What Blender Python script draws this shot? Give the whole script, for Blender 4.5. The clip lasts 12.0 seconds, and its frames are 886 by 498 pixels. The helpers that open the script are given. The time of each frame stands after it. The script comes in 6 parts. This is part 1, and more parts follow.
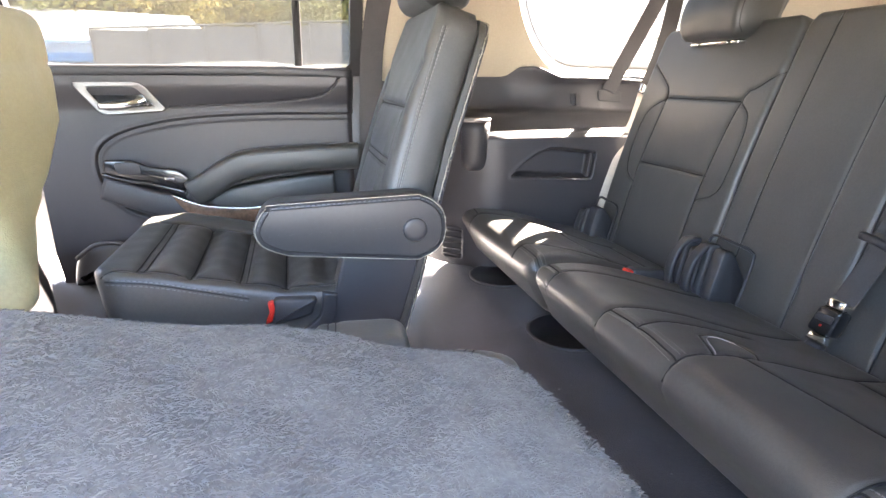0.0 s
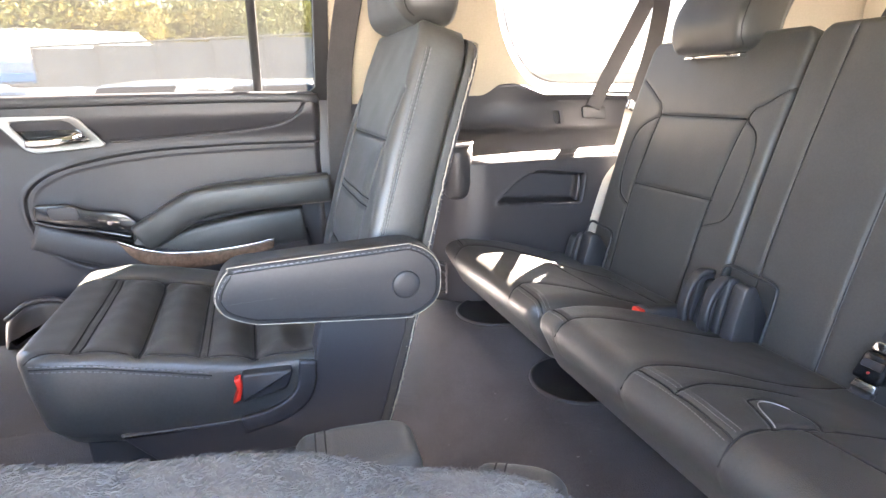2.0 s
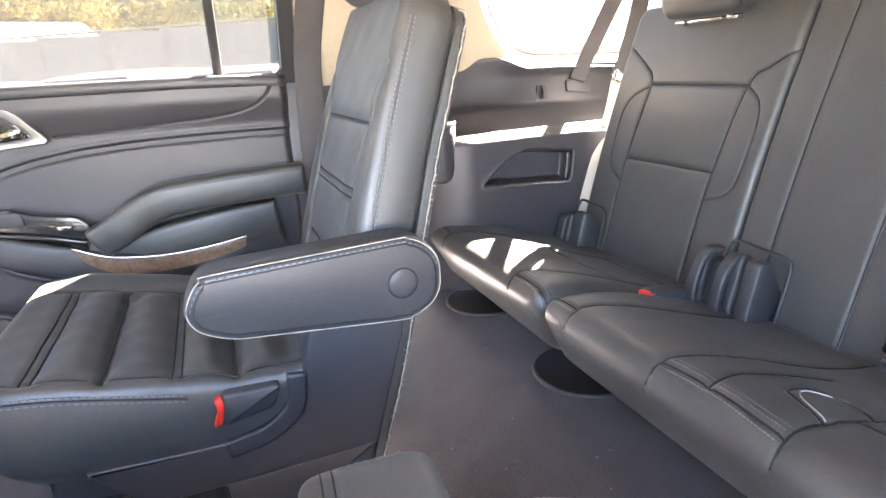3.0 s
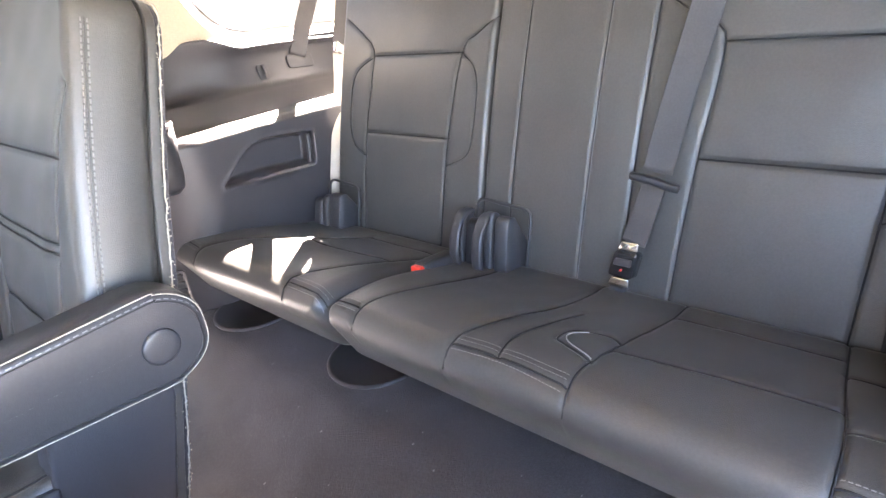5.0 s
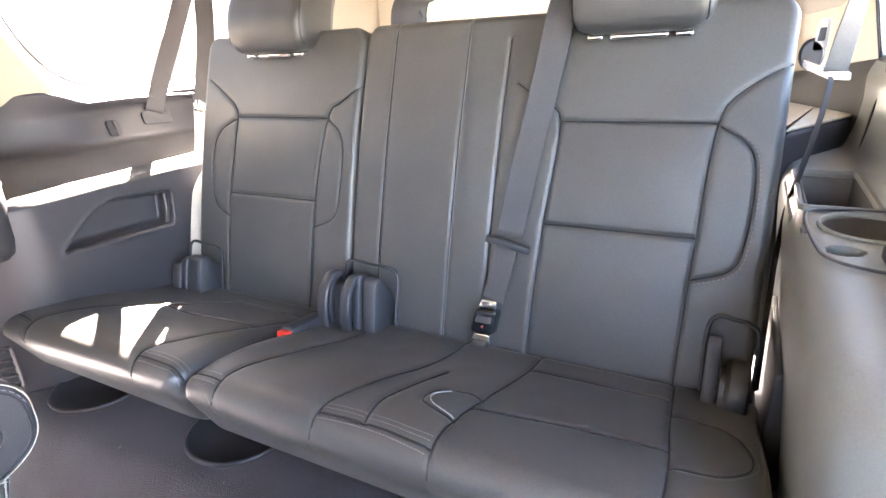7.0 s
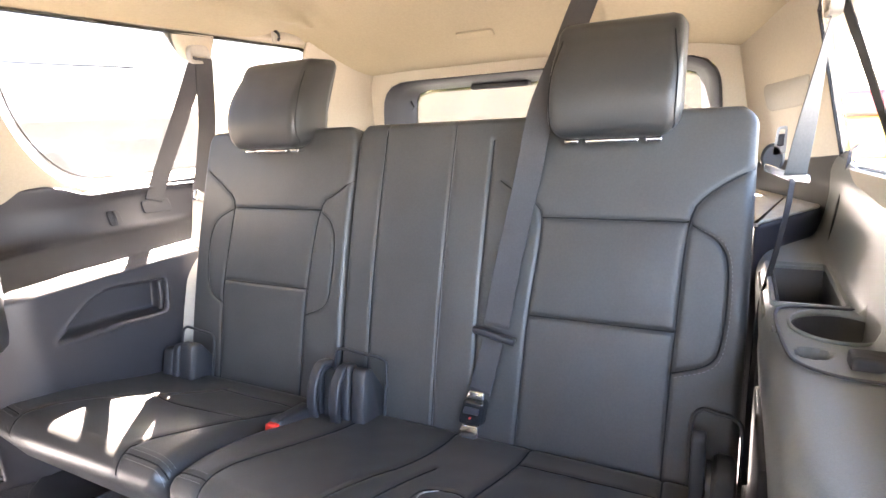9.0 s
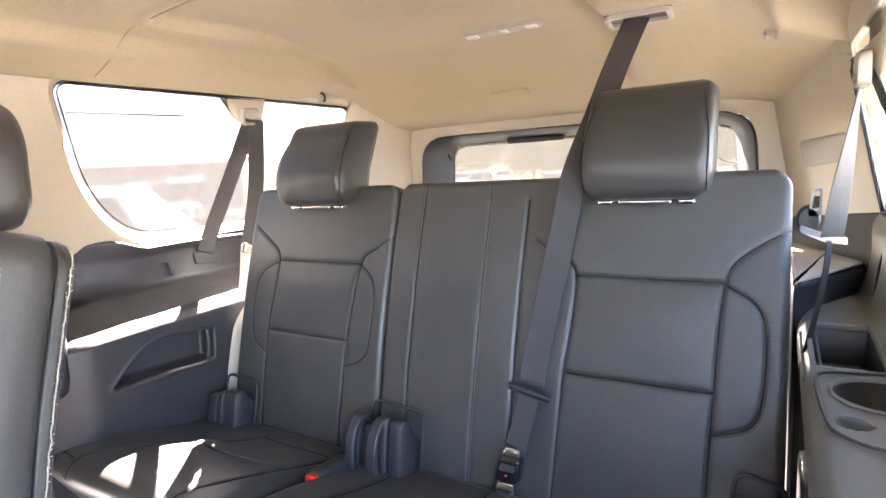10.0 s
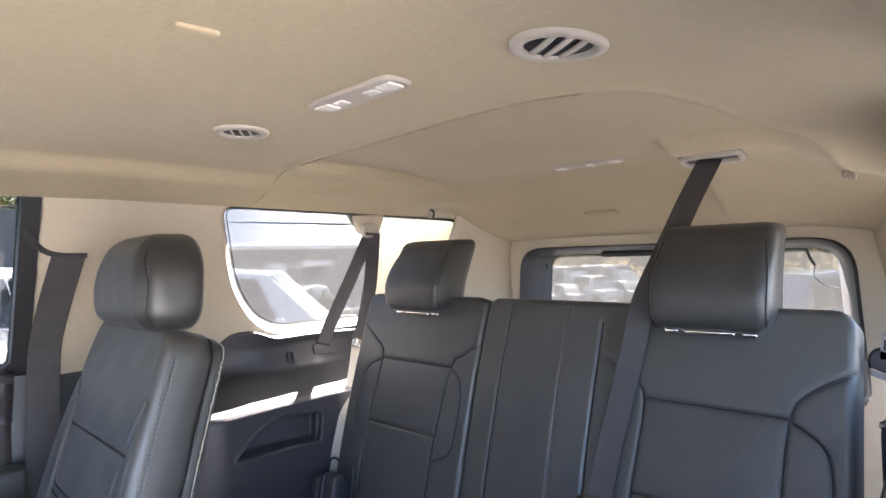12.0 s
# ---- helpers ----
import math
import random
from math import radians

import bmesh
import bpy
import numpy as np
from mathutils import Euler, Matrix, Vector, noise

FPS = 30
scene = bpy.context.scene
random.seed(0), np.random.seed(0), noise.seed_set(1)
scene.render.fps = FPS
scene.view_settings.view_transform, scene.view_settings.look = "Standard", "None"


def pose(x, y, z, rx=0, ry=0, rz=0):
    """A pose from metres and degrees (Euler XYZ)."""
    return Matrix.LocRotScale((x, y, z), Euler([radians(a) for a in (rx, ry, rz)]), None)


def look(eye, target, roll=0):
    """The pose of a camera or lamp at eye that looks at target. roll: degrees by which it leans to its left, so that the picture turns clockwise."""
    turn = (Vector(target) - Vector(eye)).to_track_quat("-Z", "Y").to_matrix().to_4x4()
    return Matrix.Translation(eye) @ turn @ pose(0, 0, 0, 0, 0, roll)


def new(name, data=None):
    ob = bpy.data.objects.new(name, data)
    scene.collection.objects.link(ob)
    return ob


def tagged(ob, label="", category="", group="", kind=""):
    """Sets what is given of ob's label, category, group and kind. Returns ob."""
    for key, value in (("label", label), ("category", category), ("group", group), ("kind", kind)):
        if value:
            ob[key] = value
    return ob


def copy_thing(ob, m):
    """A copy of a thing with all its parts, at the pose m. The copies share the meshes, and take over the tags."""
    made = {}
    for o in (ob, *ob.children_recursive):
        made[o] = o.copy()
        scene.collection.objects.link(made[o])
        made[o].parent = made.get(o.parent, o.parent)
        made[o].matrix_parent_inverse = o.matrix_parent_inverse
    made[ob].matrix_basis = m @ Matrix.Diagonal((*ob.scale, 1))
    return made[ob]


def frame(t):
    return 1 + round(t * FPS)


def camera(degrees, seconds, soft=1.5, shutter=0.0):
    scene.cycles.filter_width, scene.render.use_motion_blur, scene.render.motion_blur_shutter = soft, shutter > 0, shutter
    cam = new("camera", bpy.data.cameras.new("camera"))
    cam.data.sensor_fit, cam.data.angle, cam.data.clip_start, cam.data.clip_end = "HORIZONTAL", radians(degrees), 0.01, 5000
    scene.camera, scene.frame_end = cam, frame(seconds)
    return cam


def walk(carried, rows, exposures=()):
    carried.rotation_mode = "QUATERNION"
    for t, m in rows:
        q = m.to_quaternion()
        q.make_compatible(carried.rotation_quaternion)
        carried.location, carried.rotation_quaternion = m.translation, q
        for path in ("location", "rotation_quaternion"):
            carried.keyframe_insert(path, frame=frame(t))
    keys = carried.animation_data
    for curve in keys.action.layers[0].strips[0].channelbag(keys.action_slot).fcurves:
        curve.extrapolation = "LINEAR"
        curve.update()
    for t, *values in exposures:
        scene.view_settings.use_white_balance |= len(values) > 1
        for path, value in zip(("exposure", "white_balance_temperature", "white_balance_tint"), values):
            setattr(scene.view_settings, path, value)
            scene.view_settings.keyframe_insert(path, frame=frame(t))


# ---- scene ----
cam = camera(77.4, 12.0)
PATH = [
    (0, (0.1, -0.821, 0.539), (0.575, 1.032, -0.046), 0.1),
    (0.5, (0.102, -0.794, 0.547), (0.666, 1.041, -0.013), 0.0),
    (1, (0.106, -0.758, 0.551), (0.712, 1.065, -0.005), -0.4),
    (1.5, (0.107, -0.713, 0.56), (0.719, 1.109, 0.009), -0.7),
    (2, (0.096, -0.664, 0.568), (0.692, 1.163, 0.013), -1.4),
    (2.5, (0.086, -0.62, 0.563), (0.664, 1.207, -0.008), -2.2),
    (3, (0.088, -0.569, 0.558), (0.773, 1.205, -0.06), -3.5),
    (3.2, (0.09, -0.55, 0.559), (0.852, 1.181, -0.09), -3.8),
    (4.8, (0.117, -0.508, 0.609), (1.396, 0.784, -0.225), -7.8),
    (5, (0.117, -0.51, 0.61), (1.443, 0.732, -0.226), -7.6),
    (5.5, (0.119, -0.518, 0.614), (1.539, 0.626, -0.21), -6.7),
    (6, (0.118, -0.53, 0.624), (1.641, 0.503, -0.16), -5.2),
    (6.5, (0.118, -0.534, 0.632), (1.71, 0.415, -0.12), -4.2),
    (8.3, (0.122, -0.547, 0.665), (1.819, 0.326, 0.068), -3.7),
    (8.5, (0.126, -0.55, 0.671), (1.828, 0.333, 0.103), -3.6),
    (9, (0.115, -0.559, 0.692), (1.826, 0.355, 0.203), -3.7),
    (9.5, (0.102, -0.565, 0.706), (1.804, 0.4, 0.292), -4.1),
    (10, (0.092, -0.571, 0.728), (1.772, 0.46, 0.392), -4.1),
    (10.5, (0.073, -0.589, 0.75), (1.711, 0.53, 0.494), -4.1),
    (11, (0.039, -0.64, 0.768), (1.606, 0.595, 0.622), -4.0),
    (11.5, (0.026, -0.677, 0.784), (1.536, 0.634, 0.72), -3.1),
    (12, (0.014, -0.712, 0.791), (1.479, 0.65, 0.799), -2.2),
]
walk(cam, [(t, look(eye, target, roll)) for t, eye, target, roll in PATH], [(0, 5.95, 7200, 19), (2.5, 6.35, 7250, 20), (5, 6.62, 7200, 22), (6.5, 6.78, 7150, 22), (8.5, 6.5, 7050, 22), (9.5, 6.1, 6950, 22), (10.5, 5.65, 6700, 21), (12, 5.05, 6250, 20)])

# ---- world, sun, exposure ----
SUN_AZ, SUN_EL = 57.6, 39.0          # degrees from +Y towards +X; height
world = bpy.data.worlds.new("sky")
scene.world = world
world.use_nodes = True
wn = world.node_tree
sky = wn.nodes.new("ShaderNodeTexSky")
sky.sky_type, sky.sun_disc = "NISHITA", False
sky.sun_elevation, sky.sun_rotation = radians(SUN_EL), radians(SUN_AZ)
wn.links.new(sky.outputs[0], wn.nodes["Background"].inputs[0])
wn.nodes["Background"].inputs[1].default_value = 0.09
sun_dir = Vector((math.sin(radians(SUN_AZ)) * math.cos(radians(SUN_EL)), math.cos(radians(SUN_AZ)) * math.cos(radians(SUN_EL)), math.sin(radians(SUN_EL))))
sun = new("sun", bpy.data.lights.new("sun", "SUN"))
sun.data.energy, sun.data.angle, sun.data.color = 5.0, radians(0.5), (1.0, 0.94, 0.84)
sun.matrix_world = look(sun_dir * 50, (0, 0, 0))


# ---- materials ----
def material(name, color, rough=0.5, metal=0.0, spread=0.15, scale=6.0, bump=0.0, bump_scale=300.0, coat=0.0, kind="noise", spec=0.5, sheen=0.0, detail=None, relief=0.002):
    """Principled surface whose colour varies at two scales, with fine relief."""
    m = bpy.data.materials.new(name)
    m.use_nodes = True
    t = m.node_tree
    b = t.nodes["Principled BSDF"]
    b.inputs["Metallic"].default_value = metal
    b.inputs["Coat Weight"].default_value = coat
    b.inputs["Specular IOR Level"].default_value = spec
    b.inputs["Sheen Weight"].default_value = sheen
    b.inputs["Sheen Roughness"].default_value = 0.35
    co = t.nodes.new("ShaderNodeTexCoord")
    n1 = t.nodes.new("ShaderNodeTexNoise")
    n1.inputs["Scale"].default_value, n1.inputs["Detail"].default_value = scale, 4
    n2 = t.nodes.new("ShaderNodeTexNoise")
    n2.inputs["Scale"].default_value, n2.inputs["Detail"].default_value = detail or bump_scale * 0.4, 2
    mix = t.nodes.new("ShaderNodeMath")
    mix.operation = "MULTIPLY_ADD"
    mix.inputs[1].default_value = 0.5
    half = t.nodes.new("ShaderNodeMath")
    half.operation = "MULTIPLY"
    half.inputs[1].default_value = 0.5
    ramp = t.nodes.new("ShaderNodeValToRGB")
    lo = [max(0.0, c * (1 - spread)) for c in color]
    hi = [min(1.0, c * (1 + spread)) for c in color]
    ramp.color_ramp.elements[0].position, ramp.color_ramp.elements[0].color = 0.32, (*lo, 1)
    ramp.color_ramp.elements[1].position, ramp.color_ramp.elements[1].color = 0.68, (*hi, 1)
    for n in (n1, n2):
        t.links.new(co.outputs["Object"], n.inputs["Vector"])
    t.links.new(n2.outputs["Fac"], half.inputs[0])
    t.links.new(n1.outputs["Fac"], mix.inputs[0])
    t.links.new(half.outputs[0], mix.inputs[2])
    t.links.new(mix.outputs[0], ramp.inputs["Fac"])
    t.links.new(ramp.outputs["Color"], b.inputs["Base Color"])
    rr = t.nodes.new("ShaderNodeMapRange")
    rr.inputs["To Min"].default_value, rr.inputs["To Max"].default_value = max(0.02, rough - 0.07), min(1, rough + 0.07)
    t.links.new(n1.outputs["Fac"], rr.inputs["Value"])
    t.links.new(rr.outputs["Result"], b.inputs["Roughness"])
    if bump:
        if kind == "grain":
            tx = t.nodes.new("ShaderNodeTexVoronoi")
            tx.inputs["Scale"].default_value = bump_scale
            out = tx.outputs["Distance"]
        else:
            tx = t.nodes.new("ShaderNodeTexNoise")
            tx.inputs["Scale"].default_value, tx.inputs["Detail"].default_value = bump_scale, 3
            out = tx.outputs["Fac"]
        t.links.new(co.outputs["Object"], tx.inputs["Vector"])
        bp = t.nodes.new("ShaderNodeBump")
        bp.inputs["Strength"].default_value, bp.inputs["Distance"].default_value = bump, relief
        t.links.new(out, bp.inputs["Height"])
        t.links.new(bp.outputs["Normal"], b.inputs["Normal"])
    return m


LEATHER = material("black_leather", (0.047, 0.046, 0.043), 0.41, spread=0.18, scale=9, bump=0.28, bump_scale=700, kind="grain", spec=0.60, sheen=0.03, relief=0.0006)
LEATHER2 = material("black_leather_bolster", (0.032, 0.0315, 0.030), 0.39, spread=0.15, scale=9, bump=0.28, bump_scale=700, kind="grain", spec=0.65, sheen=0.03, relief=0.0006)
THREAD = material("grey_thread", (0.13, 0.13, 0.135), 0.7, spread=0.2, bump_scale=900)
THREAD_B = material("white_thread", (0.36, 0.355, 0.34), 0.7, spread=0.15, scale=60, bump_scale=900)
THREAD_W = material("pale_thread", (0.16, 0.157, 0.153), 0.7, spread=0.2, bump_scale=900)
PLASTIC = material("charcoal_plastic", (0.034, 0.0325, 0.036), 0.41, spread=0.10, scale=5, bump=0.3, bump_scale=900, kind="grain", relief=0.0005)
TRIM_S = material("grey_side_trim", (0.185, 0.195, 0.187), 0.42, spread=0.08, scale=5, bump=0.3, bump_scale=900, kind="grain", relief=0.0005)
ARM_VINYL = material("charcoal_vinyl", (0.026, 0.026, 0.029), 0.40, spread=0.12, scale=9, bump=0.25, bump_scale=700, kind="grain", spec=0.5, relief=0.0005)
PLASTIC_DK = material("black_plastic", (0.030, 0.030, 0.033), 0.42, spread=0.15, scale=12, bump=0.1, bump_scale=600, kind="grain")
GLOSS = material("gloss_black", (0.012, 0.012, 0.013), 0.22, spread=0.1, scale=8, coat=0.4)
CARPET = material("charcoal_carpet", (0.036, 0.034, 0.039), 0.95, spread=0.35, scale=14, bump=0.9, bump_scale=420, sheen=0.2, detail=260)
FUZZ = material("grey_fleece", (0.122, 0.115, 0.108), 0.95, spread=0.20, scale=30, bump=0.6, bump_scale=120, sheen=0.08, detail=160, relief=0.004)
CREAM = material("cream_trim", (0.48, 0.415, 0.31), 0.62, spread=0.06, scale=4, bump=0.12, bump_scale=500)
HEADLINER = material("beige_headliner", (0.43, 0.355, 0.23), 0.92, spread=0.07, scale=3, bump=0.25, bump_scale=380, sheen=0.1)
SILVER = material("satin_silver", (0.27, 0.26, 0.25), 0.40, metal=0.85, spread=0.06, scale=20)
CHROME = material("chrome", (0.8, 0.8, 0.8), 0.10, metal=1.0, spread=0.04, scale=20)
WOOD = material("brown_wood_veneer", (0.15, 0.095, 0.065), 0.22, spread=0.4, scale=18, coat=0.6)
WEBBING = material("dark_webbing", (0.055, 0.052, 0.052), 0.75, spread=0.2, scale=20, bump=0.5, bump_scale=900)
# webbing again, lightened so that its colour carries the sunlight
WEB_SUN_TONE = material("webbing_sun_tone", (0.125, 0.121, 0.113), 0.75, spread=0.12, scale=20, bump=0.5, bump_scale=900)
RED = material("red_plastic", (0.75, 0.035, 0.02), 0.4, spread=0.1, scale=30)
SEAM = material("black_seam", (0.008, 0.008, 0.009), 0.7, spread=0.2)
PIPING = material("frayed_cream_edge", (0.36, 0.33, 0.27), 0.9, spread=0.35, scale=60, bump=0.8, bump_scale=400)
TAN_SEAM = material("brown_joint", (0.34, 0.275, 0.18), 0.9, spread=0.2, scale=30)
RUBBER = material("black_rubber_seal", (0.018, 0.018, 0.019), 0.6, spread=0.2, scale=20, bump=0.2, bump_scale=300)
TAN = material("cream_leather", (0.36, 0.32, 0.18), 0.5, spread=0.1, scale=8, bump=0.2, bump_scale=420, kind="grain")
LAMPLENS = material("lamp_lens", (0.80, 0.77, 0.70), 0.25, spread=0.05, scale=40)
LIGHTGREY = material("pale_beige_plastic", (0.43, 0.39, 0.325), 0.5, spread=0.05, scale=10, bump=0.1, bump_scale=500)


def glass_material(name, tint, dirt, ior=1.25):
    m = bpy.data.materials.new(name)
    m.use_nodes = True
    t = m.node_tree
    t.nodes.remove(t.nodes["Principled BSDF"])
    tr = t.nodes.new("ShaderNodeBsdfTransparent")
    tr.inputs[0].default_value = (*tint, 1)
    gl = t.nodes.new("ShaderNodeBsdfGlossy")
    gl.inputs["Roughness"].default_value = 0.02
    fr = t.nodes.new("ShaderNodeFresnel")
    fr.inputs[0].default_value = ior
    mx = t.nodes.new("ShaderNodeMixShader")
    t.links.new(fr.outputs[0], mx.inputs[0])
    t.links.new(tr.outputs[0], mx.inputs[1])
    t.links.new(gl.outputs[0], mx.inputs[2])
    dust = t.nodes.new("ShaderNodeBsdfTranslucent")
    dust.inputs[0].default_value = (0.8, 0.8, 0.78, 1)
    film = t.nodes.new("ShaderNodeMixShader")
    film.inputs[0].default_value = dirt
    t.links.new(mx.outputs[0], film.inputs[1])
    t.links.new(dust.outputs[0], film.inputs[2])
    t.links.new(film.outputs[0], t.nodes["Material Output"].inputs["Surface"])
    return m


GLASS = glass_material("privacy_glass", (0.24, 0.245, 0.236), 0.004)
TAN_BOARD = material("tan_cargo_board", (0.52, 0.46, 0.36), 0.8, spread=0.12, scale=14, bump=0.3, bump_scale=300)
INSET_P = material("grey_beige_plastic", (0.36, 0.325, 0.265), 0.6, spread=0.05, scale=8, bump=0.1, bump_scale=500)
GLASS_Q = glass_material("dusty_privacy_glass", (0.215, 0.219, 0.215), 0.010)
GLASS_R = glass_material("hazy_tailgate_glass", (0.17, 0.175, 0.165), 0.010)
GLASS_S = glass_material("dusty_side_glass", (0.42, 0.425, 0.42), 0.016, 1.06)


# ---- mesh helpers ----
def mesh_of(name, verts, faces, mat, smooth=True, fix=True, angle=None):
    me = bpy.data.meshes.new(name)
    me.from_pydata([tuple(map(float, v)) for v in verts], [], [tuple(map(int, f)) for f in faces])
    if fix:
        bm = bmesh.new()
        bm.from_mesh(me)
        bmesh.ops.recalc_face_normals(bm, faces=bm.faces)
        bm.to_mesh(me)
        bm.free()
    # broad caps stay flat, so that their rims alone look rounded
    me.polygons.foreach_set("use_smooth", [smooth and p.loop_total <= 8 for p in me.polygons])
    if smooth and angle:
        me.set_sharp_from_angle(angle=radians(angle))
    if mat:
        me.materials.append(mat)
    me.update()
    return me


def part(name, data, parent=None, label=""):
    """Link a mesh (or a (verts, faces, material) triple) as one object under a thing."""
    ob = new(name, data)
    if parent is not None:
        ob.parent = parent
    if label:
        ob["label"] = label
    return ob


def thing(name, label, category, at=(0, 0, 0), group="", kind=""):
    ob = new(name)
    ob.location = at
    ob.empty_display_size = 0.05
    return tagged(ob, label, category, group, kind)


def join(pieces):
    """Several (verts, faces) into one."""
    V, F, n = [], [], 0
    for v, f in pieces:
        V.extend(v)
        F.extend([tuple(i + n for i in q) for q in f])
        n += len(v)
    return V, F


def curve_pts(pts, n=40, closed=False):
    """Catmull-Rom points through pts, evenly spread."""
    P = np.array(pts, float)
    k = len(P)
    if k == 2 and not closed:
        return P[0] + np.linspace(0, 1, n)[:, None] * (P[1] - P[0])
    out = []
    segs = k if closed else k - 1
    for i in range(segs):
        if closed:
            p0, p1, p2, p3 = P[(i - 1) % k], P[i], P[(i + 1) % k], P[(i + 2) % k]
        else:
            p1, p2 = P[i], P[i + 1]
            p0 = P[i - 1] if i else 2 * p1 - p2
            p3 = P[i + 2] if i + 2 < k else 2 * p2 - p1
        for u in np.linspace(0, 1, 14, endpoint=False):
            out.append(0.5 * (2 * p1 + (p2 - p0) * u + (2 * p0 - 5 * p1 + 4 * p2 - p3) * u ** 2 + (3 * p1 - p0 - 3 * p2 + p3) * u ** 3))
    out.append(P[0] if closed else P[-1])
    out = np.array(out)
    s = np.r_[0, np.cumsum(np.linalg.norm(np.diff(out, axis=0), axis=1))]
    q = np.linspace(0, s[-1], n, endpoint=not closed)
    return np.stack([np.interp(q, s, out[:, c]) for c in range(out.shape[1])], 1)


def tube(pts, r, sides=8, n=None, closed=False, flat=None, up=(0, 0, 1)):
    """A round (or flat = (half width, half thickness)) bar along a smooth line."""
    C = curve_pts(pts, n or max(8, 6 * len(pts)), closed)
    T = np.gradient(C, axis=0)
    T /= np.linalg.norm(T, axis=1)[:, None]
    U = np.array(up, float)
    ring = []
    for c, t in zip(C, T):
        b = np.cross(t, U)
        if np.linalg.norm(b) < 1e-4:
            b = np.cross(t, (1, 0, 0.01))
        b /= np.linalg.norm(b)
        m = np.cross(b, t)
        for k in range(sides):
            a = 2 * math.pi * (k + 0.5) / sides
            if flat:
                q = np.sign(math.cos(a)) * flat[0] * abs(math.cos(a)) ** 0.4, np.sign(math.sin(a)) * flat[1] * abs(math.sin(a)) ** 0.4
            else:
                q = r * math.cos(a), r * math.sin(a)
            ring.append(c + b * q[0] + m * q[1])
    F, k = [], len(C)
    for i in range(k if closed else k - 1):
        for j in range(sides):
            a, b2 = i * sides + j, i * sides + (j + 1) % sides
            c2, d = ((i + 1) % k) * sides + (j + 1) % sides, ((i + 1) % k) * sides + j
            F.append((a, b2, c2, d))
    if not closed:
        F.append(tuple(range(sides))[::-1])
        F.append(tuple((k - 1) * sides + j for j in range(sides)))
    return ring, F


def round_poly(pts, r, n=6):
    """Polygon with its corners rounded; r one radius or one per corner."""
    out, k = [], len(pts)
    P = [np.array(p, float) for p in pts]
    for i in range(k):
        p, a, b = P[i], P[i - 1], P[(i + 1) % k]
        ri = r[i] if isinstance(r, (list, tuple)) else r
        da, db = (a - p) / np.linalg.norm(a - p), (b - p) / np.linalg.norm(b - p)
        d = min(ri, 0.49 * np.linalg.norm(a - p), 0.49 * np.linalg.norm(b - p))
        s, e = p + da * d, p + db * d
        for u in np.linspace(0, 1, n):
            out.append((1 - u) ** 2 * s + 2 * u * (1 - u) * p + u ** 2 * e)
    return out


def inset_poly(P, d):
    P = np.array(P, float)
    area = 0.5 * np.sum(P[:, 0] * np.roll(P[:, 1], -1) - P[:, 1] * np.roll(P[:, 0], -1))
    t1 = P - np.roll(P, 1, 0)
    t2 = np.roll(P, -1, 0) - P
    t = t1 / (np.linalg.norm(t1, axis=1)[:, None] + 1e-9) + t2 / (np.linalg.norm(t2, axis=1)[:, None] + 1e-9)
    t /= np.linalg.norm(t, axis=1)[:, None] + 1e-9
    nrm = np.stack([-t[:, 1], t[:, 0]], 1) * (1 if area > 0 else -1)
    return P + nrm * d


def slab(poly, th, bevel, place, steps=3, back=True):
    """Extruded outline with a rounded front edge. place(u, v, h) gives the point; h runs from 0 to th."""
    rings = [(np.array(poly), 0.0)]
    if back and bevel:
        rings = [(inset_poly(poly, bevel * 0.6), 0.0), (np.array(poly), bevel * 0.6)]
    rings.append((np.array(poly), th - bevel))
    for k in range(1, steps + 1):
        a = math.pi / 2 * k / steps
        rings.append((inset_poly(poly, bevel * (1 - math.cos(a))), th - bevel + bevel * math.sin(a)))
    V, F, n = [], [], len(poly)
    for P, h in rings:
        V += [place(u, v, h) for u, v in P]
    for i in range(len(rings) - 1):
        for j in range(n):
            F.append((i * n + j, i * n + (j + 1) % n, (i + 1) * n + (j + 1) % n, (i + 1) * n + j))
    F.append(tuple(range(n))[::-1])
    F.append(tuple((len(rings) - 1) * n + j for j in range(n)))
    return V, F


def box(lo, hi, bevel=0.004, turn=None, about=None):
    """A box with rounded edges (verts, faces)."""
    lo, hi = np.array(lo, float), np.array(hi, float)
    w, d, h = hi - lo
    bevel = min(bevel, 0.45 * min(w, d, h))
    poly = round_poly([(lo[0], lo[1]), (hi[0], lo[1]), (hi[0], hi[1]), (lo[0], hi[1])], bevel, 4)
    V, F = slab(poly, h, bevel, lambda u, v, q: (u, v, lo[2] + q))
    if turn is not None:
        c = np.array(about if about is not None else (lo + hi) / 2)
        M = np.array(Euler([radians(a) for a in turn]).to_matrix())
        V = [c + M @ (np.array(v) - c) for v in V]
    return V, F


def seg_dist(A, B, line):
    """Distance of points (A, B) from a polyline."""
    D = np.full(A.shape, 9.0)
    for (x0, y0), (x1, y1) in zip(line[:-1], line[1:]):
        dx, dy = x1 - x0, y1 - y0
        u = np.clip(((A - x0) * dx + (B - y0) * dy) / (dx * dx + dy * dy + 1e-12), 0, 1)
        D = np.minimum(D, np.hypot(A - x0 - u * dx, B - y0 - u * dy))
    return D


def waves(A, B, seed, size, k=6):
    rng = np.random.default_rng(seed)
    Z = np.zeros(A.shape)
    for _ in range(k):
        th, ph, f = rng.uniform(0, 6.28), rng.uniform(0, 6.28), rng.uniform(0.5, 1.6) / size
        Z += np.sin(f * 6.28 * (A * math.cos(th) + B * math.sin(th)) + ph)
    return Z / k


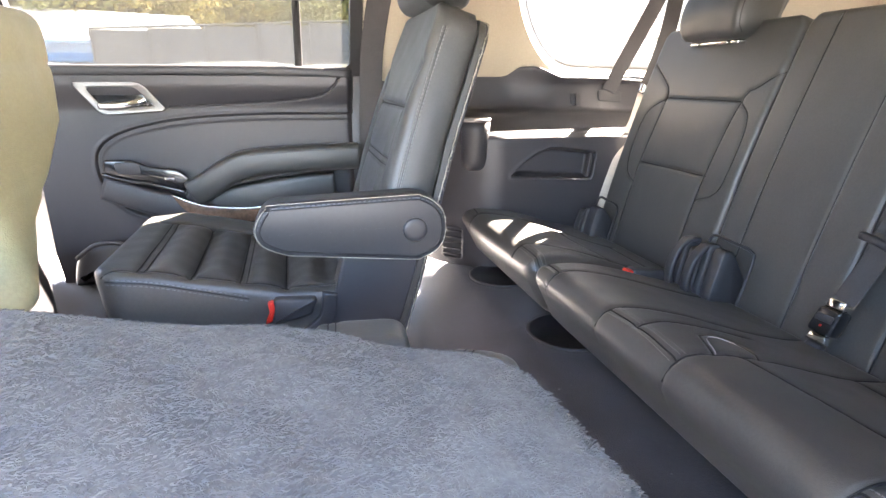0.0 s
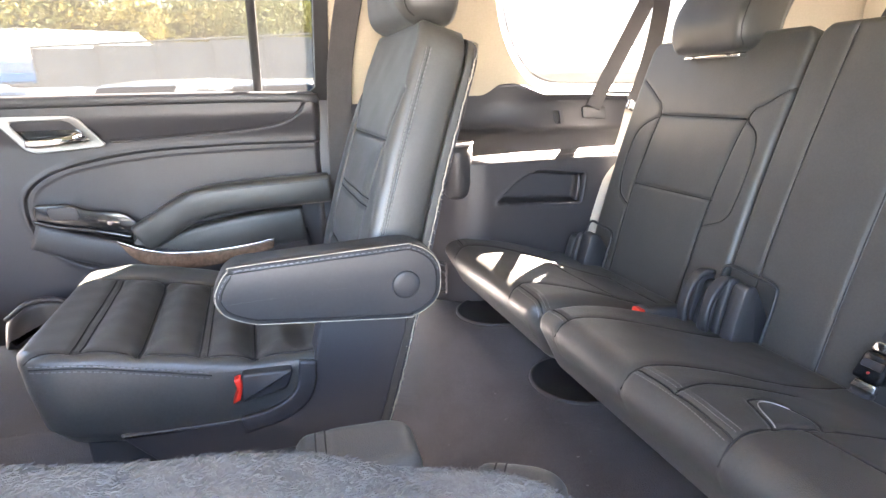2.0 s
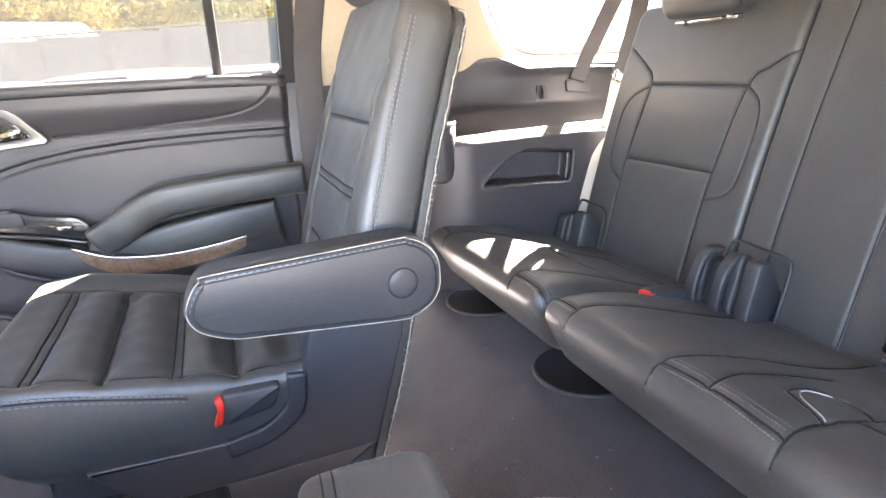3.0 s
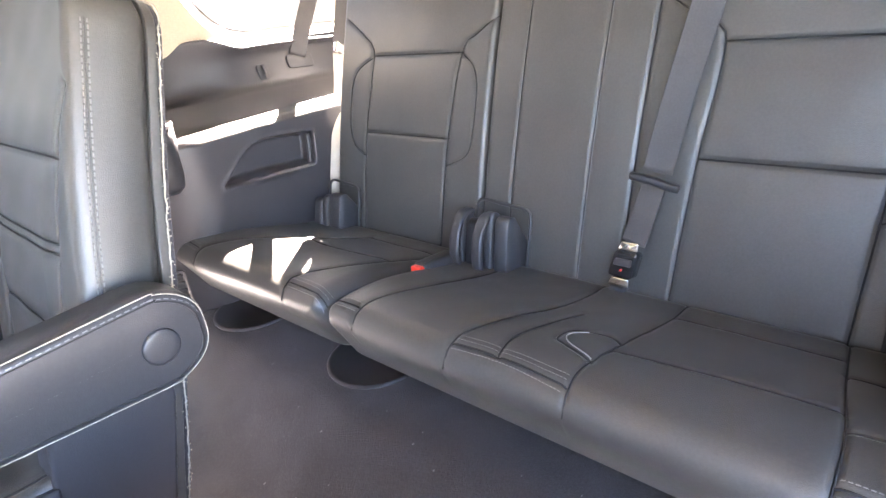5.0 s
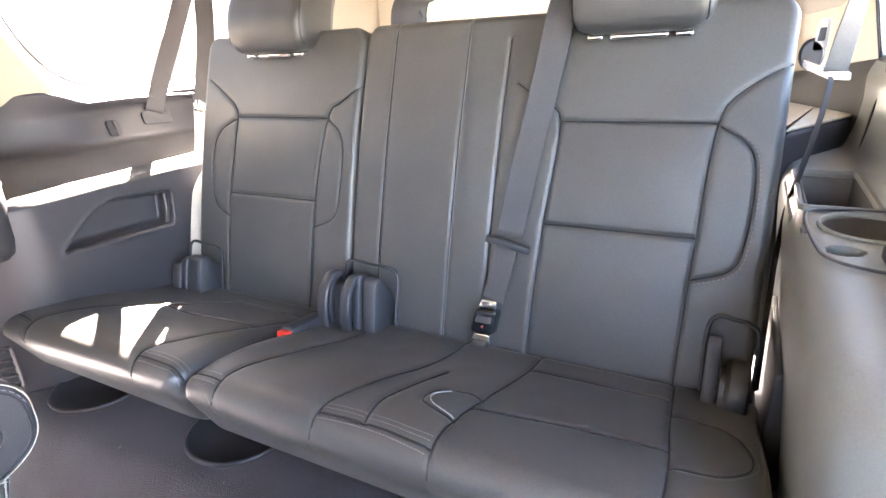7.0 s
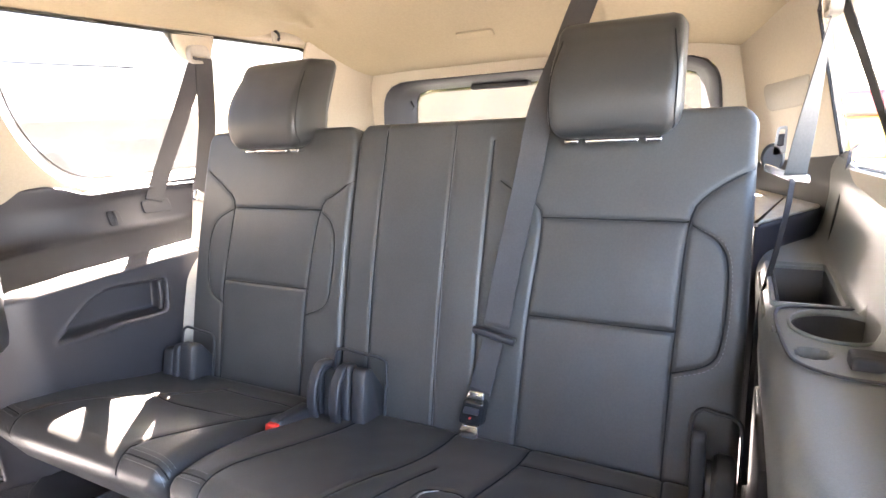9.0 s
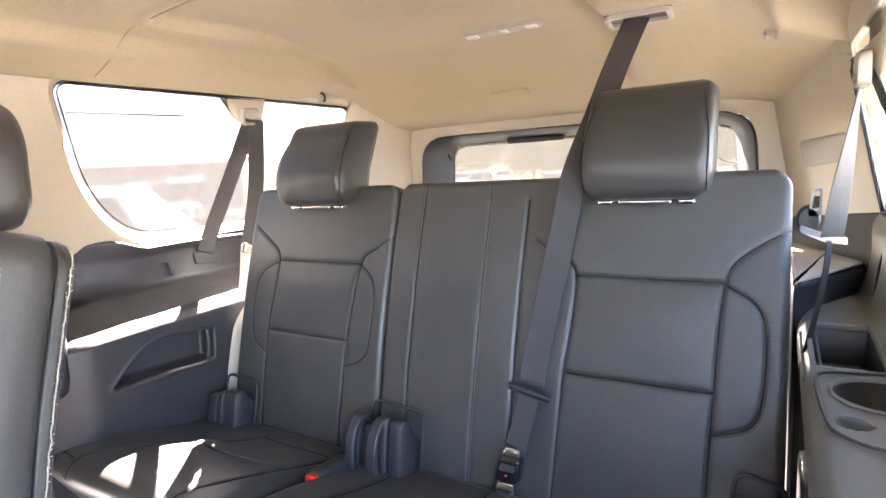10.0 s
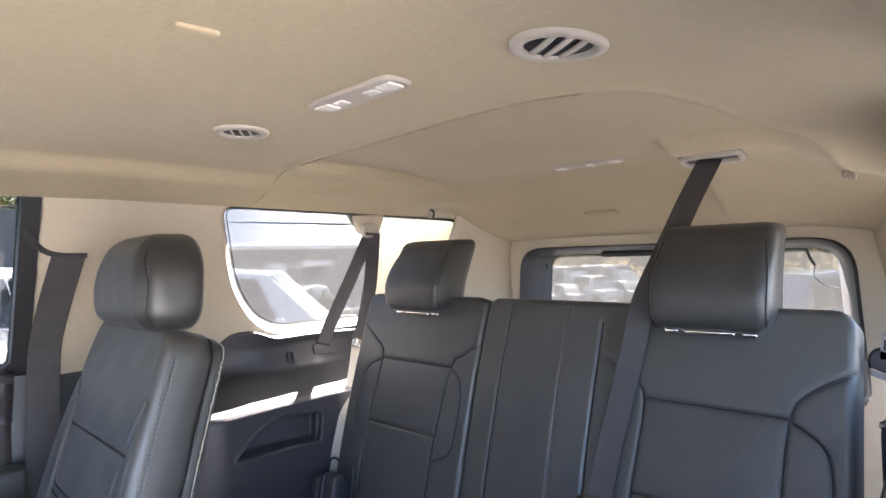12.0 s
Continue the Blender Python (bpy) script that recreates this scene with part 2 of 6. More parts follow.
class Pad:
    """An upholstered block: a front face over lateral a and length b with rounded edges, seams sunk in, and a skirt to its back."""

    def __init__(self, lo, hi, length, thick, edge, place, seams=(), corner=(0.03, 0.03), puff=(), wrinkle=0.0012, seed=1, skirt=0.0, step=0.006):
        self.lo, self.hi, self.L, self.T, self.r, self.place = lo, hi, length, thick, edge, place
        self.seams = [(curve_pts(p, 30), w, d) for p, w, d in seams]
        self.corner, self.puff, self.wrinkle, self.seed, self.skirt, self.step = corner, puff, wrinkle, seed, skirt, step

    def limits(self, b):
        c0, c1 = self.corner
        sh = 0.0
        if b < c0:
            sh = c0 - math.sqrt(max(0, c0 * c0 - (c0 - b) ** 2))
        if self.L - b < c1:
            sh = max(sh, c1 - math.sqrt(max(0, c1 * c1 - (c1 - self.L + b) ** 2)))
        return self.lo(b) + sh, self.hi(b) - sh

    def height(self, A, B, D):
        """Outward height, from lateral, length and the distance to the outline."""
        r = self.r
        q = np.clip(r - D, 0, r)
        N = self.T - (r - np.sqrt(np.maximum(0, r * r - q * q)))
        for f in self.puff:
            N = N + f(A, B) * np.clip(D / r, 0, 1)
        for line, w, d in self.seams:
            x = seg_dist(A, B, line)
            N = N - 0.75 * d * np.exp(-(x / (0.85 * w)) ** 2) - 0.25 * d * np.exp(-(x / (2.6 * w)) ** 2)
        return N + self.wrinkle * waves(A, B, self.seed, 0.09) * np.clip(D / r, 0, 1)

    def at(self, a, b, lift=0.0):
        lo, hi = self.limits(b)
        D = np.array([max(0.0, min(a - lo, hi - a, b, self.L - b))])
        n = self.height(np.array([a]), np.array([b]), D)[0]
        return np.array(self.place(a, b, n + lift))

    def mesh(self, name, mat):
        nv = max(12, int(self.L / self.step))
        w = max(self.hi(b) - self.lo(b) for b in np.linspace(0, self.L, 9))
        nu = max(12, int(w / self.step))
        # rows and columns closer together near the rim
        ease = lambda m: np.linspace(0, 1, m)
        vs = self.L * (ease(nv) * 0.86 + 0.14 * 0.5 * (1 - np.cos(np.pi * ease(nv))))
        us = ease(nu) * 0.86 + 0.14 * 0.5 * (1 - np.cos(np.pi * ease(nu)))
        lim = np.array([self.limits(b) for b in vs])
        A = lim[:, :1] + (lim[:, 1:] - lim[:, :1]) * us[None, :]
        B = np.repeat(vs[:, None], nu, 1)
        D = np.minimum(np.minimum(A - lim[:, :1], lim[:, 1:] - A), np.minimum(B, self.L - B)).clip(0)
        N = self.height(A, B, D)
        V = [self.place(a, b, n) for a, b, n in zip(A.ravel(), B.ravel(), N.ravel())]
        F = [(i * nu + j, i * nu + j + 1, (i + 1) * nu + j + 1, (i + 1) * nu + j) for i in range(nv - 1) for j in range(nu - 1)]
        rim = [(0, j) for j in range(nu)] + [(i, nu - 1) for i in range(1, nv)] + [(nv - 1, j) for j in range(nu - 2, -1, -1)] + [(i, 0) for i in range(nv - 2, 0, -1)]
        last = [i * nu + j for i, j in rim]
        ca, cb = A.mean(), self.L / 2
        for k, frac in enumerate((0.6, 0.2, 0.0)):
            ring = []
            for i, j in rim:
                s = 1 - self.skirt * (1 - frac) - (0.06 if frac == 0 else 0)
                a, b = ca + (A[i, j] - ca) * s, cb + (B[i, j] - cb) * s
                ring.append(len(V))
                V.append(self.place(a, b, (self.T - self.r) * frac))
            F += [(last[q], ring[q], ring[(q + 1) % len(rim)], last[(q + 1) % len(rim)]) for q in range(len(rim))]
            last = ring
        F.append(tuple(last))
        return mesh_of(name, V, F, mat)

    def cords(self, name, mat, r=0.0013, rise=0.85):
        """Thin dark welts lying in the seams."""
        pieces = []
        for line, w, d in self.seams:
            pts = [self.at(min(max(a, self.limits(b)[0] + 0.001), self.limits(b)[1] - 0.001), min(max(b, 0.001), self.L - 0.001), rise * 0.6 * d) for a, b in line]
            pieces.append(tube(pts, r, 5, len(pts) + 6))
        V, F = join(pieces)
        return mesh_of(name, V, F, mat)

    def stitches(self, name, lines, mat, length=0.0055, gap=0.004, width=0.0013, lift=0.0006):
        """Rows of thread dashes lying on the cover."""
        pieces = []
        for line in lines:
            c = curve_pts(line, 60)
            s = np.r_[0, np.cumsum(np.linalg.norm(np.diff(c, axis=0), axis=1))]
            q = 0.0
            while q + length < s[-1]:
                p = [np.array([np.interp(q + u * length, s, c[:, 0]), np.interp(q + u * length, s, c[:, 1])]) for u in (0, 1)]
                d = (p[1] - p[0]) / length
                o = np.array([-d[1], d[0]]) * width / 2
                V = []
                for h in (-0.0006, lift):
                    for pt in (p[0] - o, p[1] - o, p[1] + o, p[0] + o):
                        V.append(self.at(pt[0], pt[1], h))
                pieces.append((V, [(4, 5, 6, 7), (0, 1, 5, 4), (1, 2, 6, 5), (2, 3, 7, 6), (3, 0, 4, 7)]))
                q += length + gap
        V, F = join(pieces)
        return mesh_of(name, V, F, mat, smooth=False)


def dashes(pts, length=0.0055, gap=0.0035, r=0.0007):
    """A row of thread stitches along a line in space."""
    c = curve_pts(pts, 80)
    s = np.r_[0, np.cumsum(np.linalg.norm(np.diff(c, axis=0), axis=1))]
    at = lambda q: np.array([np.interp(q, s, c[:, k]) for k in range(3)])
    return join([tube([at(q), at(q + length)], r, 4, 2) for q in np.arange(0, s[-1] - length, length + gap)])


def lathe(profile, place, n=32, cap=True):
    """Turned shape: profile of (radius, height)."""
    V, F = [], []
    for r, h in profile:
        for k in range(n):
            a = 2 * math.pi * k / n
            V.append(place(r * math.cos(a), r * math.sin(a), h))
    m = len(profile)
    for i in range(m - 1):
        for j in range(n):
            F.append((i * n + j, i * n + (j + 1) % n, (i + 1) * n + (j + 1) % n, (i + 1) * n + j))
    if cap:
        F.append(tuple(range(n))[::-1])
        F.append(tuple((m - 1) * n + j for j in range(n)))
    return V, F


def sheet(rows, th=None, flip=False):
    """A skin through rows of points (all rows the same length); th: thickness along -normal."""
    R = np.array(rows, float)
    m, n, _ = R.shape
    V = list(R.reshape(-1, 3))
    F = [(i * n + j, i * n + j + 1, (i + 1) * n + j + 1, (i + 1) * n + j) for i in range(m - 1) for j in range(n - 1)]
    if th:
        du, dv = np.gradient(R, axis=1), np.gradient(R, axis=0)
        N = np.cross(du, dv)
        N /= np.linalg.norm(N, axis=2)[:, :, None] + 1e-12
        Q = R + N * th * (-1 if flip else 1)
        k = m * n
        V += list(Q.reshape(-1, 3))
        F += [(k + i * n + j, k + (i + 1) * n + j, k + (i + 1) * n + j + 1, k + i * n + j + 1) for i in range(m - 1) for j in range(n - 1)]
        rim = [j for j in range(n)] + [i * n + n - 1 for i in range(1, m)] + [(m - 1) * n + j for j in range(n - 2, -1, -1)] + [i * n for i in range(m - 2, 0, -1)]
        F += [(rim[q], rim[(q + 1) % len(rim)], k + rim[(q + 1) % len(rim)], k + rim[q]) for q in range(len(rim))]
    return V, F


def wall_with_hole(place, outer, hole, n=96, th=0.03, lip=0.0):
    """Wall skin between an outer outline and a hole, both (u, v) loops; place(u, v, h), h from 0 (front) to th (back)."""
    def even(loop):
        return curve_even(loop, n)
    O, Hn = even(outer), even(hole)
    V, F = [], []
    levels = ((0.0, 1.0), (0.0, 0.75), (0.0, 0.5), (0.0, 0.25), (0.0, 0.0), (th, 0.0), (th, 1.0))
    Hb = inset_poly(Hn, lip) if lip else Hn
    for h, f in levels:
        for p, q, qb in zip(O, Hn, Hb):
            c = q + (p - q) * f if h == 0 or f else qb
            V.append(place(c[0], c[1], h))
    m = len(levels)
    for i in range(m):
        for j in range(n):
            F.append((i * n + j, i * n + (j + 1) % n, ((i + 1) % m) * n + (j + 1) % n, ((i + 1) % m) * n + j))
    return V, F


def curve_even(loop, n):
    P = np.array(list(loop) + [loop[0]], float)
    # start both loops at the same bearing
    c = P[:-1].mean(0)
    ang = np.unwrap(np.arctan2(P[:, 1] - c[1], P[:, 0] - c[0]))
    if ang[-1] < ang[0]:
        P = P[::-1]
        ang = np.unwrap(np.arctan2(P[:, 1] - c[1], P[:, 0] - c[0]))
    tgt = np.linspace(-math.pi, math.pi, n, endpoint=False)
    base = ang[0]
    tt = np.mod(tgt - base, 2 * math.pi) + base
    return np.stack([np.interp(tt, ang, P[:, 0]), np.interp(tt, ang, P[:, 1])], 1)
# ---- large structure ----
def structure(name, V, F, mat, label, smooth=True, angle=40, fix=True):
    ob = new(name, mesh_of(name, V, F, mat, smooth, fix, angle))
    return tagged(ob, label, "structure", kind="structure")


def y_upper(z):
    """Inner face of the upper body side, leaning inwards with height."""
    return 0.83 - (z - 0.56) * 0.50


def ss(x, a, b):
    t = np.clip((x - a) / (b - a), 0, 1)
    return t * t * (3 - 2 * t)


def inside(X, Z, P):
    """Which points lie within a closed outline."""
    c = np.zeros(X.shape, bool)
    for (x0, z0), (x1, z1) in zip(P, list(P[-1:]) + list(P[:-1])):
        if z0 != z1:
            c ^= ((z0 > Z) != (z1 > Z)) & (X < (x1 - x0) * (Z - z0) / (z1 - z0) + x0)
    return c


# floor carpet, with soft unevenness
gx, gy = np.linspace(-1.9, 1.9, 200), np.linspace(-0.86, 0.86, 100)
gx, gy = np.meshgrid(gx, gy, indexing="ij")


def floor_z(x):
    """Floor height, with a trough added between the rows to hide a sun patch."""
    return -0.12 * ss(x, -0.06, 0.10) * (1 - ss(x, 0.36, 0.545))


rows = np.stack([gx, gy, floor_z(gx) + 0.0025 * waves(gx, gy, 3, 0.12)], 2)
structure("floor", *sheet(rows, 0.03), CARPET, "charcoal carpeted cabin floor with faint lint", angle=None)

# headliner: flat in the middle, rolled down at the sides and to the rear
FOLD = curve_pts([(1.36, -0.56), (1.15, -0.535), (1.01, -0.475), (0.875, -0.452), (0.755, -0.415), (0.682, -0.328), (0.668, -0.243), (0.667, -0.135), (0.680, 0.012), (0.697, 0.241), (0.706, 0.345), (0.735, 0.402), (0.80, 0.410), (0.90, 0.400), (1.02, 0.410), (1.16, 0.446), (1.30, 0.497), (1.46, 0.552)], 60)


def roof_z(x, y):
    x, y = np.asarray(x, float), np.asarray(y, float)
    z = 1.004 - 0.02 * np.maximum(0.0, x - 0.4)
    e = np.maximum(0.0, np.abs(y) - 0.36)
    z = z - np.where(y > 0, 0.62, 0.9) * e * e * (1 - np.where(y > 0, 0.8, 0.4) * ss(x, 1.25, 1.6)) - np.where(y > 0, 0.022, 0.0) * ss(y, 0.47, 0.53) * (1 - ss(x, 1.3, 1.6))
    # shallow recess behind the curved cross fold
    d = seg_dist(x, y, [tuple(p) for p in FOLD])
    ring = [tuple(p) for p in FOLD] + [(1.9, 0.56), (1.9, -0.57)]
    d = np.where(inside(x, y, ring), d, -d)
    z = z + 0.024 * ss(d, -0.002, 0.011) * (1 - ss(x, 1.34, 1.50)) * (1 - 0.6 * ss(-y, 0.46, 0.53)) - 0.004 * np.exp(-((d + 0.012) / 0.012) ** 2)
    z = z - 0.155 * ss(x, 1.40, 1.80)
    # moulded drop round the belt outlet
    z = z - 0.030 * ss(x, 1.17 - 0.10 * (y + 0.27) - 0.7 * np.maximum(0, -y - 0.40), 1.235 - 0.06 * (y + 0.27) + 0.4 * np.maximum(0, -y - 0.40)) * ss(-y, 0.235, 0.262) * (1 - ss(x, 1.46, 1.75))
    return z if z.ndim else float(z)


gx = np.r_[np.linspace(-1.9, 0.2, 24), np.linspace(0.22, 0.62, 40), np.linspace(0.625, 0.92, 76), np.linspace(0.926, 1.8, 130)]
gy = np.linspace(-0.765, 0.645, 224)
rx, ry = np.meshgrid(gx, gy, indexing="ij")
structure("ceiling", *sheet(np.stack([rx, ry, roof_z(rx, ry)], 2), 0.03, flip=True), HEADLINER, "beige woven fabric headliner with moulded recess", angle=None)


# joint between the two headliner pieces
JOINT = [(x, y) for x, y in FOLD if -0.36 < y < 0.30 and x < 0.74][::2] + [(0.712, 0.36), (0.722, 0.45), (0.732, 0.55), (0.738, 0.62)]
structure("trim_headliner_joint", *tube([(x - 0.003, y, roof_z(x - 0.003, y) - 0.0007) for x, y in JOINT], 0.0010, 6, 90), TAN_SEAM, "fine brown joint line across the headliner")


def y_south(z):
    """Inner face of the upper body side on the doorway's side."""
    return 0.854 - 0.22 * z


def y_side(u, v):
    """The same face along its length: it flares at the doorway and turns in to the rear corner."""
    y = y_south(v) + 0.019 * float(ss(np.float64(u), 1.2, 1.46)) + 0.09 * (1 - float(ss(np.float64(u), 0.30, 0.90)))
    q = min(1.0, max(0.0, (u - 1.46) / 0.305))
    return y + (0.555 + 0.16 * (0.803 - v) - y) * q


def side_frame(side):
    """Places (x, z, depth outwards) on the upper body side."""
    if side > 0:
        return lambda u, v, h: (u, y_upper(v) + h, v)
    return lambda u, v, h: (u, -y_side(u, v) - h, v)


WIN = round_poly([(0.682, 0.928), (1.62, 0.905), (1.62, 0.60), (1.5, 0.566), (0.885, 0.580), (0.765, 0.70)], [0.035, 0.05, 0.06, 0.1, 0.09, 0.2], 8)
WIN_N = WIN
WIN_S = round_poly([(0.47, 0.872), (1.466, 0.850), (1.466, 0.536), (0.62, 0.605)], [0.05, 0.03, 0.025, 0.09], 8)
for side, nm in ((1, "north"), (-1, "south")):
    WIN = WIN_N if side > 0 else WIN_S
    OUT = [(0.285, 0.515), (1.80, 0.505), (1.80, 0.955), (0.285, 0.975)] if side > 0 else [(0.285, 0.515), (1.30, 0.515), (1.80, 0.488), (1.775, 0.955), (0.285, 0.975)]
    lip, deep = (0.030, 0.036) if side > 0 else (0.002, 0.0035)
    V, F = wall_with_hole(side_frame(side), OUT, [tuple(p) for p in inset_poly(WIN, -lip)], 200, deep + 0.009 if side > 0 else 0.009, lip)
    structure("wall_" + nm, V, F, CREAM, "cream moulded plastic pillar and window surround")
    # pane with its dark ceramic border
    win = thing("window_quarter" if side > 0 else "window_quarter_south", "fixed rear quarter window with rounded corners", "window", kind="structure")
    pl = side_frame(side)
    if side > 0:
        pane = mesh_of("pane", *slab(inset_poly(WIN, -0.02), 0.004, 0.001, lambda u, v, h, pl=pl: pl(u, v, deep + h), back=False), GLASS_Q, False)
    else:
        pane = mesh_of("pane", *sheet([[pl(u, v, deep) for v in np.linspace(0.528, 0.885, 6)] for u in np.linspace(0.44, 1.478, 40)], flip=True), GLASS_S, True, False)
    part("pane", pane, win).visible_shadow = False
    loop = np.array(WIN)
    ring_in = inset_poly(WIN, 0.003)
    Vb, Fb = [], []
    for h, P in ((deep - 0.0018, inset_poly(WIN, 0.0002)), (deep - 0.0018, ring_in), (deep - 0.0005, ring_in)):
        Vb += [pl(u, v, h) for u, v in P]
    k = len(loop)
    for i in range(2):
        for j in range(k):
            Fb.append((i * k + j, i * k + (j + 1) % k, (i + 1) * k + (j + 1) % k, (i + 1) * k + j))
    part("glass_border", mesh_of("glass_border", Vb, Fb, GLOSS, False), win)
    if side < 0:
        part("window_gasket", mesh_of("window_gasket", *tube([pl(u, v, 0.001) for u, v in inset_poly(WIN, -0.001)], 0.0026, 8, 160, closed=True), RUBBER), win)


# the opened rear door, unseen outside its doorway, added to cut light
structure("wall_open_door", *box((-0.60, -1.86, -0.12), (-0.52, -0.93, 0.56), 0.02, (0, 0, -12), (-0.56, -0.93, 0.2)), PLASTIC, "charcoal trim of the opened rear door")

# unseen bars added above the windows to block sun; no part of the body
for side, nm in ((1, "north"), (-1, "south")):
    structure("roof_rail_" + nm, *box((-1.9, side * 0.78 - 0.045, 0.962), (1.85, side * 0.78 + 0.045, 1.05), 0.02), PLASTIC_DK, "dark outer roof rail of the body")

# lower rear-quarter trim: foot face, ledge under the window, and a dark band up to the sill
POCK = round_poly([(0.672, 0.275), (0.93, 0.258), (0.94, 0.338), (0.775, 0.362)], [0.012, 0.012, 0.012, 0.09], 8)


def foot_y(x):
    """Plan line of the trim's foot face: it curls outwards at its front end."""
    y = 0.648
    if x < 0.66:
        y += 4.2 * (0.66 - x) ** 2
    return min(y, 0.81)


def ledge_z(x):
    """Height of the ledge's front roll; it sinks towards the door."""
    return 0.398 - 0.020 * max(0, x - 0.95) - 0.9 * max(0.0, 0.60 - x) ** 2


def trim_top(x):
    """Upper edge of the dark trim: it dips under the window."""
    return 0.576 - 0.028 * float(ss(np.float64(x), 0.80, 0.90)) - 0.016 * float(ss(np.float64(x), 0.95, 1.35))


def north_profile(x):
    """Points up the trim at one station."""
    fy, lz, zt_ = foot_y(x), ledge_z(x), trim_top(x)
    back = max(fy + 0.075, 0.838)
    rise = 0.012 * float(ss(np.float64(x), 0.66, 0.90))
    lean = 0.042 * float(ss(np.float64(x), 0.70, 0.88))
    pts = [(fy + 0.012, 0.0), (fy + 0.004, 0.12), (fy, 0.25), (fy + 0.001, lz - 0.030), (fy + 0.006, lz - 0.013), (fy + 0.018, lz - 0.003), (fy + 0.27 * (back - fy), lz + 0.004), (fy + 0.43 * (back - fy), lz + 0.015 + 0.3 * rise), (fy + 0.60 * (back - fy), lz + 0.032 + 0.5 * rise),
           (fy + 0.72 * (back - fy), lz + 0.046 + 0.5 * rise), (back - 0.012 - 0.75 * lean, lz + 0.066 + 0.5 * rise), (max(0.838, back - 0.004) - 0.78 * lean, 0.52), (max(0.832, back - 0.01) - lean, zt_ - 0.004), (max(0.832, back - 0.01) - 0.7 * lean, zt_ + 0.002), (max(0.836, back - 0.006), zt_ + 0.004)]
    return curve_pts(pts, 150)


def band_y(x, z):
    """Inner face of the trim's upper band at one height."""
    P = [p for p in north_profile(x) if p[1] > ledge_z(x) + 0.05]
    return float(np.interp(z, [p[1] for p in P], [p[0] for p in P]))


poly_line = [tuple(p) for p in POCK] + [tuple(POCK[0])]
xs = np.r_[np.linspace(0.42, 0.66, 40), np.linspace(0.664, 0.95, 96), np.linspace(0.96, 1.8, 60)]
G3 = np.array([[(x, y, z) for y, z in north_profile(x)] for x in xs])
dd = seg_dist(G3[:, :, 0], G3[:, :, 2], poly_line)
low = G3[:, :, 1] < 0.70
G3[:, :, 1] += np.where(inside(G3[:, :, 0], G3[:, :, 2], poly_line[:-1]) & low, 0.045 * np.minimum(1, dd / 0.010), np.where(low, -0.003 * np.exp(-(dd / 0.006) ** 2), 0))
structure("wall_quarter_trim", *sheet(G3, 0.02), PLASTIC, "charcoal grained quarter trim with ledge and map pocket", angle=None)

# dark band between the door and the quarter trim
structure("trim_pillar_foot", *box((0.236, 0.842, -0.01), (0.46, 0.89, 0.575), 0.012), PLASTIC, "charcoal pillar foot trim behind the door")

# opposite side: foot panel, tray and band
def south_profile(x):
    f = min(0.80, 0.612 + (4.2 * (0.62 - x) ** 2 if x < 0.62 else 0))
    tz = 0.388
    pts = [(f + 0.03, 0.0), (f + 0.015, 0.15), (f, 0.30), (f - 0.002, tz - 0.03), (f + 0.008, tz - 0.008), (f + 0.025, tz), (max(0.69, f + 0.03), tz + 0.001), (max(0.716, f + 0.035), tz + 0.004), (max(0.728, f + 0.04), tz + 0.03), (max(0.736, f + 0.04), tz + 0.09), (max(0.736, f + 0.03), 0.525), (max(0.745, f + 0.025), 0.552)]
    return [(x, -y, z) for y, z in curve_pts(pts, 170)]


BIN = (1.005, 1.215, -0.712, -0.628)
rows = []
for x in np.r_[np.linspace(0.41, 0.80, 60), np.linspace(0.805, 1.475, 280)]:
    row = []
    for (px, y, z) in south_profile(x):
        if BIN[0] < x < BIN[1] and BIN[2] < y < BIN[3] and 0.37 < z < 0.41:
            e = min(x - BIN[0], BIN[1] - x, y - BIN[2], BIN[3] - y)
            z -= 0.09 * min(1.0, e / 0.006)
        e = 0.054 - math.hypot(x - 0.926, y + 0.692)
        if e > 0 and 0.37 < z < 0.405:
            z -= 0.075 * min(1.0, e / 0.005)
        e = 0.017 - math.hypot(x - 0.836, y + 0.655)
        if e > 0 and z > 0.37:
            z -= 0.03 * min(1.0, e / 0.004)
        row.append((px, y, z))
    rows.append(row)
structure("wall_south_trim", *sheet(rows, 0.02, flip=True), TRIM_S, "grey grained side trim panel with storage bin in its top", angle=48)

# rear end: frame round the tailgate glass
RIM = round_poly([(-0.545, 0.34), (0.545, 0.34), (0.517, 0.790), (-0.517, 0.790)], [0.06, 0.06, 0.09, 0.09], 10)
OUT = [(-0.86, -0.02), (0.86, -0.02), (0.70, 0.90), (-0.70, 0.90)]
V, F = wall_with_hole(lambda u, v, h: (1.78 + h, u, v), OUT, RIM, 160, 0.05)
structure("wall_rear", V, F, CREAM, "cream tailgate surround trim")
gate = thing("window_rear", "tailgate window in a deep black frame", "window", kind="structure")
INN = round_poly([(-0.488, 0.395), (0.488, 0.395), (0.463, 0.760), (-0.463, 0.760)], 0.045, 8)
rim_even, inn_even = curve_even(RIM, 120), curve_even([tuple(p) for p in INN], 120)
Vr, Fr = [], []
for f, xx in ((0, 1.772), (0.12, 1.764), (0.35, 1.776), (0.6, 1.82), (0.8, 1.87), (1.0, 1.90), (1.0, 1.915), (0, 1.915)):
    Vr += [(xx, *(p + (q - p) * f)) for p, q in zip(rim_even, inn_even)]
for i in range(8):
    for j in range(120):
        Fr.append((i * 120 + j, i * 120 + (j + 1) % 120, ((i + 1) % 8) * 120 + (j + 1) % 120, ((i + 1) % 8) * 120 + j))
part("window_frame", mesh_of("window_frame", Vr, Fr, PLASTIC_DK, True, True, 50), gate)
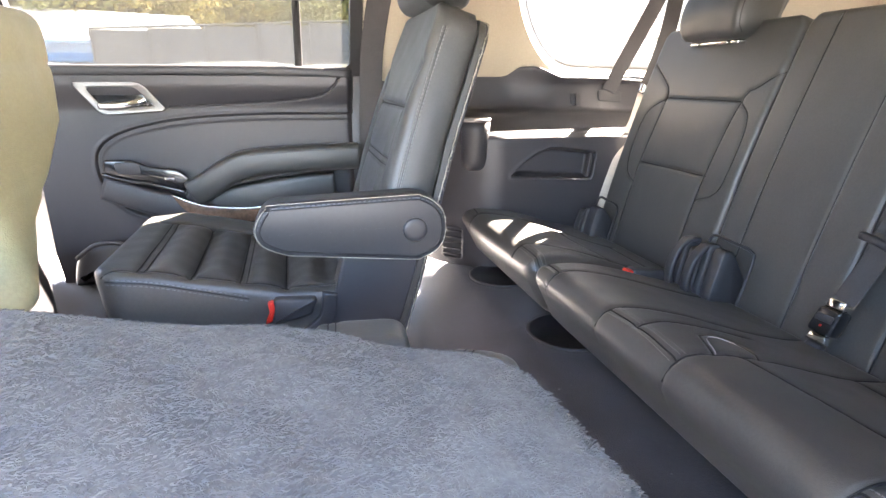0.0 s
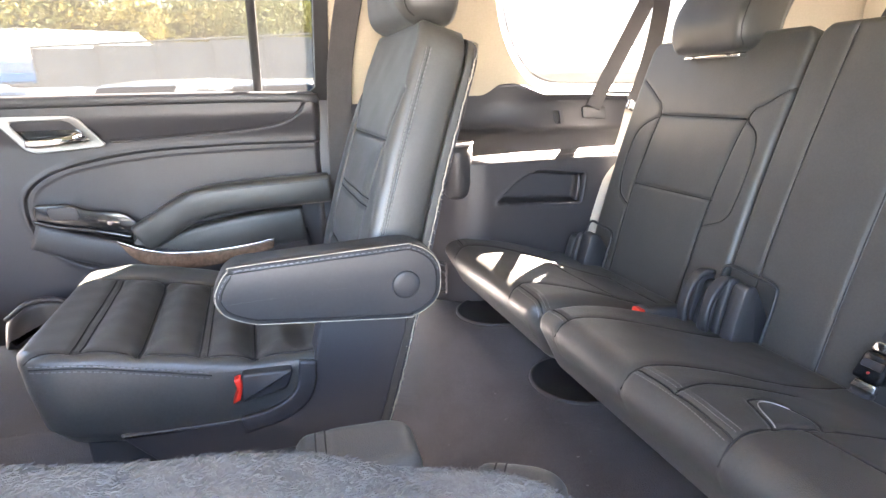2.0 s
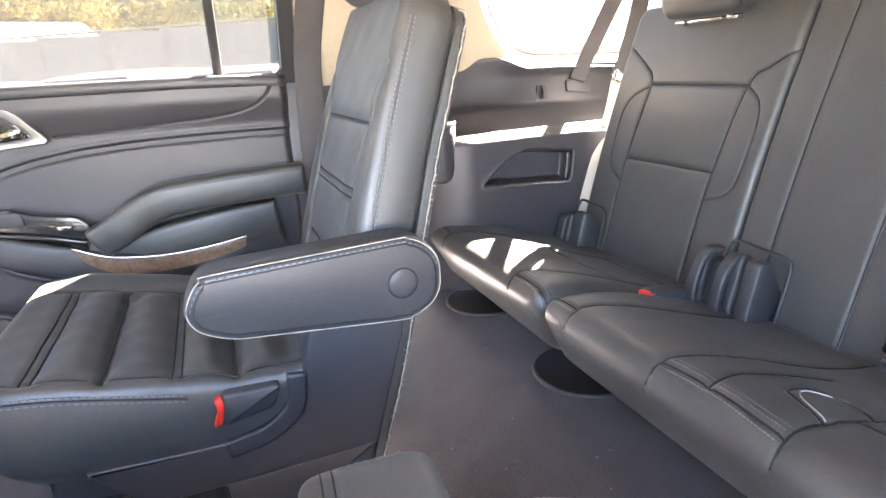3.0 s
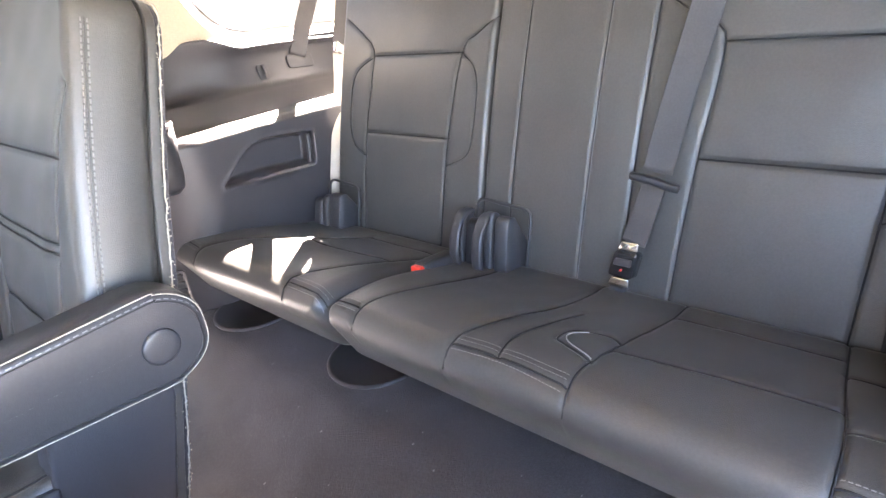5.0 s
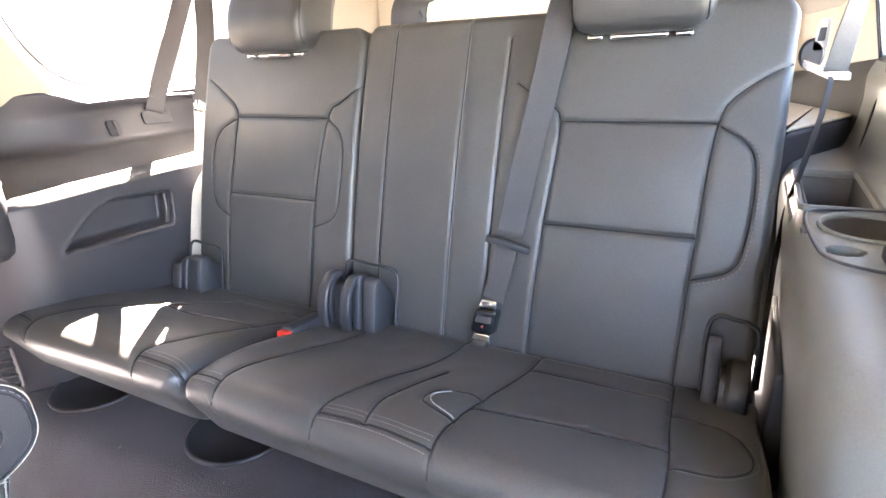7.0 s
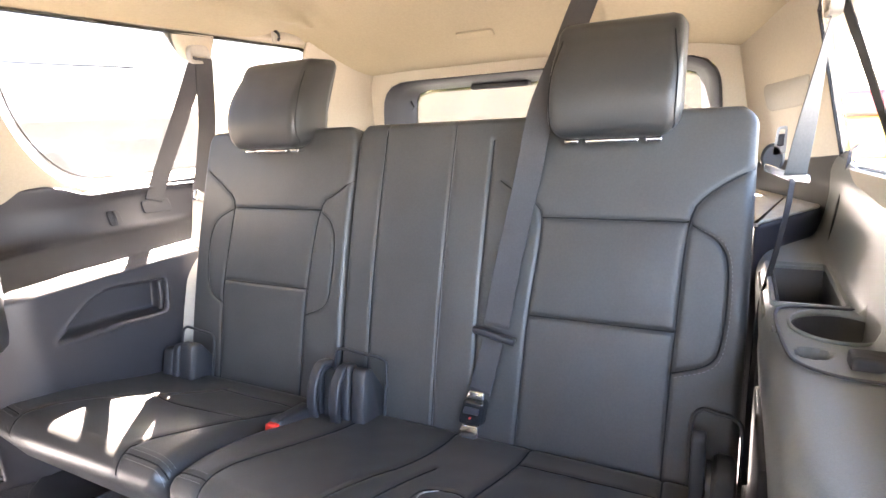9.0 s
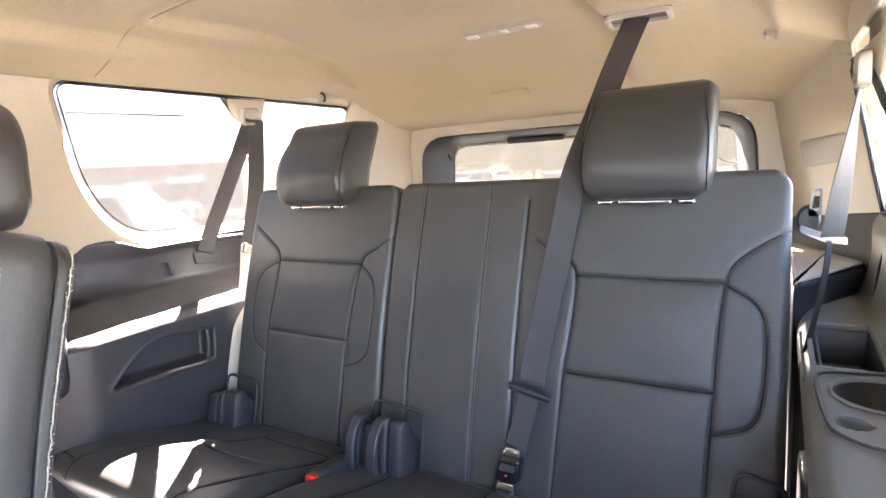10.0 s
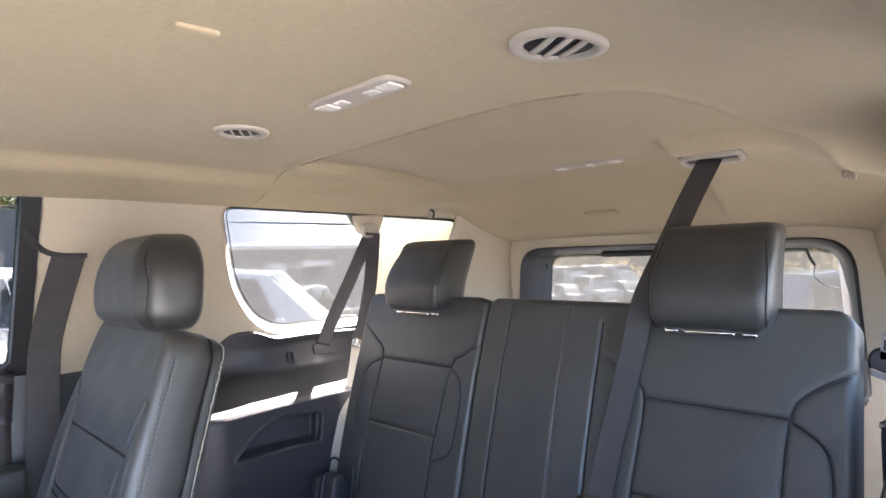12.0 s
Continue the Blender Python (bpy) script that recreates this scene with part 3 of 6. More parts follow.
part("pane", mesh_of("pane", *slab([tuple(p) for p in inset_poly(INN, -0.008)], 0.004, 0.001, lambda u, v, h: (1.905 + h, u, v), back=False), GLASS_R, False), gate).visible_shadow = False

for pts in ([(1.885, 0.490, 0.752), (1.880, 0.478, 0.735), (1.880, 0.462, 0.705)], [(1.885, -0.395, 0.760), (1.880, -0.402, 0.735), (1.880, -0.415, 0.710)]):
    part("wire_clip", mesh_of("wire_clip", *tube(pts, 0.004, 6, 12), RUBBER), gate)
for pts in ([(1.880, 0.462, 0.705), (1.885, 0.480, 0.690), (1.890, 0.492, 0.680)], [(1.880, -0.415, 0.710), (1.882, -0.412, 0.680), (1.885, -0.435, 0.655), (1.890, -0.470, 0.645)]):
    part("wire", mesh_of("wire", *tube(pts, 0.0012, 5, 20), RUBBER), gate)

# rear corner pillar between the side window and the tailgate
rows = []
for z in np.linspace(0.30, 0.93, 24):
    yo = y_upper(max(z, 0.5)) - 0.006
    yi = 0.585 - 0.04 * ss(np.float64(z), 0.75, 0.93)
    rows.append([(x, yi + (yo - yi) * q, z) for x, q in ((1.792, -0.03), (1.77, 0.02), (1.74, 0.12), (1.69, 0.32), (1.64, 0.58), (1.59, 0.84), (1.55, 1.0))])
structure("pillar_corner", *sheet(rows, 0.012, flip=True), CREAM, "cream moulded rear corner pillar trim", angle=None)

INSET = round_poly([(1.514, 0.716), (1.683, 0.698), (1.674, 0.637), (1.542, 0.654)], [0.012, 0.02, 0.02, 0.02], 6)
structure("trim_pillar_inset", *slab(INSET, 0.004, 0.0015, lambda u, v, h: (u, -y_side(u, v) - 0.0018 + h, v)), INSET_P, "smooth grey-beige inset panel on the cream rear side trim")
structure("trim_cargo_band", *sheet([[(x, -y_side(x, 0.5) + 0.006 - 0.012 * q, z) for z, q in ((0.40, -1.5), (0.470, -0.9), (0.500, -0.5), (0.553 - 0.19 * (x - 1.47), 0.0), (0.558 - 0.19 * (x - 1.47), 0.8))] for x in np.linspace(1.34, 1.765, 24)], 0.006), PLASTIC_DK, "black band under the cream rear side trim", angle=40)

# plain closing walls at the front of the cabin
# unseen, and raised across the windscreen opening to hold back light
structure("wall_front", *box((-1.95, -0.86, -0.02), (-1.90, 0.86, 0.93), 0.01), PLASTIC, "charcoal dashboard wall across the cabin front")
for side, nm in ((1, "north"), (-1, "south")):
    structure("sill_front_" + nm, *box((-1.9, side * 0.82 - 0.03, -0.02), (-0.66, side * 0.82 + 0.03, 0.56), 0.02), PLASTIC, "charcoal front door trim")
    V, F = sheet([[(x, side * y_upper(z), z) for x in (-0.76, -0.66, -0.58, -0.535)] for z in np.linspace(0.0, 0.97, 12)], 0.03, flip=side > 0)
    structure("pillar_" + nm, V, F, PLASTIC, "charcoal middle pillar trim")
structure("sill_door_south", *box((-0.54, -0.90, -0.06), (0.31, -0.79, 0.005), 0.012), PLASTIC, "charcoal door sill plate of the open doorway")
for side, nm in ((1, "north"), (-1, "south")):
    edge_y = (0.655, 0.655, 0.655, 0.655, 0.66) if side > 0 else (0.755, 0.742, 0.672, 0.640, 0.600)
    structure("trim_header_" + nm, *tube([(x, side * q, z) for x, q, z in zip((-1.9, 0.3, 0.7, 1.2, 1.8), edge_y, (0.962, 0.958, 0.952, 0.942, 0.93))], 0.020, 10, 50), CREAM, "cream roof rail trim above the windows")


structure("trim_doorway_header", *sheet([[(x, y, z) for y, z in curve_pts([(-0.735, 0.925), (-0.745, 0.915), (-0.760, 0.905), (-0.775, 0.900), (-0.80, 0.903)], 16)] for x in np.linspace(-1.9, 0.33, 24)], 0.02, flip=True), CREAM, "cream header trim over the open doorway")

# ---- the closed rear door ----
door = thing("door_north", "charcoal rear door trim with padded armrest and silver handle", "door", kind="structure")
LINE2 = curve_pts([(0.262, 0.444), (0.02, 0.446), (-0.186, 0.437), (-0.33, 0.410), (-0.400, 0.372), (-0.418, 0.325), (-0.405, 0.255), (-0.36, 0.205), (-0.30, 0.175), (-0.20, 0.145), (0.0, 0.125), (0.262, 0.12)], 80)
LINE1 = curve_pts([(-0.225, 0.470), (-0.05, 0.476), (0.10, 0.486), (0.17, 0.500), (0.205, 0.525), (0.222, 0.556)], 40)
loop2 = [tuple(p) for p in LINE2]


gx, gz = np.meshgrid(np.linspace(-0.555, 0.258, 400), np.linspace(-0.01, 0.572, 290), indexing="ij")
dy = 0.812 + 0.018 * (1 - ss(gz, 0.0, 0.10)) - 0.020 * ss(gz, 0.46, 0.53) * (1 - ss(gz, 0.548, 0.575) * 1.6)
d2, d1 = seg_dist(gx, gz, loop2), seg_dist(gx, gz, [tuple(p) for p in LINE1])
dy += np.where(inside(gx, gz, loop2), 0.009 * np.minimum(1, d2 / 0.005), 0)
dy += 0.008 * np.exp(-(d2 / 0.0024) ** 2) - 0.002 * np.exp(-((d2 - 0.008) / 0.005) ** 2) + 0.006 * np.exp(-(d1 / 0.0022) ** 2)
dy += np.where(gx > 0.235, 0.03 * ((gx - 0.235) / 0.02) ** 2, 0)
part("door_panel", mesh_of("door_panel", *sheet(np.stack([gx, dy, gz], 2), 0.03), PLASTIC, True), door)
part("sill_pad", mesh_of("sill_pad", *tube([(-0.57, 0.812, 0.560), (-0.2, 0.812, 0.562), (0.1, 0.814, 0.560), (0.25, 0.818, 0.552)], 0.016, 12, 40, flat=(0.026, 0.014)), PLASTIC_DK, True), door)
OPEN = round_poly([(-0.55, 0.574), (0.252, 0.566), (0.252, 0.95), (-0.55, 0.95)], 0.02, 5)
Vd, Fd = wall_with_hole(lambda u, v, h: (u, y_upper(v) + h, v), [(-0.60, 0.555), (0.288, 0.548), (0.288, 0.975), (-0.60, 0.975)], OPEN, 120, 0.05)
part("window_frame", mesh_of("window_frame", Vd, Fd, RUBBER, True, True, 40), door)
part("window_divider", mesh_of("window_divider", *tube([(0.112, y_upper(0.55) + 0.014, 0.55), (0.115, y_upper(0.76) + 0.014, 0.76), (0.118, y_upper(0.96) + 0.014, 0.96)], 0.01, 8, 12, flat=(0.0105, 0.010), up=(0, 1, 0)), RUBBER, True), door)
part("pane", mesh_of("pane", *slab([(-0.56, 0.55), (0.26, 0.55), (0.26, 0.96), (-0.56, 0.96)], 0.004, 0.001, lambda u, v, h: (u, y_upper(v) + 0.028 + h, v), back=False), GLASS, False), door).visible_shadow = False


# ---- third-row seats ----
SL = 0.29
SN = math.sqrt(1 - SL * SL)


def back_place(y, s, n):
    """Lateral y, distance s up the leaning back, outward n (0.10 is the cover)."""
    m = n - 0.10 + 0.012 * math.sin(min(1, max(0, s / 0.64)) * math.pi)
    return (0.925 + s * SL - m * SN, y, 0.055 + s * SN + m * SL)


def sz(z):
    return (z - 0.055) / SN


def rear_back(lo, hi, seams, stitch, seed, corner=(0.02, 0.035), puff=()):
    return Pad(lambda b: lo, lambda b: hi, 0.645, 0.10, 0.015, back_place, seams, corner, puff, 0.0004, seed, step=0.0031)


def pillow(a0, a1, b0, b1, h, soft=0.02):
    return lambda A, B: h * ss(A, a0, a0 + soft) * (1 - ss(A, a1 - soft, a1)) * ss(B, b0, b0 + soft) * (1 - ss(B, b1 - soft, b1))


seat_r = thing("third_row_seat", "wide black leather third-row seat section with headrest", "seat", group="third row seats")
G, GW = 0.0045, 0.0030
zt, zm = sz(0.493), sz(0.325)
seams_r = [
    ([(0.085, 0.0), (0.083, 0.3), (0.080, 0.645)], 0.003, 0.004), ([(-0.070, 0.0), (-0.074, 0.3), (-0.078, 0.645)], 0.003, 0.004),
    ([(-0.150, 0.0), (-0.153, 0.3), (-0.158, 0.60)], 0.0035, 0.006),
    ([(-0.262, zt), (-0.502, zt)], GW, 0.0055), ([(-0.250, zm), (-0.492, zm)], GW, 0.0055),
    ([(-0.236, 0.0), (-0.243, 0.15), (-0.250, zm), (-0.262, zt), (-0.225, sz(0.525)), (-0.178, sz(0.556))], GW, G),
    ([(-0.484, 0.0), (-0.488, 0.15), (-0.493, zm), (-0.504, zt), (-0.535, sz(0.540)), (-0.590, sz(0.575))], GW, G),
    ([(-0.508, sz(0.488)), (-0.548, sz(0.462)), (-0.562, sz(0.42)), (-0.560, sz(0.33)), (-0.545, sz(0.285)), (-0.490, sz(0.262))], 0.0028, 0.0038),
]
pr = rear_back(-0.592, 0.1555, seams_r, None, 11, puff=[pillow(-0.49, -0.25, 0.02, zm, 0.003, 0.07), pillow(-0.50, -0.26, zm, zt, 0.003, 0.07), pillow(-0.155, 0.15, -0.2, 0.9, 0.003, 0.06)])
back_pr = part("backrest", pr.mesh("backrest", LEATHER), seat_r)
part("seam_welt", pr.cords("seam_welt", SEAM), back_pr)["kind"] = "stuff"
part("stitching", pr.stitches("stitching", [[(-0.513, sz(0.486)), (-0.553, sz(0.464)), (-0.568, sz(0.42)), (-0.566, sz(0.33)), (-0.550, sz(0.280)), (-0.49, sz(0.255))]], THREAD, 0.004, 0.003, 0.0011), seat_r)["kind"] = "stuff"

# thin grey lines that paint the highlight along two seam ridges
for line in ([(0.0868, 0.012), (0.0848, 0.3), (0.0818, 0.632)], [(-0.0718, 0.012), (-0.0758, 0.3), (-0.0798, 0.632)]):
    part("seam_highlight", mesh_of("seam_highlight", *tube([pr.at(a, b, 0.0002) for a, b in curve_pts(line, 60)], 0.0008, 6, 120), THREAD), back_pr)

seat_l = thing("third_row_seat", "narrow black leather third-row seat section with headrest", "seat", group="third row seats")
seams_l = [
    ([(0.238, zt), (0.502, zt)], GW, 0.0055), ([(0.258, zm), (0.514, zm)], GW, 0.0055),
    ([(0.265, 0.0), (0.262, 0.15), (0.258, zm), (0.238, zt), (0.205, sz(0.525)), (0.160, sz(0.556))], GW, G),
    ([(0.512, 0.0), (0.514, 0.15), (0.514, zm), (0.502, zt), (0.530, sz(0.530)), (0.600, sz(0.575))], GW, G),
    ([(0.234, sz(0.488)), (0.205, sz(0.465)), (0.192, sz(0.42)), (0.194, sz(0.34)), (0.206, sz(0.295)), (0.258, sz(0.270))], 0.0028, 0.0038),
    ([(0.506, sz(0.488)), (0.553, sz(0.462)), (0.572, sz(0.42)), (0.572, sz(0.34)), (0.556, sz(0.295)), (0.514, sz(0.270))], 0.0028, 0.0038),
]
pl_ = rear_back(0.1585, 0.620, seams_l, None, 12, puff=[pillow(0.26, 0.51, 0.02, zm, 0.003, 0.07), pillow(0.25, 0.51, zm, zt, 0.003, 0.07)])
back_pl_ = part("backrest", pl_.mesh("backrest", LEATHER), seat_l)
part("seam_welt", pl_.cords("seam_welt", SEAM), back_pl_)["kind"] = "stuff"


def cush_place(y, s, n):
    """Lateral y, s rearwards from the front edge, n up; the front face tucks under."""
    x = 0.548 + s
    z = 0.045 + n - 0.075 * float(ss(np.float64(s), 0.05, 0.40))
    x += 0.05 * max(0.0, 1 - n / 0.10) * (1 - min(1.0, s / 0.2))
    return (x, y, max(z, 0.012))


seams_c = [
    ([(0.112, 0.0), (0.105, 0.06), (0.075, 0.14), (0.062, 0.24), (0.060, 0.4)], 0.0032, 0.005),
    ([(-0.075, 0.0), (-0.078, 0.05), (-0.105, 0.13), (-0.128, 0.22), (-0.132, 0.40)], 0.0032, 0.005),
    ([(-0.255, 0.0), (-0.250, 0.06), (-0.262, 0.15), (-0.272, 0.3), (-0.274, 0.4)], 0.0032, 0.005),
    ([(-0.148, 0.03), (-0.143, 0.08), (-0.156, 0.14), (-0.172, 0.22)], 0.0028, 0.004),
    ([(-0.278, 0.315), (-0.385, 0.318), (-0.486, 0.318)], 0.003, 0.005),
    ([(-0.258, 0.120), (-0.386, 0.138), (-0.503, 0.145)], 0.0028, 0.0035),
    ([(-0.508, 0.0), (-0.508, 0.10), (-0.498, 0.22), (-0.488, 0.40)], 0.0032, 0.005),
    ([(-0.076, 0.026), (-0.165, 0.030), (-0.252, 0.024)], 0.0028, 0.0038),
    ([(0.112, 0.026), (0.186, 0.026)], 0.0028, 0.0038),
    ([(-0.508, 0.11), (-0.560, 0.118), (-0.588, 0.15), (-0.592, 0.20), (-0.565, 0.25), (-0.495, 0.265)], 0.003, 0.004),
    ([(-0.508, 0.026), (-0.608, 0.026)], 0.0028, 0.0038),
    ([(-0.262, 0.15), (-0.235, 0.16), (-0.196, 0.145), (-0.190, 0.11), (-0.205, 0.10), (-0.255, 0.08)], 0.0028, 0.004),
]
pc = Pad(lambda b: -0.616 + 0.03 * max(0, (b - 0.2)), lambda b: 0.186, 0.40, 0.135, 0.035, cush_place, seams_c, (0.03, 0.01), [pillow(-0.62, 0.19, -1, 2, 0.004, 0.06)], 0.0006, 21, step=0.0033)
seat_pc = part("seat_cushion", pc.mesh("seat_cushion", LEATHER), seat_r)
part("seam_welt", pc.cords("seam_welt", SEAM), seat_pc)["kind"] = "stuff"
part("stitching", pc.stitches("stitching", [[(-0.080, 0.018), (-0.165, 0.022), (-0.250, 0.016)], [(-0.080, 0.034), (-0.165, 0.038), (-0.250, 0.032)], [(-0.080, 0.042), (-0.165, 0.046), (-0.250, 0.040)], [(0.116, 0.018), (0.182, 0.018)], [(0.116, 0.034), (0.182, 0.034)],
      [(-0.194, 0.145), (-0.188, 0.11), (-0.207, 0.096), (-0.255, 0.074)], [(-0.51, 0.104), (-0.564, 0.112), (-0.594, 0.15), (-0.598, 0.20), (-0.568, 0.256)], [(-0.512, 0.018), (-0.605, 0.018)], [(-0.512, 0.034), (-0.605, 0.034)]], THREAD_W, 0.0036, 0.0018, 0.0009), seat_r)["kind"] = "stuff"
part("edge_welt", mesh_of("edge_welt", *tube([pc.at(pc.limits(b)[0] + 0.009, b, 0.0004) for b in np.linspace(0.04, 0.33, 30)], 0.0013, 6, 60), THREAD_W), seat_pc)
part("curved_stitch", mesh_of("curved_stitch", *tube([pc.at(a, b, 0.0006) for a, b in curve_pts([(-0.214, 0.152), (-0.198, 0.128), (-0.208, 0.106), (-0.250, 0.086)], 30)], 0.0009, 6, 50), THREAD_B), seat_pc, "pale curved stitch line")
seams_d = [
    ([(0.300, 0.0), (0.304, 0.03), (0.300, 0.05)], 0.0032, 0.005),
    ([(0.300, 0.05), (0.262, 0.115), (0.240, 0.20), (0.222, 0.30), (0.215, 0.39)], 0.0032, 0.005),
    ([(0.625, 0.0), (0.606, 0.045), (0.545, 0.14), (0.46, 0.25), (0.42, 0.33)], 0.0032, 0.005),
    ([(0.198, 0.024), (0.300, 0.024)], 0.0028, 0.0038), ([(0.235, 0.215), (0.33, 0.20), (0.42, 0.195), (0.49, 0.21)], 0.003, 0.0042),
    ([(0.218, 0.325), (0.32, 0.32), (0.42, 0.325)], 0.003, 0.0042), ([(0.628, 0.024), (0.70, 0.03)], 0.0028, 0.0038),
]
pd = Pad(lambda b: 0.194, lambda b: 0.735 - 0.25 * max(0, b - 0.25), 0.40, 0.135, 0.035, cush_place, seams_d, (0.035, 0.01), [pillow(0.2, 0.73, -1, 2, 0.004, 0.06)], 0.0006, 22, step=0.0033)
seat_pd = part("seat_cushion", pd.mesh("seat_cushion", LEATHER), seat_l)
part("seam_welt", pd.cords("seam_welt", SEAM), seat_pd)["kind"] = "stuff"
part("stitching", pd.stitches("stitching", [[(0.200, 0.016), (0.296, 0.016)], [(0.200, 0.032), (0.296, 0.032)], [(0.200, 0.040), (0.296, 0.040)], [(0.632, 0.016), (0.70, 0.022)], [(0.630, 0.032), (0.70, 0.038)]], THREAD_W, 0.0036, 0.0018, 0.0009), seat_l)["kind"] = "stuff"


def headrest(parent, y0, y1, s0, length, thick, place, seed, top=(0.035, 0.018), edge=0.030, taper=0.0):
    """Headrest block with a seam round its face and two chromed posts."""
    inset = 0.022 if taper > 0.015 else 0.012
    p = Pad(lambda b: y0 + 0.006 * (1 - b / length) + taper * (b / length) ** 2, lambda b: y1 - 0.006 * (1 - b / length) - taper * (b / length) ** 2, length, thick, edge, place,
            [([(y0 + inset, 0.014), (y0 + inset - 0.002, length * 0.5), (y0 + inset + taper, length - 0.03)], 0.003, 0.003), ([(y1 - inset, 0.014), (y1 - inset + 0.002, length * 0.5), (y1 - inset - taper, length - 0.03)], 0.003, 0.003)],
            top, [], 0.0010, seed, step=0.005)
    return p


def rear_head(b, lean=0.10):
    def place(y, s, n):
        z = 0.628 + s * 0.985
        x = 1.110 + s * 0.02 + 1.9 * s * s - (n - 0.05) - 0.018 * math.sin(math.pi * min(1, s / 0.16)) * (1 if n > 0.05 else 0.2)
        return (x, y, z)
    return place


for st, (y0, y1), sd in ((seat_r, (-0.486, -0.266), 31), (seat_l, (0.272, 0.496), 32)):
    hp = headrest(st, y0, y1, 0, 0.197, 0.105, rear_head(0), sd, (0.036, 0.020), 0.020, 0.008)
    hd = part("headrest", hp.mesh("headrest", LEATHER2), st)
    part("seam_welt", hp.cords("seam_welt", SEAM), hd)["kind"] = "stuff"
    for yy in (y0 + 0.06, y1 - 0.06):
        part("headrest_post", mesh_of("headrest_post", *tube([(1.135, yy, 0.60), (1.145, yy, 0.70)], 0.006, 10, 4), CHROME), hd)
    for ya, yb in ((y0 + 0.030, y0 + 0.056), (y0 + 0.066, y1 - 0.066), (y1 - 0.056, y1 - 0.030)):
        part("post_plate", mesh_of("post_plate", *box((1.074, ya, 0.619), (1.15, yb, 0.6290), 0.004), CHROME), hd)


# ---- second-row chair ----
chair = thing("captain_chair", "black leather second-row captain's chair with folding armrest", "chair")
CL = 0.305
CN = math.sqrt(1 - CL * CL)


def cback_place(y, s, n):
    m = n - 0.09 + 0.010 * math.sin(min(1, max(0, s / 0.56)) * math.pi)
    return (0.190 + s * CL - m * CN, y, 0.125 + s * CN + m * CL)


def cz(z):
    return (z - 0.125) / CN


c_lo = lambda b: 0.163 + 0.068 * min(1, max(0, b - 0.1) / 0.46)
c_hi = lambda b: 0.610 - 0.05 * max(0, b - 0.35)
seams_b = [
    ([(0.244, cz(0.487)), (0.548, cz(0.487))], 0.0034, 0.007), ([(0.252, cz(0.375)), (0.542, cz(0.375))], 0.003, 0.005), ([(0.251, cz(0.388)), (0.542, cz(0.388))], 0.003, 0.005), ([(0.262, cz(0.27)), (0.536, cz(0.27))], 0.0032, 0.005),
    ([(0.268, 0.05), (0.258, cz(0.30)), (0.250, cz(0.40)), (0.245, cz(0.48)), (0.240, cz(0.53)), (0.232, cz(0.568))], 0.0036, 0.010),
    ([(0.530, 0.05), (0.538, cz(0.30)), (0.544, cz(0.40)), (0.550, cz(0.48)), (0.560, cz(0.53)), (0.590, cz(0.565))], 0.0036, 0.010),
]
pb = Pad(c_lo, c_hi, 0.585, 0.09, 0.015, cback_place, seams_b, (0.02, 0.045), [pillow(0.26, 0.54, cz(0.27), cz(0.487), 0.006, 0.04), lambda A, B: 0.004 * (np.exp(-((A - 0.235) / 0.034) ** 2) + np.exp(-((A - 0.575) / 0.03) ** 2)) * ss(B, 0.0, 0.1) * (1 - ss(B, 0.36, 0.47))], 0.0012, 41, step=0.0031)
back_pb = part("backrest", pb.mesh("backrest", LEATHER), chair)
part("seam_welt", pb.cords("seam_welt", SEAM), back_pb)["kind"] = "stuff"
side_at = lambda n: [cback_place(c_lo(s) - 0.0004, s, n) for s in np.linspace(0.03, 0.535, 24)] + [cback_place(c_lo(0.55) + 0.010, 0.563, n)]
part("side_seam", mesh_of("side_seam", *tube(side_at(0.070), 0.0012, 6, 60), LEATHER2), back_pb)
for n in (0.0665, 0.0735):
    part("side_stitching", mesh_of("side_stitching", *dashes(side_at(n), 0.0050, 0.0025, 0.0010), THREAD_W, False), back_pb)["kind"] = "stuff"
# carpeted rear shell of the back and its frayed pale edge
shell_poly = [(0.165, -0.20), (0.605, -0.20), (0.605, 0.36), (0.598, 0.54), (0.565, 0.58), (0.265, 0.58), (0.233, 0.55), (0.203, 0.36), (0.1665, 0.12)]
part("side_cover", mesh_of("side_cover", *slab(round_poly(shell_poly, 0.02, 4), 0.0125, 0.002, lambda u, v, h: cback_place(u, v, 0.002 - h)), LEATHER, True, True, 40), chair)
part("back_shell", mesh_of("back_shell", *slab(inset_poly(round_poly(shell_poly, 0.02, 4), 0.002), 0.008, 0.003, lambda u, v, h: cback_place(u, v, -0.0102 - h)), CARPET, True, True, 40), chair, "charcoal carpeted seat back shell")
edge = [cback_place(c_lo(s) - 0.0005, s, -0.0110) for s in np.linspace(-0.20, 0.55, 108)] + [cback_place(0.242, 0.570, -0.0110), cback_place(0.28, 0.579, -0.0110), cback_place(0.33, 0.5805, -0.0110)]
rng = np.random.default_rng(5)
edge = [tuple(np.array(p) + rng.normal(0, 0.0003, 3)) for p in edge]
fray = [tube([tuple(np.array(p) + rng.normal(0, 0.0003, 3)) for p in edge], 0.0010, 5, 200)]
for p in edge:
    for _ in range(3):
        q = np.array(p) + rng.normal(0, 0.0012, 3)
        fray.append(tube([q, q + rng.normal(0, 0.0012, 3) + (0.0004, -0.0006, 0)], 0.0006, 4, 3))
part("frayed_edge", mesh_of("frayed_edge", *join(fray), PIPING), chair, "pale frayed fabric edge binding")


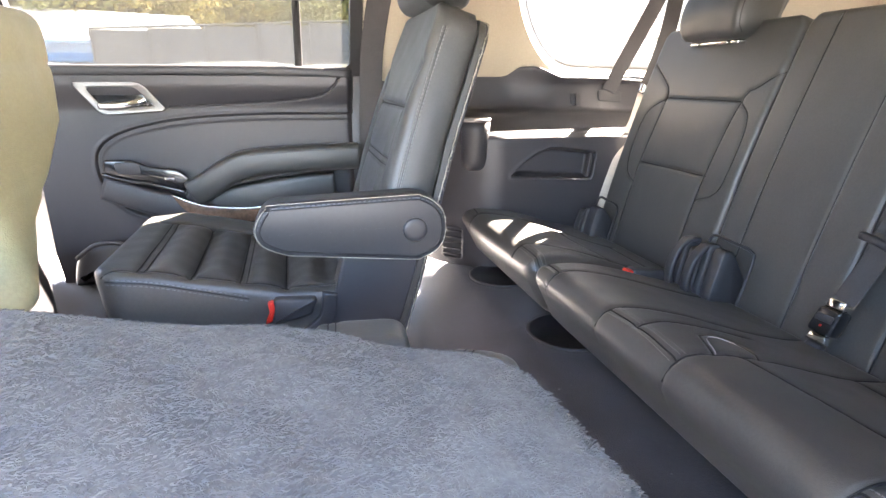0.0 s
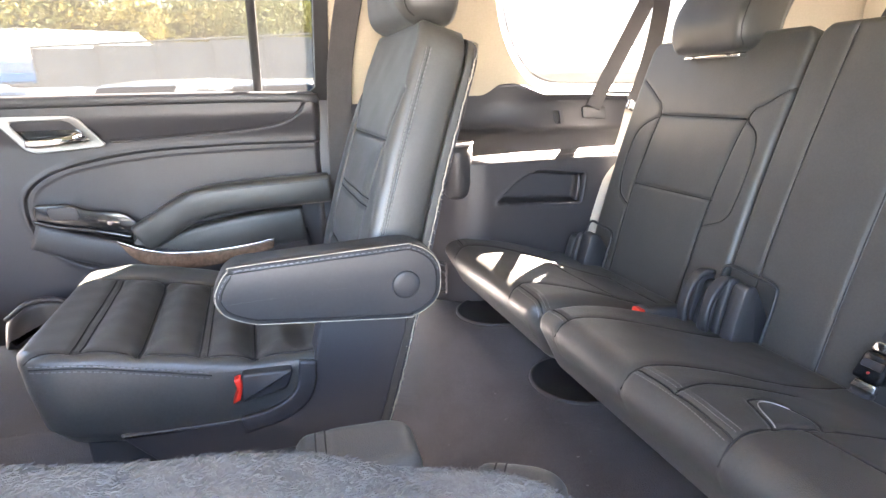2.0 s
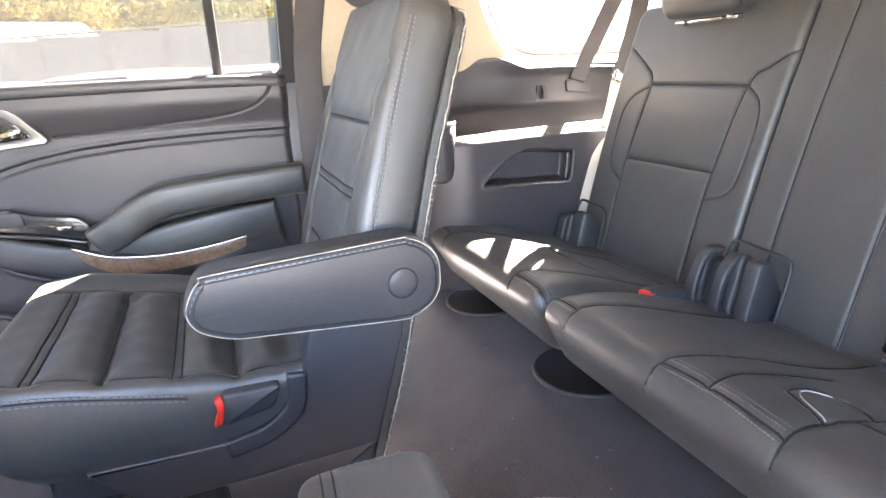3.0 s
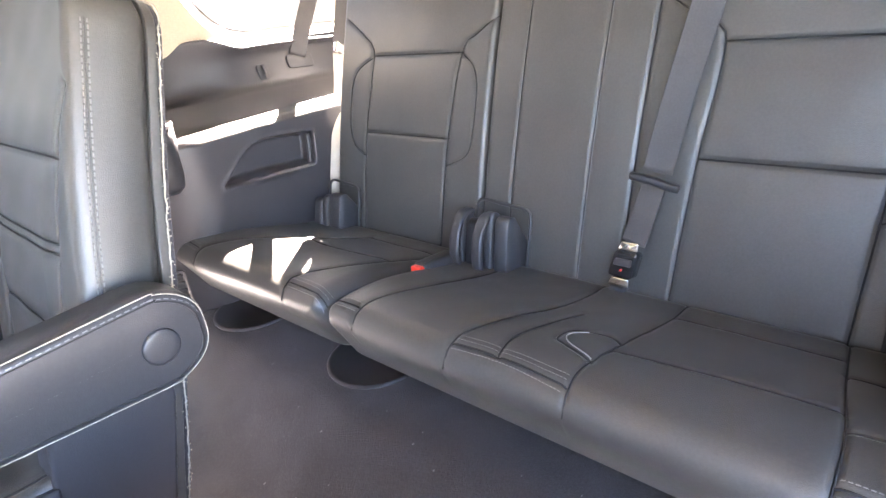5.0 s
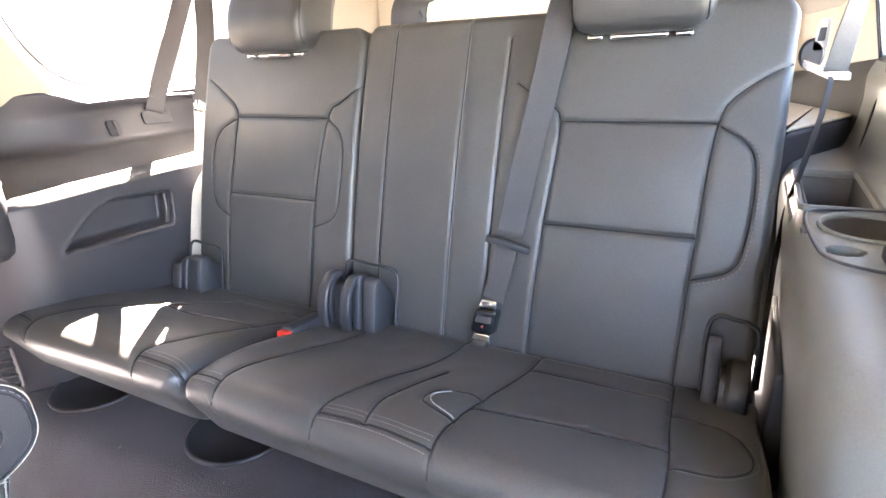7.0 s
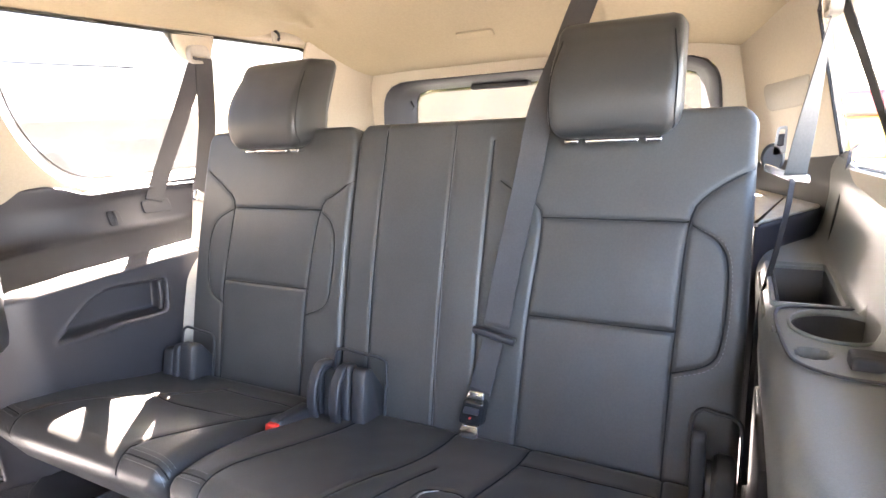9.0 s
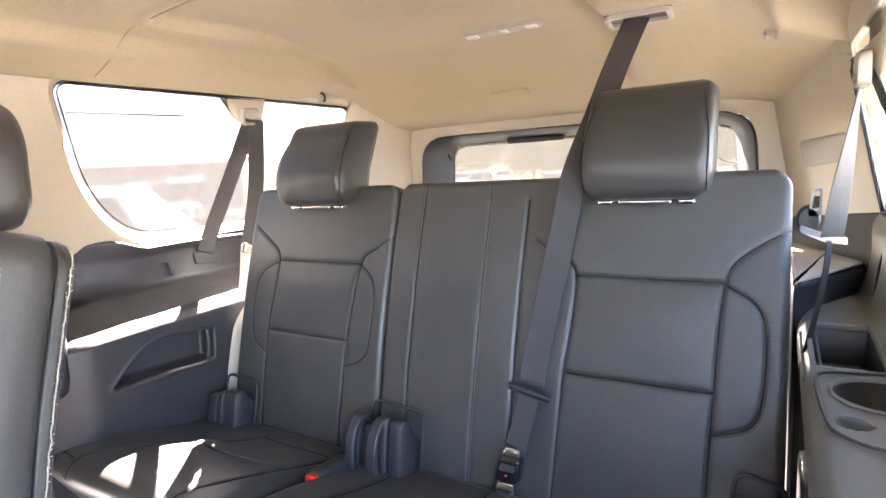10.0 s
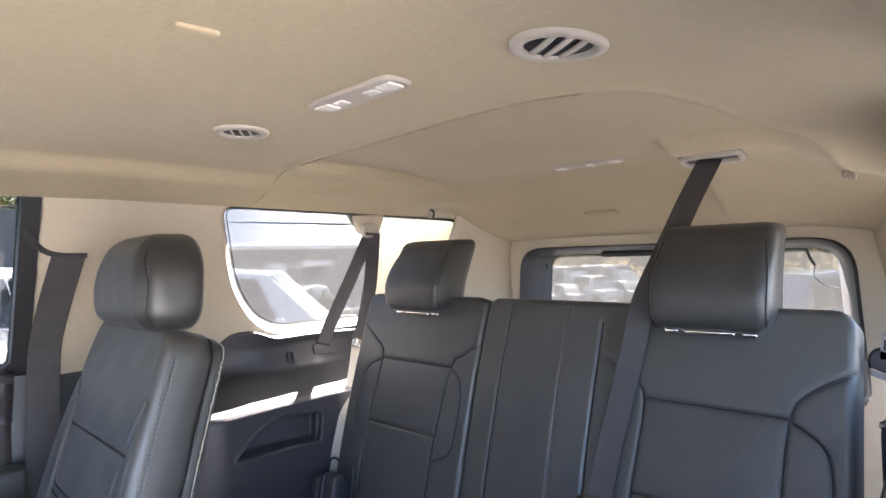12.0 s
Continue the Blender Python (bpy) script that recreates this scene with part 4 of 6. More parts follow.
def ccush_place(y, s, n):
    x = -0.262 + s
    z = 0.086 + n - 0.058 * float(ss(np.float64(s), 0.02, 0.38))
    return (x + 0.02 * max(0.0, 1 - n / 0.1) * (1 - min(1, s / 0.2)), y, z)


seams_s = [
    ([(0.508, 0.05), (0.503, 0.2), (0.50, 0.42)], 0.004, 0.009),
    ([(0.170, 0.076), (0.498, 0.072)], 0.0028, 0.005), ([(0.170, 0.087), (0.498, 0.083)], 0.0028, 0.005),
    ([(0.170, 0.160), (0.498, 0.155)], 0.0060, 0.013),
    ([(0.170, 0.240), (0.498, 0.236)], 0.0028, 0.005), ([(0.170, 0.251), (0.498, 0.247)], 0.0028, 0.005),
    ([(0.170, 0.318), (0.498, 0.316)], 0.0060, 0.013),
    ([(0.172, 0.02), (0.172, 0.2), (0.174, 0.42)], 0.003, 0.004),
]
ps = Pad(lambda b: 0.152, lambda b: 0.605, 0.43, 0.146, 0.022, ccush_place, seams_s, (0.065, 0.01), [lambda A, B: 0.012 * np.exp(-((A - 0.555) / 0.040) ** 2) * ss(B, 0.03, 0.10), lambda A, B: 0.0065 * np.cos((B - 0.12) / 0.0795 * math.pi * 2) * ss(B, 0.05, 0.10) * ss(A, 0.16, 0.21) * (1 - ss(A, 0.46, 0.50))], 0.0016, 42, step=0.0033)
seat_ps = part("seat_cushion", ps.mesh("seat_cushion", LEATHER), chair)
part("seam_welt", ps.cords("seam_welt", SEAM), seat_ps)["kind"] = "stuff"
sd_line = lambda dz: [(-0.230, 0.1512, 0.217 + dz), (-0.16, 0.1512, 0.206 + dz), (-0.09, 0.1512, 0.188 + dz), (-0.006, 0.1512, 0.165 + dz)]
part("side_seam", mesh_of("side_seam", *tube(sd_line(0.0), 0.0013, 6, 40), SEAM), seat_ps)
for dz in (-0.0045, 0.0045):
    part("side_stitching", mesh_of("side_stitching", *dashes(sd_line(dz), 0.0055, 0.003, 0.0008), THREAD, False), seat_ps)["kind"] = "stuff"
SHELL = round_poly([(-0.145, 0.094), (0.045, 0.084), (0.112, 0.094), (0.138, 0.140), (0.162, 0.235), (0.300, 0.235), (0.296, 0.19), (0.240, 0.012), (-0.078, 0.016)], [0.012, 0.08, 0.05, 0.06, 0.01, 0.01, 0.01, 0.01, 0.02], 7)
part("side_shell", mesh_of("side_shell", *slab(SHELL, 0.055, 0.006, lambda u, v, h: (u, 0.205 - h, v), 5), PLASTIC, True, True, 40), chair)
part("lower_shell", mesh_of("lower_shell", *slab(round_poly([(0.01, 0.02), (0.2395, 0.02), (0.205, -0.112), (0.03, -0.112)], 0.008, 4), 0.052, 0.008, lambda u, v, h: (u, 0.204 - h, v), 4), PLASTIC, True, True, 40), chair)
part("base", mesh_of("base", *box((-0.20, 0.20, 0.004), (0.24, 0.54, 0.11), 0.01), PLASTIC_DK, True, True, 40), chair)
part("rail", mesh_of("rail", *box((0.06, 0.24, -0.118), (0.20, 0.50, 0.006), 0.01), PLASTIC_DK, True, True, 40), chair)
ARM = round_poly([(0.012, 0.300), (0.035, 0.345), (0.305, 0.352), (0.345, 0.320), (0.345, 0.255), (0.300, 0.226), (0.060, 0.252), (0.022, 0.272)], [0.02, 0.03, 0.05, 0.05, 0.05, 0.05, 0.04, 0.02], 8)
arm = part("armrest", mesh_of("armrest", *slab(ARM, 0.062, 0.013, lambda u, v, h: (u, 0.164 - h, v), 5), ARM_VINYL, True, True, 60), chair)
part("button", mesh_of("button", *lathe([(0.0215, 0), (0.0215, 0.003), (0.019, 0.0045), (0.012, 0.005), (0.001, 0.005)], lambda a, b, h: (0.286 + a, 0.1025 - h, 0.287 + b), 28), ARM_VINYL), arm)


def head2(y, s, n):
    z = 0.670 + s * 0.98
    x = 0.382 + s * 0.12 - (n - 0.05) - 0.014 * math.sin(math.pi * min(1, s / 0.17)) * (1 if n > 0.05 else 0.2)
    return (x, y, z)


hp = headrest(chair, 0.244, 0.540, 0, 0.176, 0.096, head2, 33, (0.045, 0.080), 0.042, 0.028)
hd = part("headrest", hp.mesh("headrest", LEATHER2), chair)
part("seam_welt", hp.cords("seam_welt", SEAM), hd)["kind"] = "stuff"
part("stitching", hp.stitches("stitching", [[(0.266, 0.03), (0.264, 0.08), (0.272, 0.12)]], THREAD, 0.004, 0.003, 0.0011), hd)["kind"] = "stuff"
for yy in (0.325, 0.445):
    part("headrest_post", mesh_of("headrest_post", *tube([(0.385, yy, 0.60), (0.39, yy, 0.68)], 0.006, 10, 4), CHROME), hd)

# ---- folded seat under the walk: its carpeted back lies flat ----
folded = thing("folded_captain_chair", "second-row chair folded flat, carpeted back up", "chair")


def fold_place(u, v, h):
    return (u, v, 0.160 + 0.15 * max(0.0, 0.20 - u) + 0.004 * math.sin(23 * u) * math.sin(19 * v) + h)


FOLD_EDGE = ([-0.42, -0.10, 0.05, 0.12, 0.20, 0.25, 0.285, 0.305, 0.318, 0.326, 0.330], [-0.192, -0.198, -0.212, -0.222, -0.246, -0.270, -0.300, -0.328, -0.360, -0.42, -0.50])
fleece = Pad(lambda b: -0.76, lambda b: float(np.interp(b - 0.42, *FOLD_EDGE)), 0.752, 0.095, 0.030, lambda a, b, n: fold_place(b - 0.42, a, n), (), (0.05, 0.05), [], 0.0022, 61, step=0.007)
part("carpet_back", fleece.mesh("carpet_back", FUZZ), folded, "charcoal fleece-like carpet back")
# ---- door fittings ----
def dp(x, z, y):
    """A point drawn on the door's middle plane, carried to depth y."""
    k = (y + 0.821) / 1.621
    return (0.1 + (x - 0.1) * k, y, 0.539 + (z - 0.539) * k)


def on_door(base):
    return lambda u, v, h: dp(u, v, base - h)


def ring_slab(outer, inner, th, place, n=72, lip=0.003):
    """Frame between two outlines with a rounded rim."""
    O, I = curve_even([tuple(p) for p in outer], n), curve_even([tuple(p) for p in inner], n)
    V, F = [], []
    lev = ((0.0, 0.0), (0.0, th - lip), (0.12, th), (0.75, th), (1.0, th - lip), (1.0, 0.0))
    for f, h in lev:
        V += [place(*(o + (i - o) * f), h) for o, i in zip(O, I)]
    m = len(lev)
    for a in range(m):
        for j in range(n):
            F.append((a * n + j, a * n + (j + 1) % n, ((a + 1) % m) * n + (j + 1) % n, ((a + 1) % m) * n + j))
    return V, F


HB = round_poly([(-0.447, 0.533), (-0.284, 0.533), (-0.228, 0.460), (-0.384, 0.450)], [0.012, 0.02, 0.008, 0.02], 6)
HI = round_poly([(-0.414, 0.520), (-0.300, 0.521), (-0.259, 0.474), (-0.376, 0.464)], [0.01, 0.014, 0.008, 0.014], 6)
handle = part("door_handle", mesh_of("door_handle", *ring_slab(HB, HI, 0.016, on_door(0.806)), SILVER, True, True, 40), door, "satin silver handle surround")
part("handle_cup", mesh_of("handle_cup", *slab(HI, 0.004, 0.001, on_door(0.8035), back=False), GLOSS, True, True, 40), handle)
part("lever", mesh_of("lever", *tube([dp(-0.388, 0.474, 0.786), dp(-0.34, 0.475, 0.780), dp(-0.302, 0.481, 0.778), dp(-0.285, 0.486, 0.780), dp(-0.272, 0.481, 0.788)], 0.006, 10, 24, flat=(0.0075, 0.005), up=(0, 1, 0)), CHROME), handle)
part("lock_knob", mesh_of("lock_knob", *box(dp(-0.298, 0.477, 0.775), np.array(dp(-0.276, 0.494, 0.775)) + np.array((0, 0.014, 0)), 0.004), CHROME), handle)
# padded elbow rest, lower pad, switches and trim strip
elbow = part("elbow_rest", mesh_of("elbow_rest", *tube([dp(-0.190, 0.240, 0.775), dp(-0.150, 0.262, 0.770), (dp(-0.10, 0.293, 0.768)), dp(-0.045, 0.316, 0.766), dp(0.06, 0.324, 0.766), dp(0.17, 0.328, 0.768), dp(0.262, 0.330, 0.772)], 0.03, 22, 60, flat=(0.036, 0.030), up=(0, 1, 0)), LEATHER2), door, "black padded leather elbow rest")
part("rest_seam", mesh_of("rest_seam", *tube([dp(-0.185, 0.258, 0.747), dp(-0.150, 0.281, 0.742), dp(-0.10, 0.313, 0.740), dp(-0.045, 0.336, 0.738), dp(0.06, 0.344, 0.738), dp(0.17, 0.348, 0.740), dp(0.262, 0.350, 0.744)], 0.0016, 6, 60), SEAM), elbow)
part("lower_pad", mesh_of("lower_pad", *tube([dp(-0.150, 0.192, 0.794), dp(-0.07, 0.212, 0.787), dp(0.03, 0.228, 0.785), dp(0.11, 0.236, 0.787), dp(0.190, 0.240, 0.792)], 0.02, 18, 40, flat=(0.047, 0.022), up=(0, 1, 0)), LEATHER2), door)
SW = round_poly([(-0.402, 0.338), (-0.33, 0.336), (-0.300, 0.318), (-0.220, 0.306), (-0.196, 0.280), (-0.205, 0.246), (-0.255, 0.262), (-0.32, 0.276), (-0.36, 0.284), (-0.405, 0.300)], [0.012, 0.02, 0.03, 0.02, 0.012, 0.01, 0.03, 0.03, 0.03, 0.012], 6)
sw = part("switch_panel", mesh_of("switch_panel", *slab(SW, 0.048, 0.006, on_door(0.82), 3), GLOSS, True, True, 40), door, "gloss black window switch panel")
part("pull_cup", mesh_of("pull_cup", *slab(round_poly([(-0.378, 0.330), (-0.318, 0.326), (-0.314, 0.296), (-0.372, 0.300)], 0.01, 5), 0.006, 0.002, on_door(0.774)), PLASTIC, True, True, 40), sw)
part("window_switch", mesh_of("window_switch", *slab(round_poly([(-0.262, 0.288), (-0.232, 0.285), (-0.236, 0.274), (-0.260, 0.277)], 0.004, 4), 0.010, 0.003, on_door(0.774)), CHROME, True, True, 40), sw)
# gloss lip under the switches
tr = [dp(-0.408, 0.300, 0.768), dp(-0.36, 0.283, 0.766), dp(-0.31, 0.272, 0.765), dp(-0.262, 0.259, 0.765), dp(-0.212, 0.243, 0.768)]
part("gloss_lip", mesh_of("gloss_lip", *tube(tr, 0.004, 8, 30, flat=(0.004, 0.003), up=(0, 1, 0)), GLOSS), sw)
part("pull_shelf", mesh_of("pull_shelf", *tube([dp(-0.405, 0.268, 0.800), dp(-0.33, 0.236, 0.790), dp(-0.25, 0.208, 0.785), dp(-0.165, 0.180, 0.783), dp(-0.07, 0.166, 0.783), dp(0.03, 0.170, 0.786), dp(0.20, 0.195, 0.800)], 0.03, 18, 60, flat=(0.034, 0.022), up=(0, 1, 0)), PLASTIC_DK), door)
PB = round_poly([(-0.205, 0.250), (-0.10, 0.235), (0.03, 0.245), (0.19, 0.262), (0.19, 0.195), (0.03, 0.170), (-0.075, 0.158), (-0.175, 0.176), (-0.225, 0.205)], 0.02, 4)
part("pad_base", mesh_of("pad_base", *slab(PB, 0.042, 0.006, on_door(0.812), 3), LEATHER2, True, True, 50), door)
WD = round_poly([(-0.246, 0.234), (-0.175, 0.203), (-0.075, 0.190), (0.03, 0.194), (0.112, 0.205), (0.108, 0.182), (0.02, 0.160), (-0.075, 0.148), (-0.175, 0.163), (-0.222, 0.192)], [0.006, 0.05, 0.05, 0.05, 0.006, 0.006, 0.05, 0.05, 0.05, 0.03], 5)
wood = part("wood_strip", mesh_of("wood_strip", *slab(WD, 0.009, 0.003, on_door(0.758), 3), WOOD, True, True, 40), door, "glossy brown wood trim strip")
part("chrome_edge", mesh_of("chrome_edge", *tube([dp(-0.246, 0.236, 0.748), dp(-0.175, 0.205, 0.747), dp(-0.075, 0.192, 0.747), dp(0.03, 0.196, 0.747), dp(0.112, 0.207, 0.748)], 0.002, 6, 40), CHROME), wood)
bin_ = round_poly([(-0.52, 0.0), (-0.36, 0.0), (-0.345, 0.075), (-0.385, 0.115), (-0.45, 0.118), (-0.505, 0.08)], [0.01, 0.02, 0.03, 0.03, 0.03, 0.03], 6)
part("door_pocket", mesh_of("door_pocket", *slab(bin_, 0.085, 0.02, lambda u, v, h: dp(u, v + 0.0, 0.825 - h), 4), PLASTIC_DK, True, True, 50), door, "black moulded lower door pocket")
part("pocket_rim", mesh_of("pocket_rim", *tube([dp(-0.505, 0.075, 0.735), dp(-0.45, 0.112, 0.735), dp(-0.388, 0.108, 0.735), dp(-0.352, 0.06, 0.735)], 0.006, 8, 24), PLASTIC), door)

# ---- rear quarter fittings, passenger side ----
cup = thing("cup_holder", "black round cup holder moulded on the quarter trim", "cup holder")
cx, cy = 0.580, 0.690
part("cup", mesh_of("cup", *lathe([(0.004, 0.290), (0.022, 0.292), (0.034, 0.304), (0.039, 0.33), (0.041, 0.40), (0.042, 0.432), (0.039, 0.432), (0.037, 0.40), (0.035, 0.335), (0.002, 0.330)], lambda a, b, h: (cx + a, cy + b, h), 36), PLASTIC_DK), cup)
part("rim", mesh_of("rim", *lathe([(0.0385, 0.428), (0.0425, 0.428), (0.0440, 0.433), (0.0425, 0.437), (0.0385, 0.437), (0.0370, 0.433), (0.0385, 0.428)], lambda a, b, h: (cx + a, cy + b, h), 36, False), SILVER), cup)
grille = thing("vent_grille", "black slatted air grille low on the trim", "vent")
gp = lambda u, v, h: (u, 0.752 - (u - 0.505) * 1.05 - h, v)
gq = round_poly([(0.500, 0.022), (0.552, 0.022), (0.552, 0.118), (0.500, 0.118)], 0.006, 4)
part("frame", mesh_of("frame", *ring_slab(gq, [tuple(p) for p in inset_poly(gq, 0.005)], 0.010, gp), PLASTIC, True, True, 40), grille)
part("backing", mesh_of("backing", *slab(gq, 0.003, 0.001, gp), PLASTIC_DK, True, True, 40), grille)
for i in range(5):
    z = 0.034 + i * 0.018
    part("slat", mesh_of("slat", *tube([gp(0.504, z, 0.005), gp(0.548, z, 0.005)], 0.003, 6, 4, flat=(0.0045, 0.0028), up=(0, 0, 1)), PLASTIC), grille)
hole = thing("trim_hook", "small oval black tie-down recess in the trim", "hook")
part("bezel", mesh_of("bezel", *slab(round_poly([(0.920, 0.464), (0.952, 0.464), (0.952, 0.500), (0.920, 0.502)], 0.010, 6), 0.004, 0.0015, lambda u, v, h: (u, band_y(u, v) - h, v)), PLASTIC_DK, True, True, 40), hole)
part("bar", mesh_of("bar", *tube([(0.936, band_y(0.936, 0.466) - 0.004, 0.466), (0.936, band_y(0.936, 0.482) - 0.009, 0.482), (0.936, band_y(0.936, 0.498) - 0.004, 0.498)], 0.003, 6, 10), PLASTIC), hole)
hole2 = thing("trim_hook", "small oval black tie-down recess in the side tray wall", "hook")
part("bezel", mesh_of("bezel", *slab(round_poly([(1.205, 0.435), (1.222, 0.435), (1.222, 0.470), (1.205, 0.470)], 0.008, 6), 0.012, 0.0015, lambda u, v, h: (u, -0.748 + h + (v - 0.435) * -0.14, v)), PLASTIC_DK, True, True, 40), hole2)
pk = thing("map_pocket_rib", "raised rib at the rear of the trim pocket", "trim")
part("rib", mesh_of("rib", *tube([(0.917, 0.655, 0.266), (0.921, 0.652, 0.300), (0.925, 0.656, 0.335)], 0.006, 8, 12), PLASTIC), pk)


# ---- seat belts ----
def strap(pts, width=0.047, face=(1, 0, 0), n=60, thick=0.0016, face2=None):
    """A flat webbing band along a line; face is the way its broad side looks."""
    C = curve_pts(pts, n)
    T = np.gradient(C, axis=0)
    T /= np.linalg.norm(T, axis=1)[:, None]
    face = np.array(face, float)
    rows = []
    for k, (c, t) in enumerate(zip(C, T)):
        b = np.cross(face if face2 is None else face + (np.array(face2, float) - face) * k / (n - 1), t)
        b /= np.linalg.norm(b)
        rows.append([c + b * width * q for q in (-0.5, -0.46, -0.2, 0, 0.2, 0.46, 0.5)])
    return sheet(rows, thick)


def belt_ring(parent, at, side):
    x, y, z = at
    cov = part("pillar_cover", mesh_of("pillar_cover", *slab(round_poly([(x - 0.085, z + 0.078), (x + 0.085, z + 0.074), (x + 0.048, z - 0.018), (x - 0.025, z - 0.012)], [0.02, 0.02, 0.02, 0.02], 6), 0.03, 0.01, lambda u, v, h: (u, y + side * (0.035 - h), v)), CREAM, True, True, 50), parent, "cream belt guide cover")
    part("ring", mesh_of("ring", *ring_slab(round_poly([(x - 0.030, z + 0.022), (x + 0.030, z + 0.022), (x + 0.034, z - 0.024), (x - 0.034, z - 0.024)], 0.016, 6), round_poly([(x - 0.022, z - 0.004), (x + 0.022, z - 0.004), (x + 0.025, z - 0.016), (x - 0.025, z - 0.016)], 0.005, 6), 0.014, lambda u, v, h: (u, y - side * h, v), 56), LIGHTGREY, True, True, 50), cov)


belt_n = thing("seat_belt", "dark grey seat belt hanging from its roof guide", "seat belt", group="third row belts")
belt_ring(belt_n, (1.165, 0.682, 0.868), 1)
part("webbing", mesh_of("webbing", *strap([(1.160, 0.672, 0.858), (1.122, 0.728, 0.72), (1.078, 0.778, 0.585), (1.050, band_y(1.05, 0.505) - 0.005, 0.505)], 0.045, (0.25, 1, 0.2)), WEBBING, True), belt_n)
part("webbing", mesh_of("webbing", *strap([(1.172, 0.668, 0.858), (1.165, 0.685, 0.70), (1.140, 0.695, 0.58), (1.115, 0.698, 0.515)], 0.045, (0.35, 1, 0.1)), WEBBING, True), belt_n)
# the pale colour of this lower web paints in the sunlight on it
part("webbing", mesh_of("webbing", *strap([(1.115, 0.698, 0.515), (1.075, 0.672, 0.43), (1.02, 0.6445, 0.33), (0.975, 0.6385, 0.20), (0.955, 0.636, 0.10)], 0.036, (0.5, 1, 0.1)), LIGHTGREY, True), belt_n, "lower belt web coloured pale to stand for sunlight")
part("tongue", mesh_of("tongue", *box((1.085, 0.684, 0.490), (1.148, 0.700, 0.520), 0.006, (0, 25, 15)), CHROME, True, True, 40), belt_n)
part("slot_bezel", mesh_of("slot_bezel", *slab(round_poly([(1.015, 0.478), (1.095, 0.472), (1.095, 0.506), (1.015, 0.510)], 0.008, 5), 0.005, 0.002, lambda u, v, h: (u, band_y(u, v) - h, v)), PLASTIC_DK, True, True, 40), belt_n)

belt_c = thing("seat_belt", "grey centre belt drawn from the roof over the seatback", "seat belt", group="third row belts")


def off_back(y, z, lift=0.004):
    """A point just off the face of the third-row back."""
    s = (z - 0.055) / SN
    p = back_place(y, s, 0.10 + lift + 0.006)
    return p


part("webbing", mesh_of("webbing", *strap([(1.322, -0.320, 0.980), (1.235, -0.295, 0.875), (1.150, -0.275, 0.770), (1.085, -0.255, 0.680), off_back(-0.240, 0.59, 0.012), off_back(-0.226, 0.50, 0.008), off_back(-0.210, 0.40, 0.008), off_back(-0.197, 0.300, 0.010)], 0.047, (-1, -0.25, 0.3), 80), WEBBING, True), belt_c)
part("guide_clip", mesh_of("guide_clip", *tube([off_back(-0.158, 0.292, 0.016), off_back(-0.19, 0.288, 0.020), off_back(-0.236, 0.278, 0.014)], 0.006, 8, 12, flat=(0.006, 0.006), up=(1, 0, 0)), PLASTIC_DK), belt_c)
part("webbing", mesh_of("webbing", *strap([off_back(-0.196, 0.285, 0.012), off_back(-0.186, 0.23, 0.016), off_back(-0.176, 0.185, 0.016)], 0.042, (-1, 0.1, 0.3), 20), WEBBING, True), belt_c)
bc = lambda u, v, h: off_back(-0.168 + (u + 0.166) * 0.84 + (v - 0.15) * -0.18, v, h)
part("tongue", mesh_of("tongue", *slab(round_poly([(-0.186, 0.172), (-0.144, 0.172), (-0.148, 0.188), (-0.184, 0.188)], 0.004, 4), 0.012, 0.003, lambda u, v, h: bc(u, v, 0.016 + h)), CHROME, True, True, 40), belt_c)
bk = part("buckle", mesh_of("buckle", *slab(round_poly([(-0.192, 0.128), (-0.140, 0.128), (-0.142, 0.172), (-0.190, 0.172)], 0.008, 5), 0.028, 0.006, lambda u, v, h: bc(u, v, 0.004 + h)), GLOSS, True, True, 50), belt_c)
part("buckle_face", mesh_of("buckle_face", *slab(round_poly([(-0.184, 0.148), (-0.148, 0.148), (-0.149, 0.160), (-0.183, 0.160)], 0.003, 4), 0.004, 0.0015, lambda u, v, h: bc(u, v, 0.031 + h)), PLASTIC, True, True, 40), bk)
part("release_button", mesh_of("release_button", *slab(round_poly([(-0.169, 0.139), (-0.164, 0.139), (-0.164, 0.143), (-0.169, 0.143)], 0.002, 3), 0.003, 0.001, lambda u, v, h: bc(u, v, 0.031 + h)), RED), bk)
part("tongue", mesh_of("tongue", *slab(round_poly([(-0.188, 0.112), (-0.144, 0.112), (-0.148, 0.127), (-0.184, 0.127)], 0.004, 4), 0.012, 0.003, lambda u, v, h: bc(u, v, 0.014 + h)), CHROME, True, True, 40), belt_c)
part("buckle_stalk", mesh_of("buckle_stalk", *slab(round_poly([(-0.182, 0.075), (-0.146, 0.075), (-0.146, 0.112), (-0.182, 0.112)], 0.005, 4), 0.018, 0.005, lambda u, v, h: bc(u, v, 0.004 + h)), PLASTIC_DK, True, True, 50), belt_c)
outlet = thing("belt_outlet", "pale rectangular belt outlet bezel in the headliner", "bezel")
op = lambda u, v, h: (1.312 + u * 0.92, -0.322 + v, roof_z(1.312, -0.322) - 0.004 - h - u * 0.2)
oo = round_poly([(-0.030, -0.065), (0.030, -0.065), (0.030, 0.065), (-0.030, 0.065)], 0.012, 5)
part("bezel", mesh_of("bezel", *ring_slab(oo, [tuple(p) for p in inset_poly(oo, 0.012)], 0.010, op), LIGHTGREY, True, True, 40), outlet)
part("slot", mesh_of("slot", *slab(oo, 0.003, 0.001, op), PLASTIC_DK, True, True, 40), outlet)

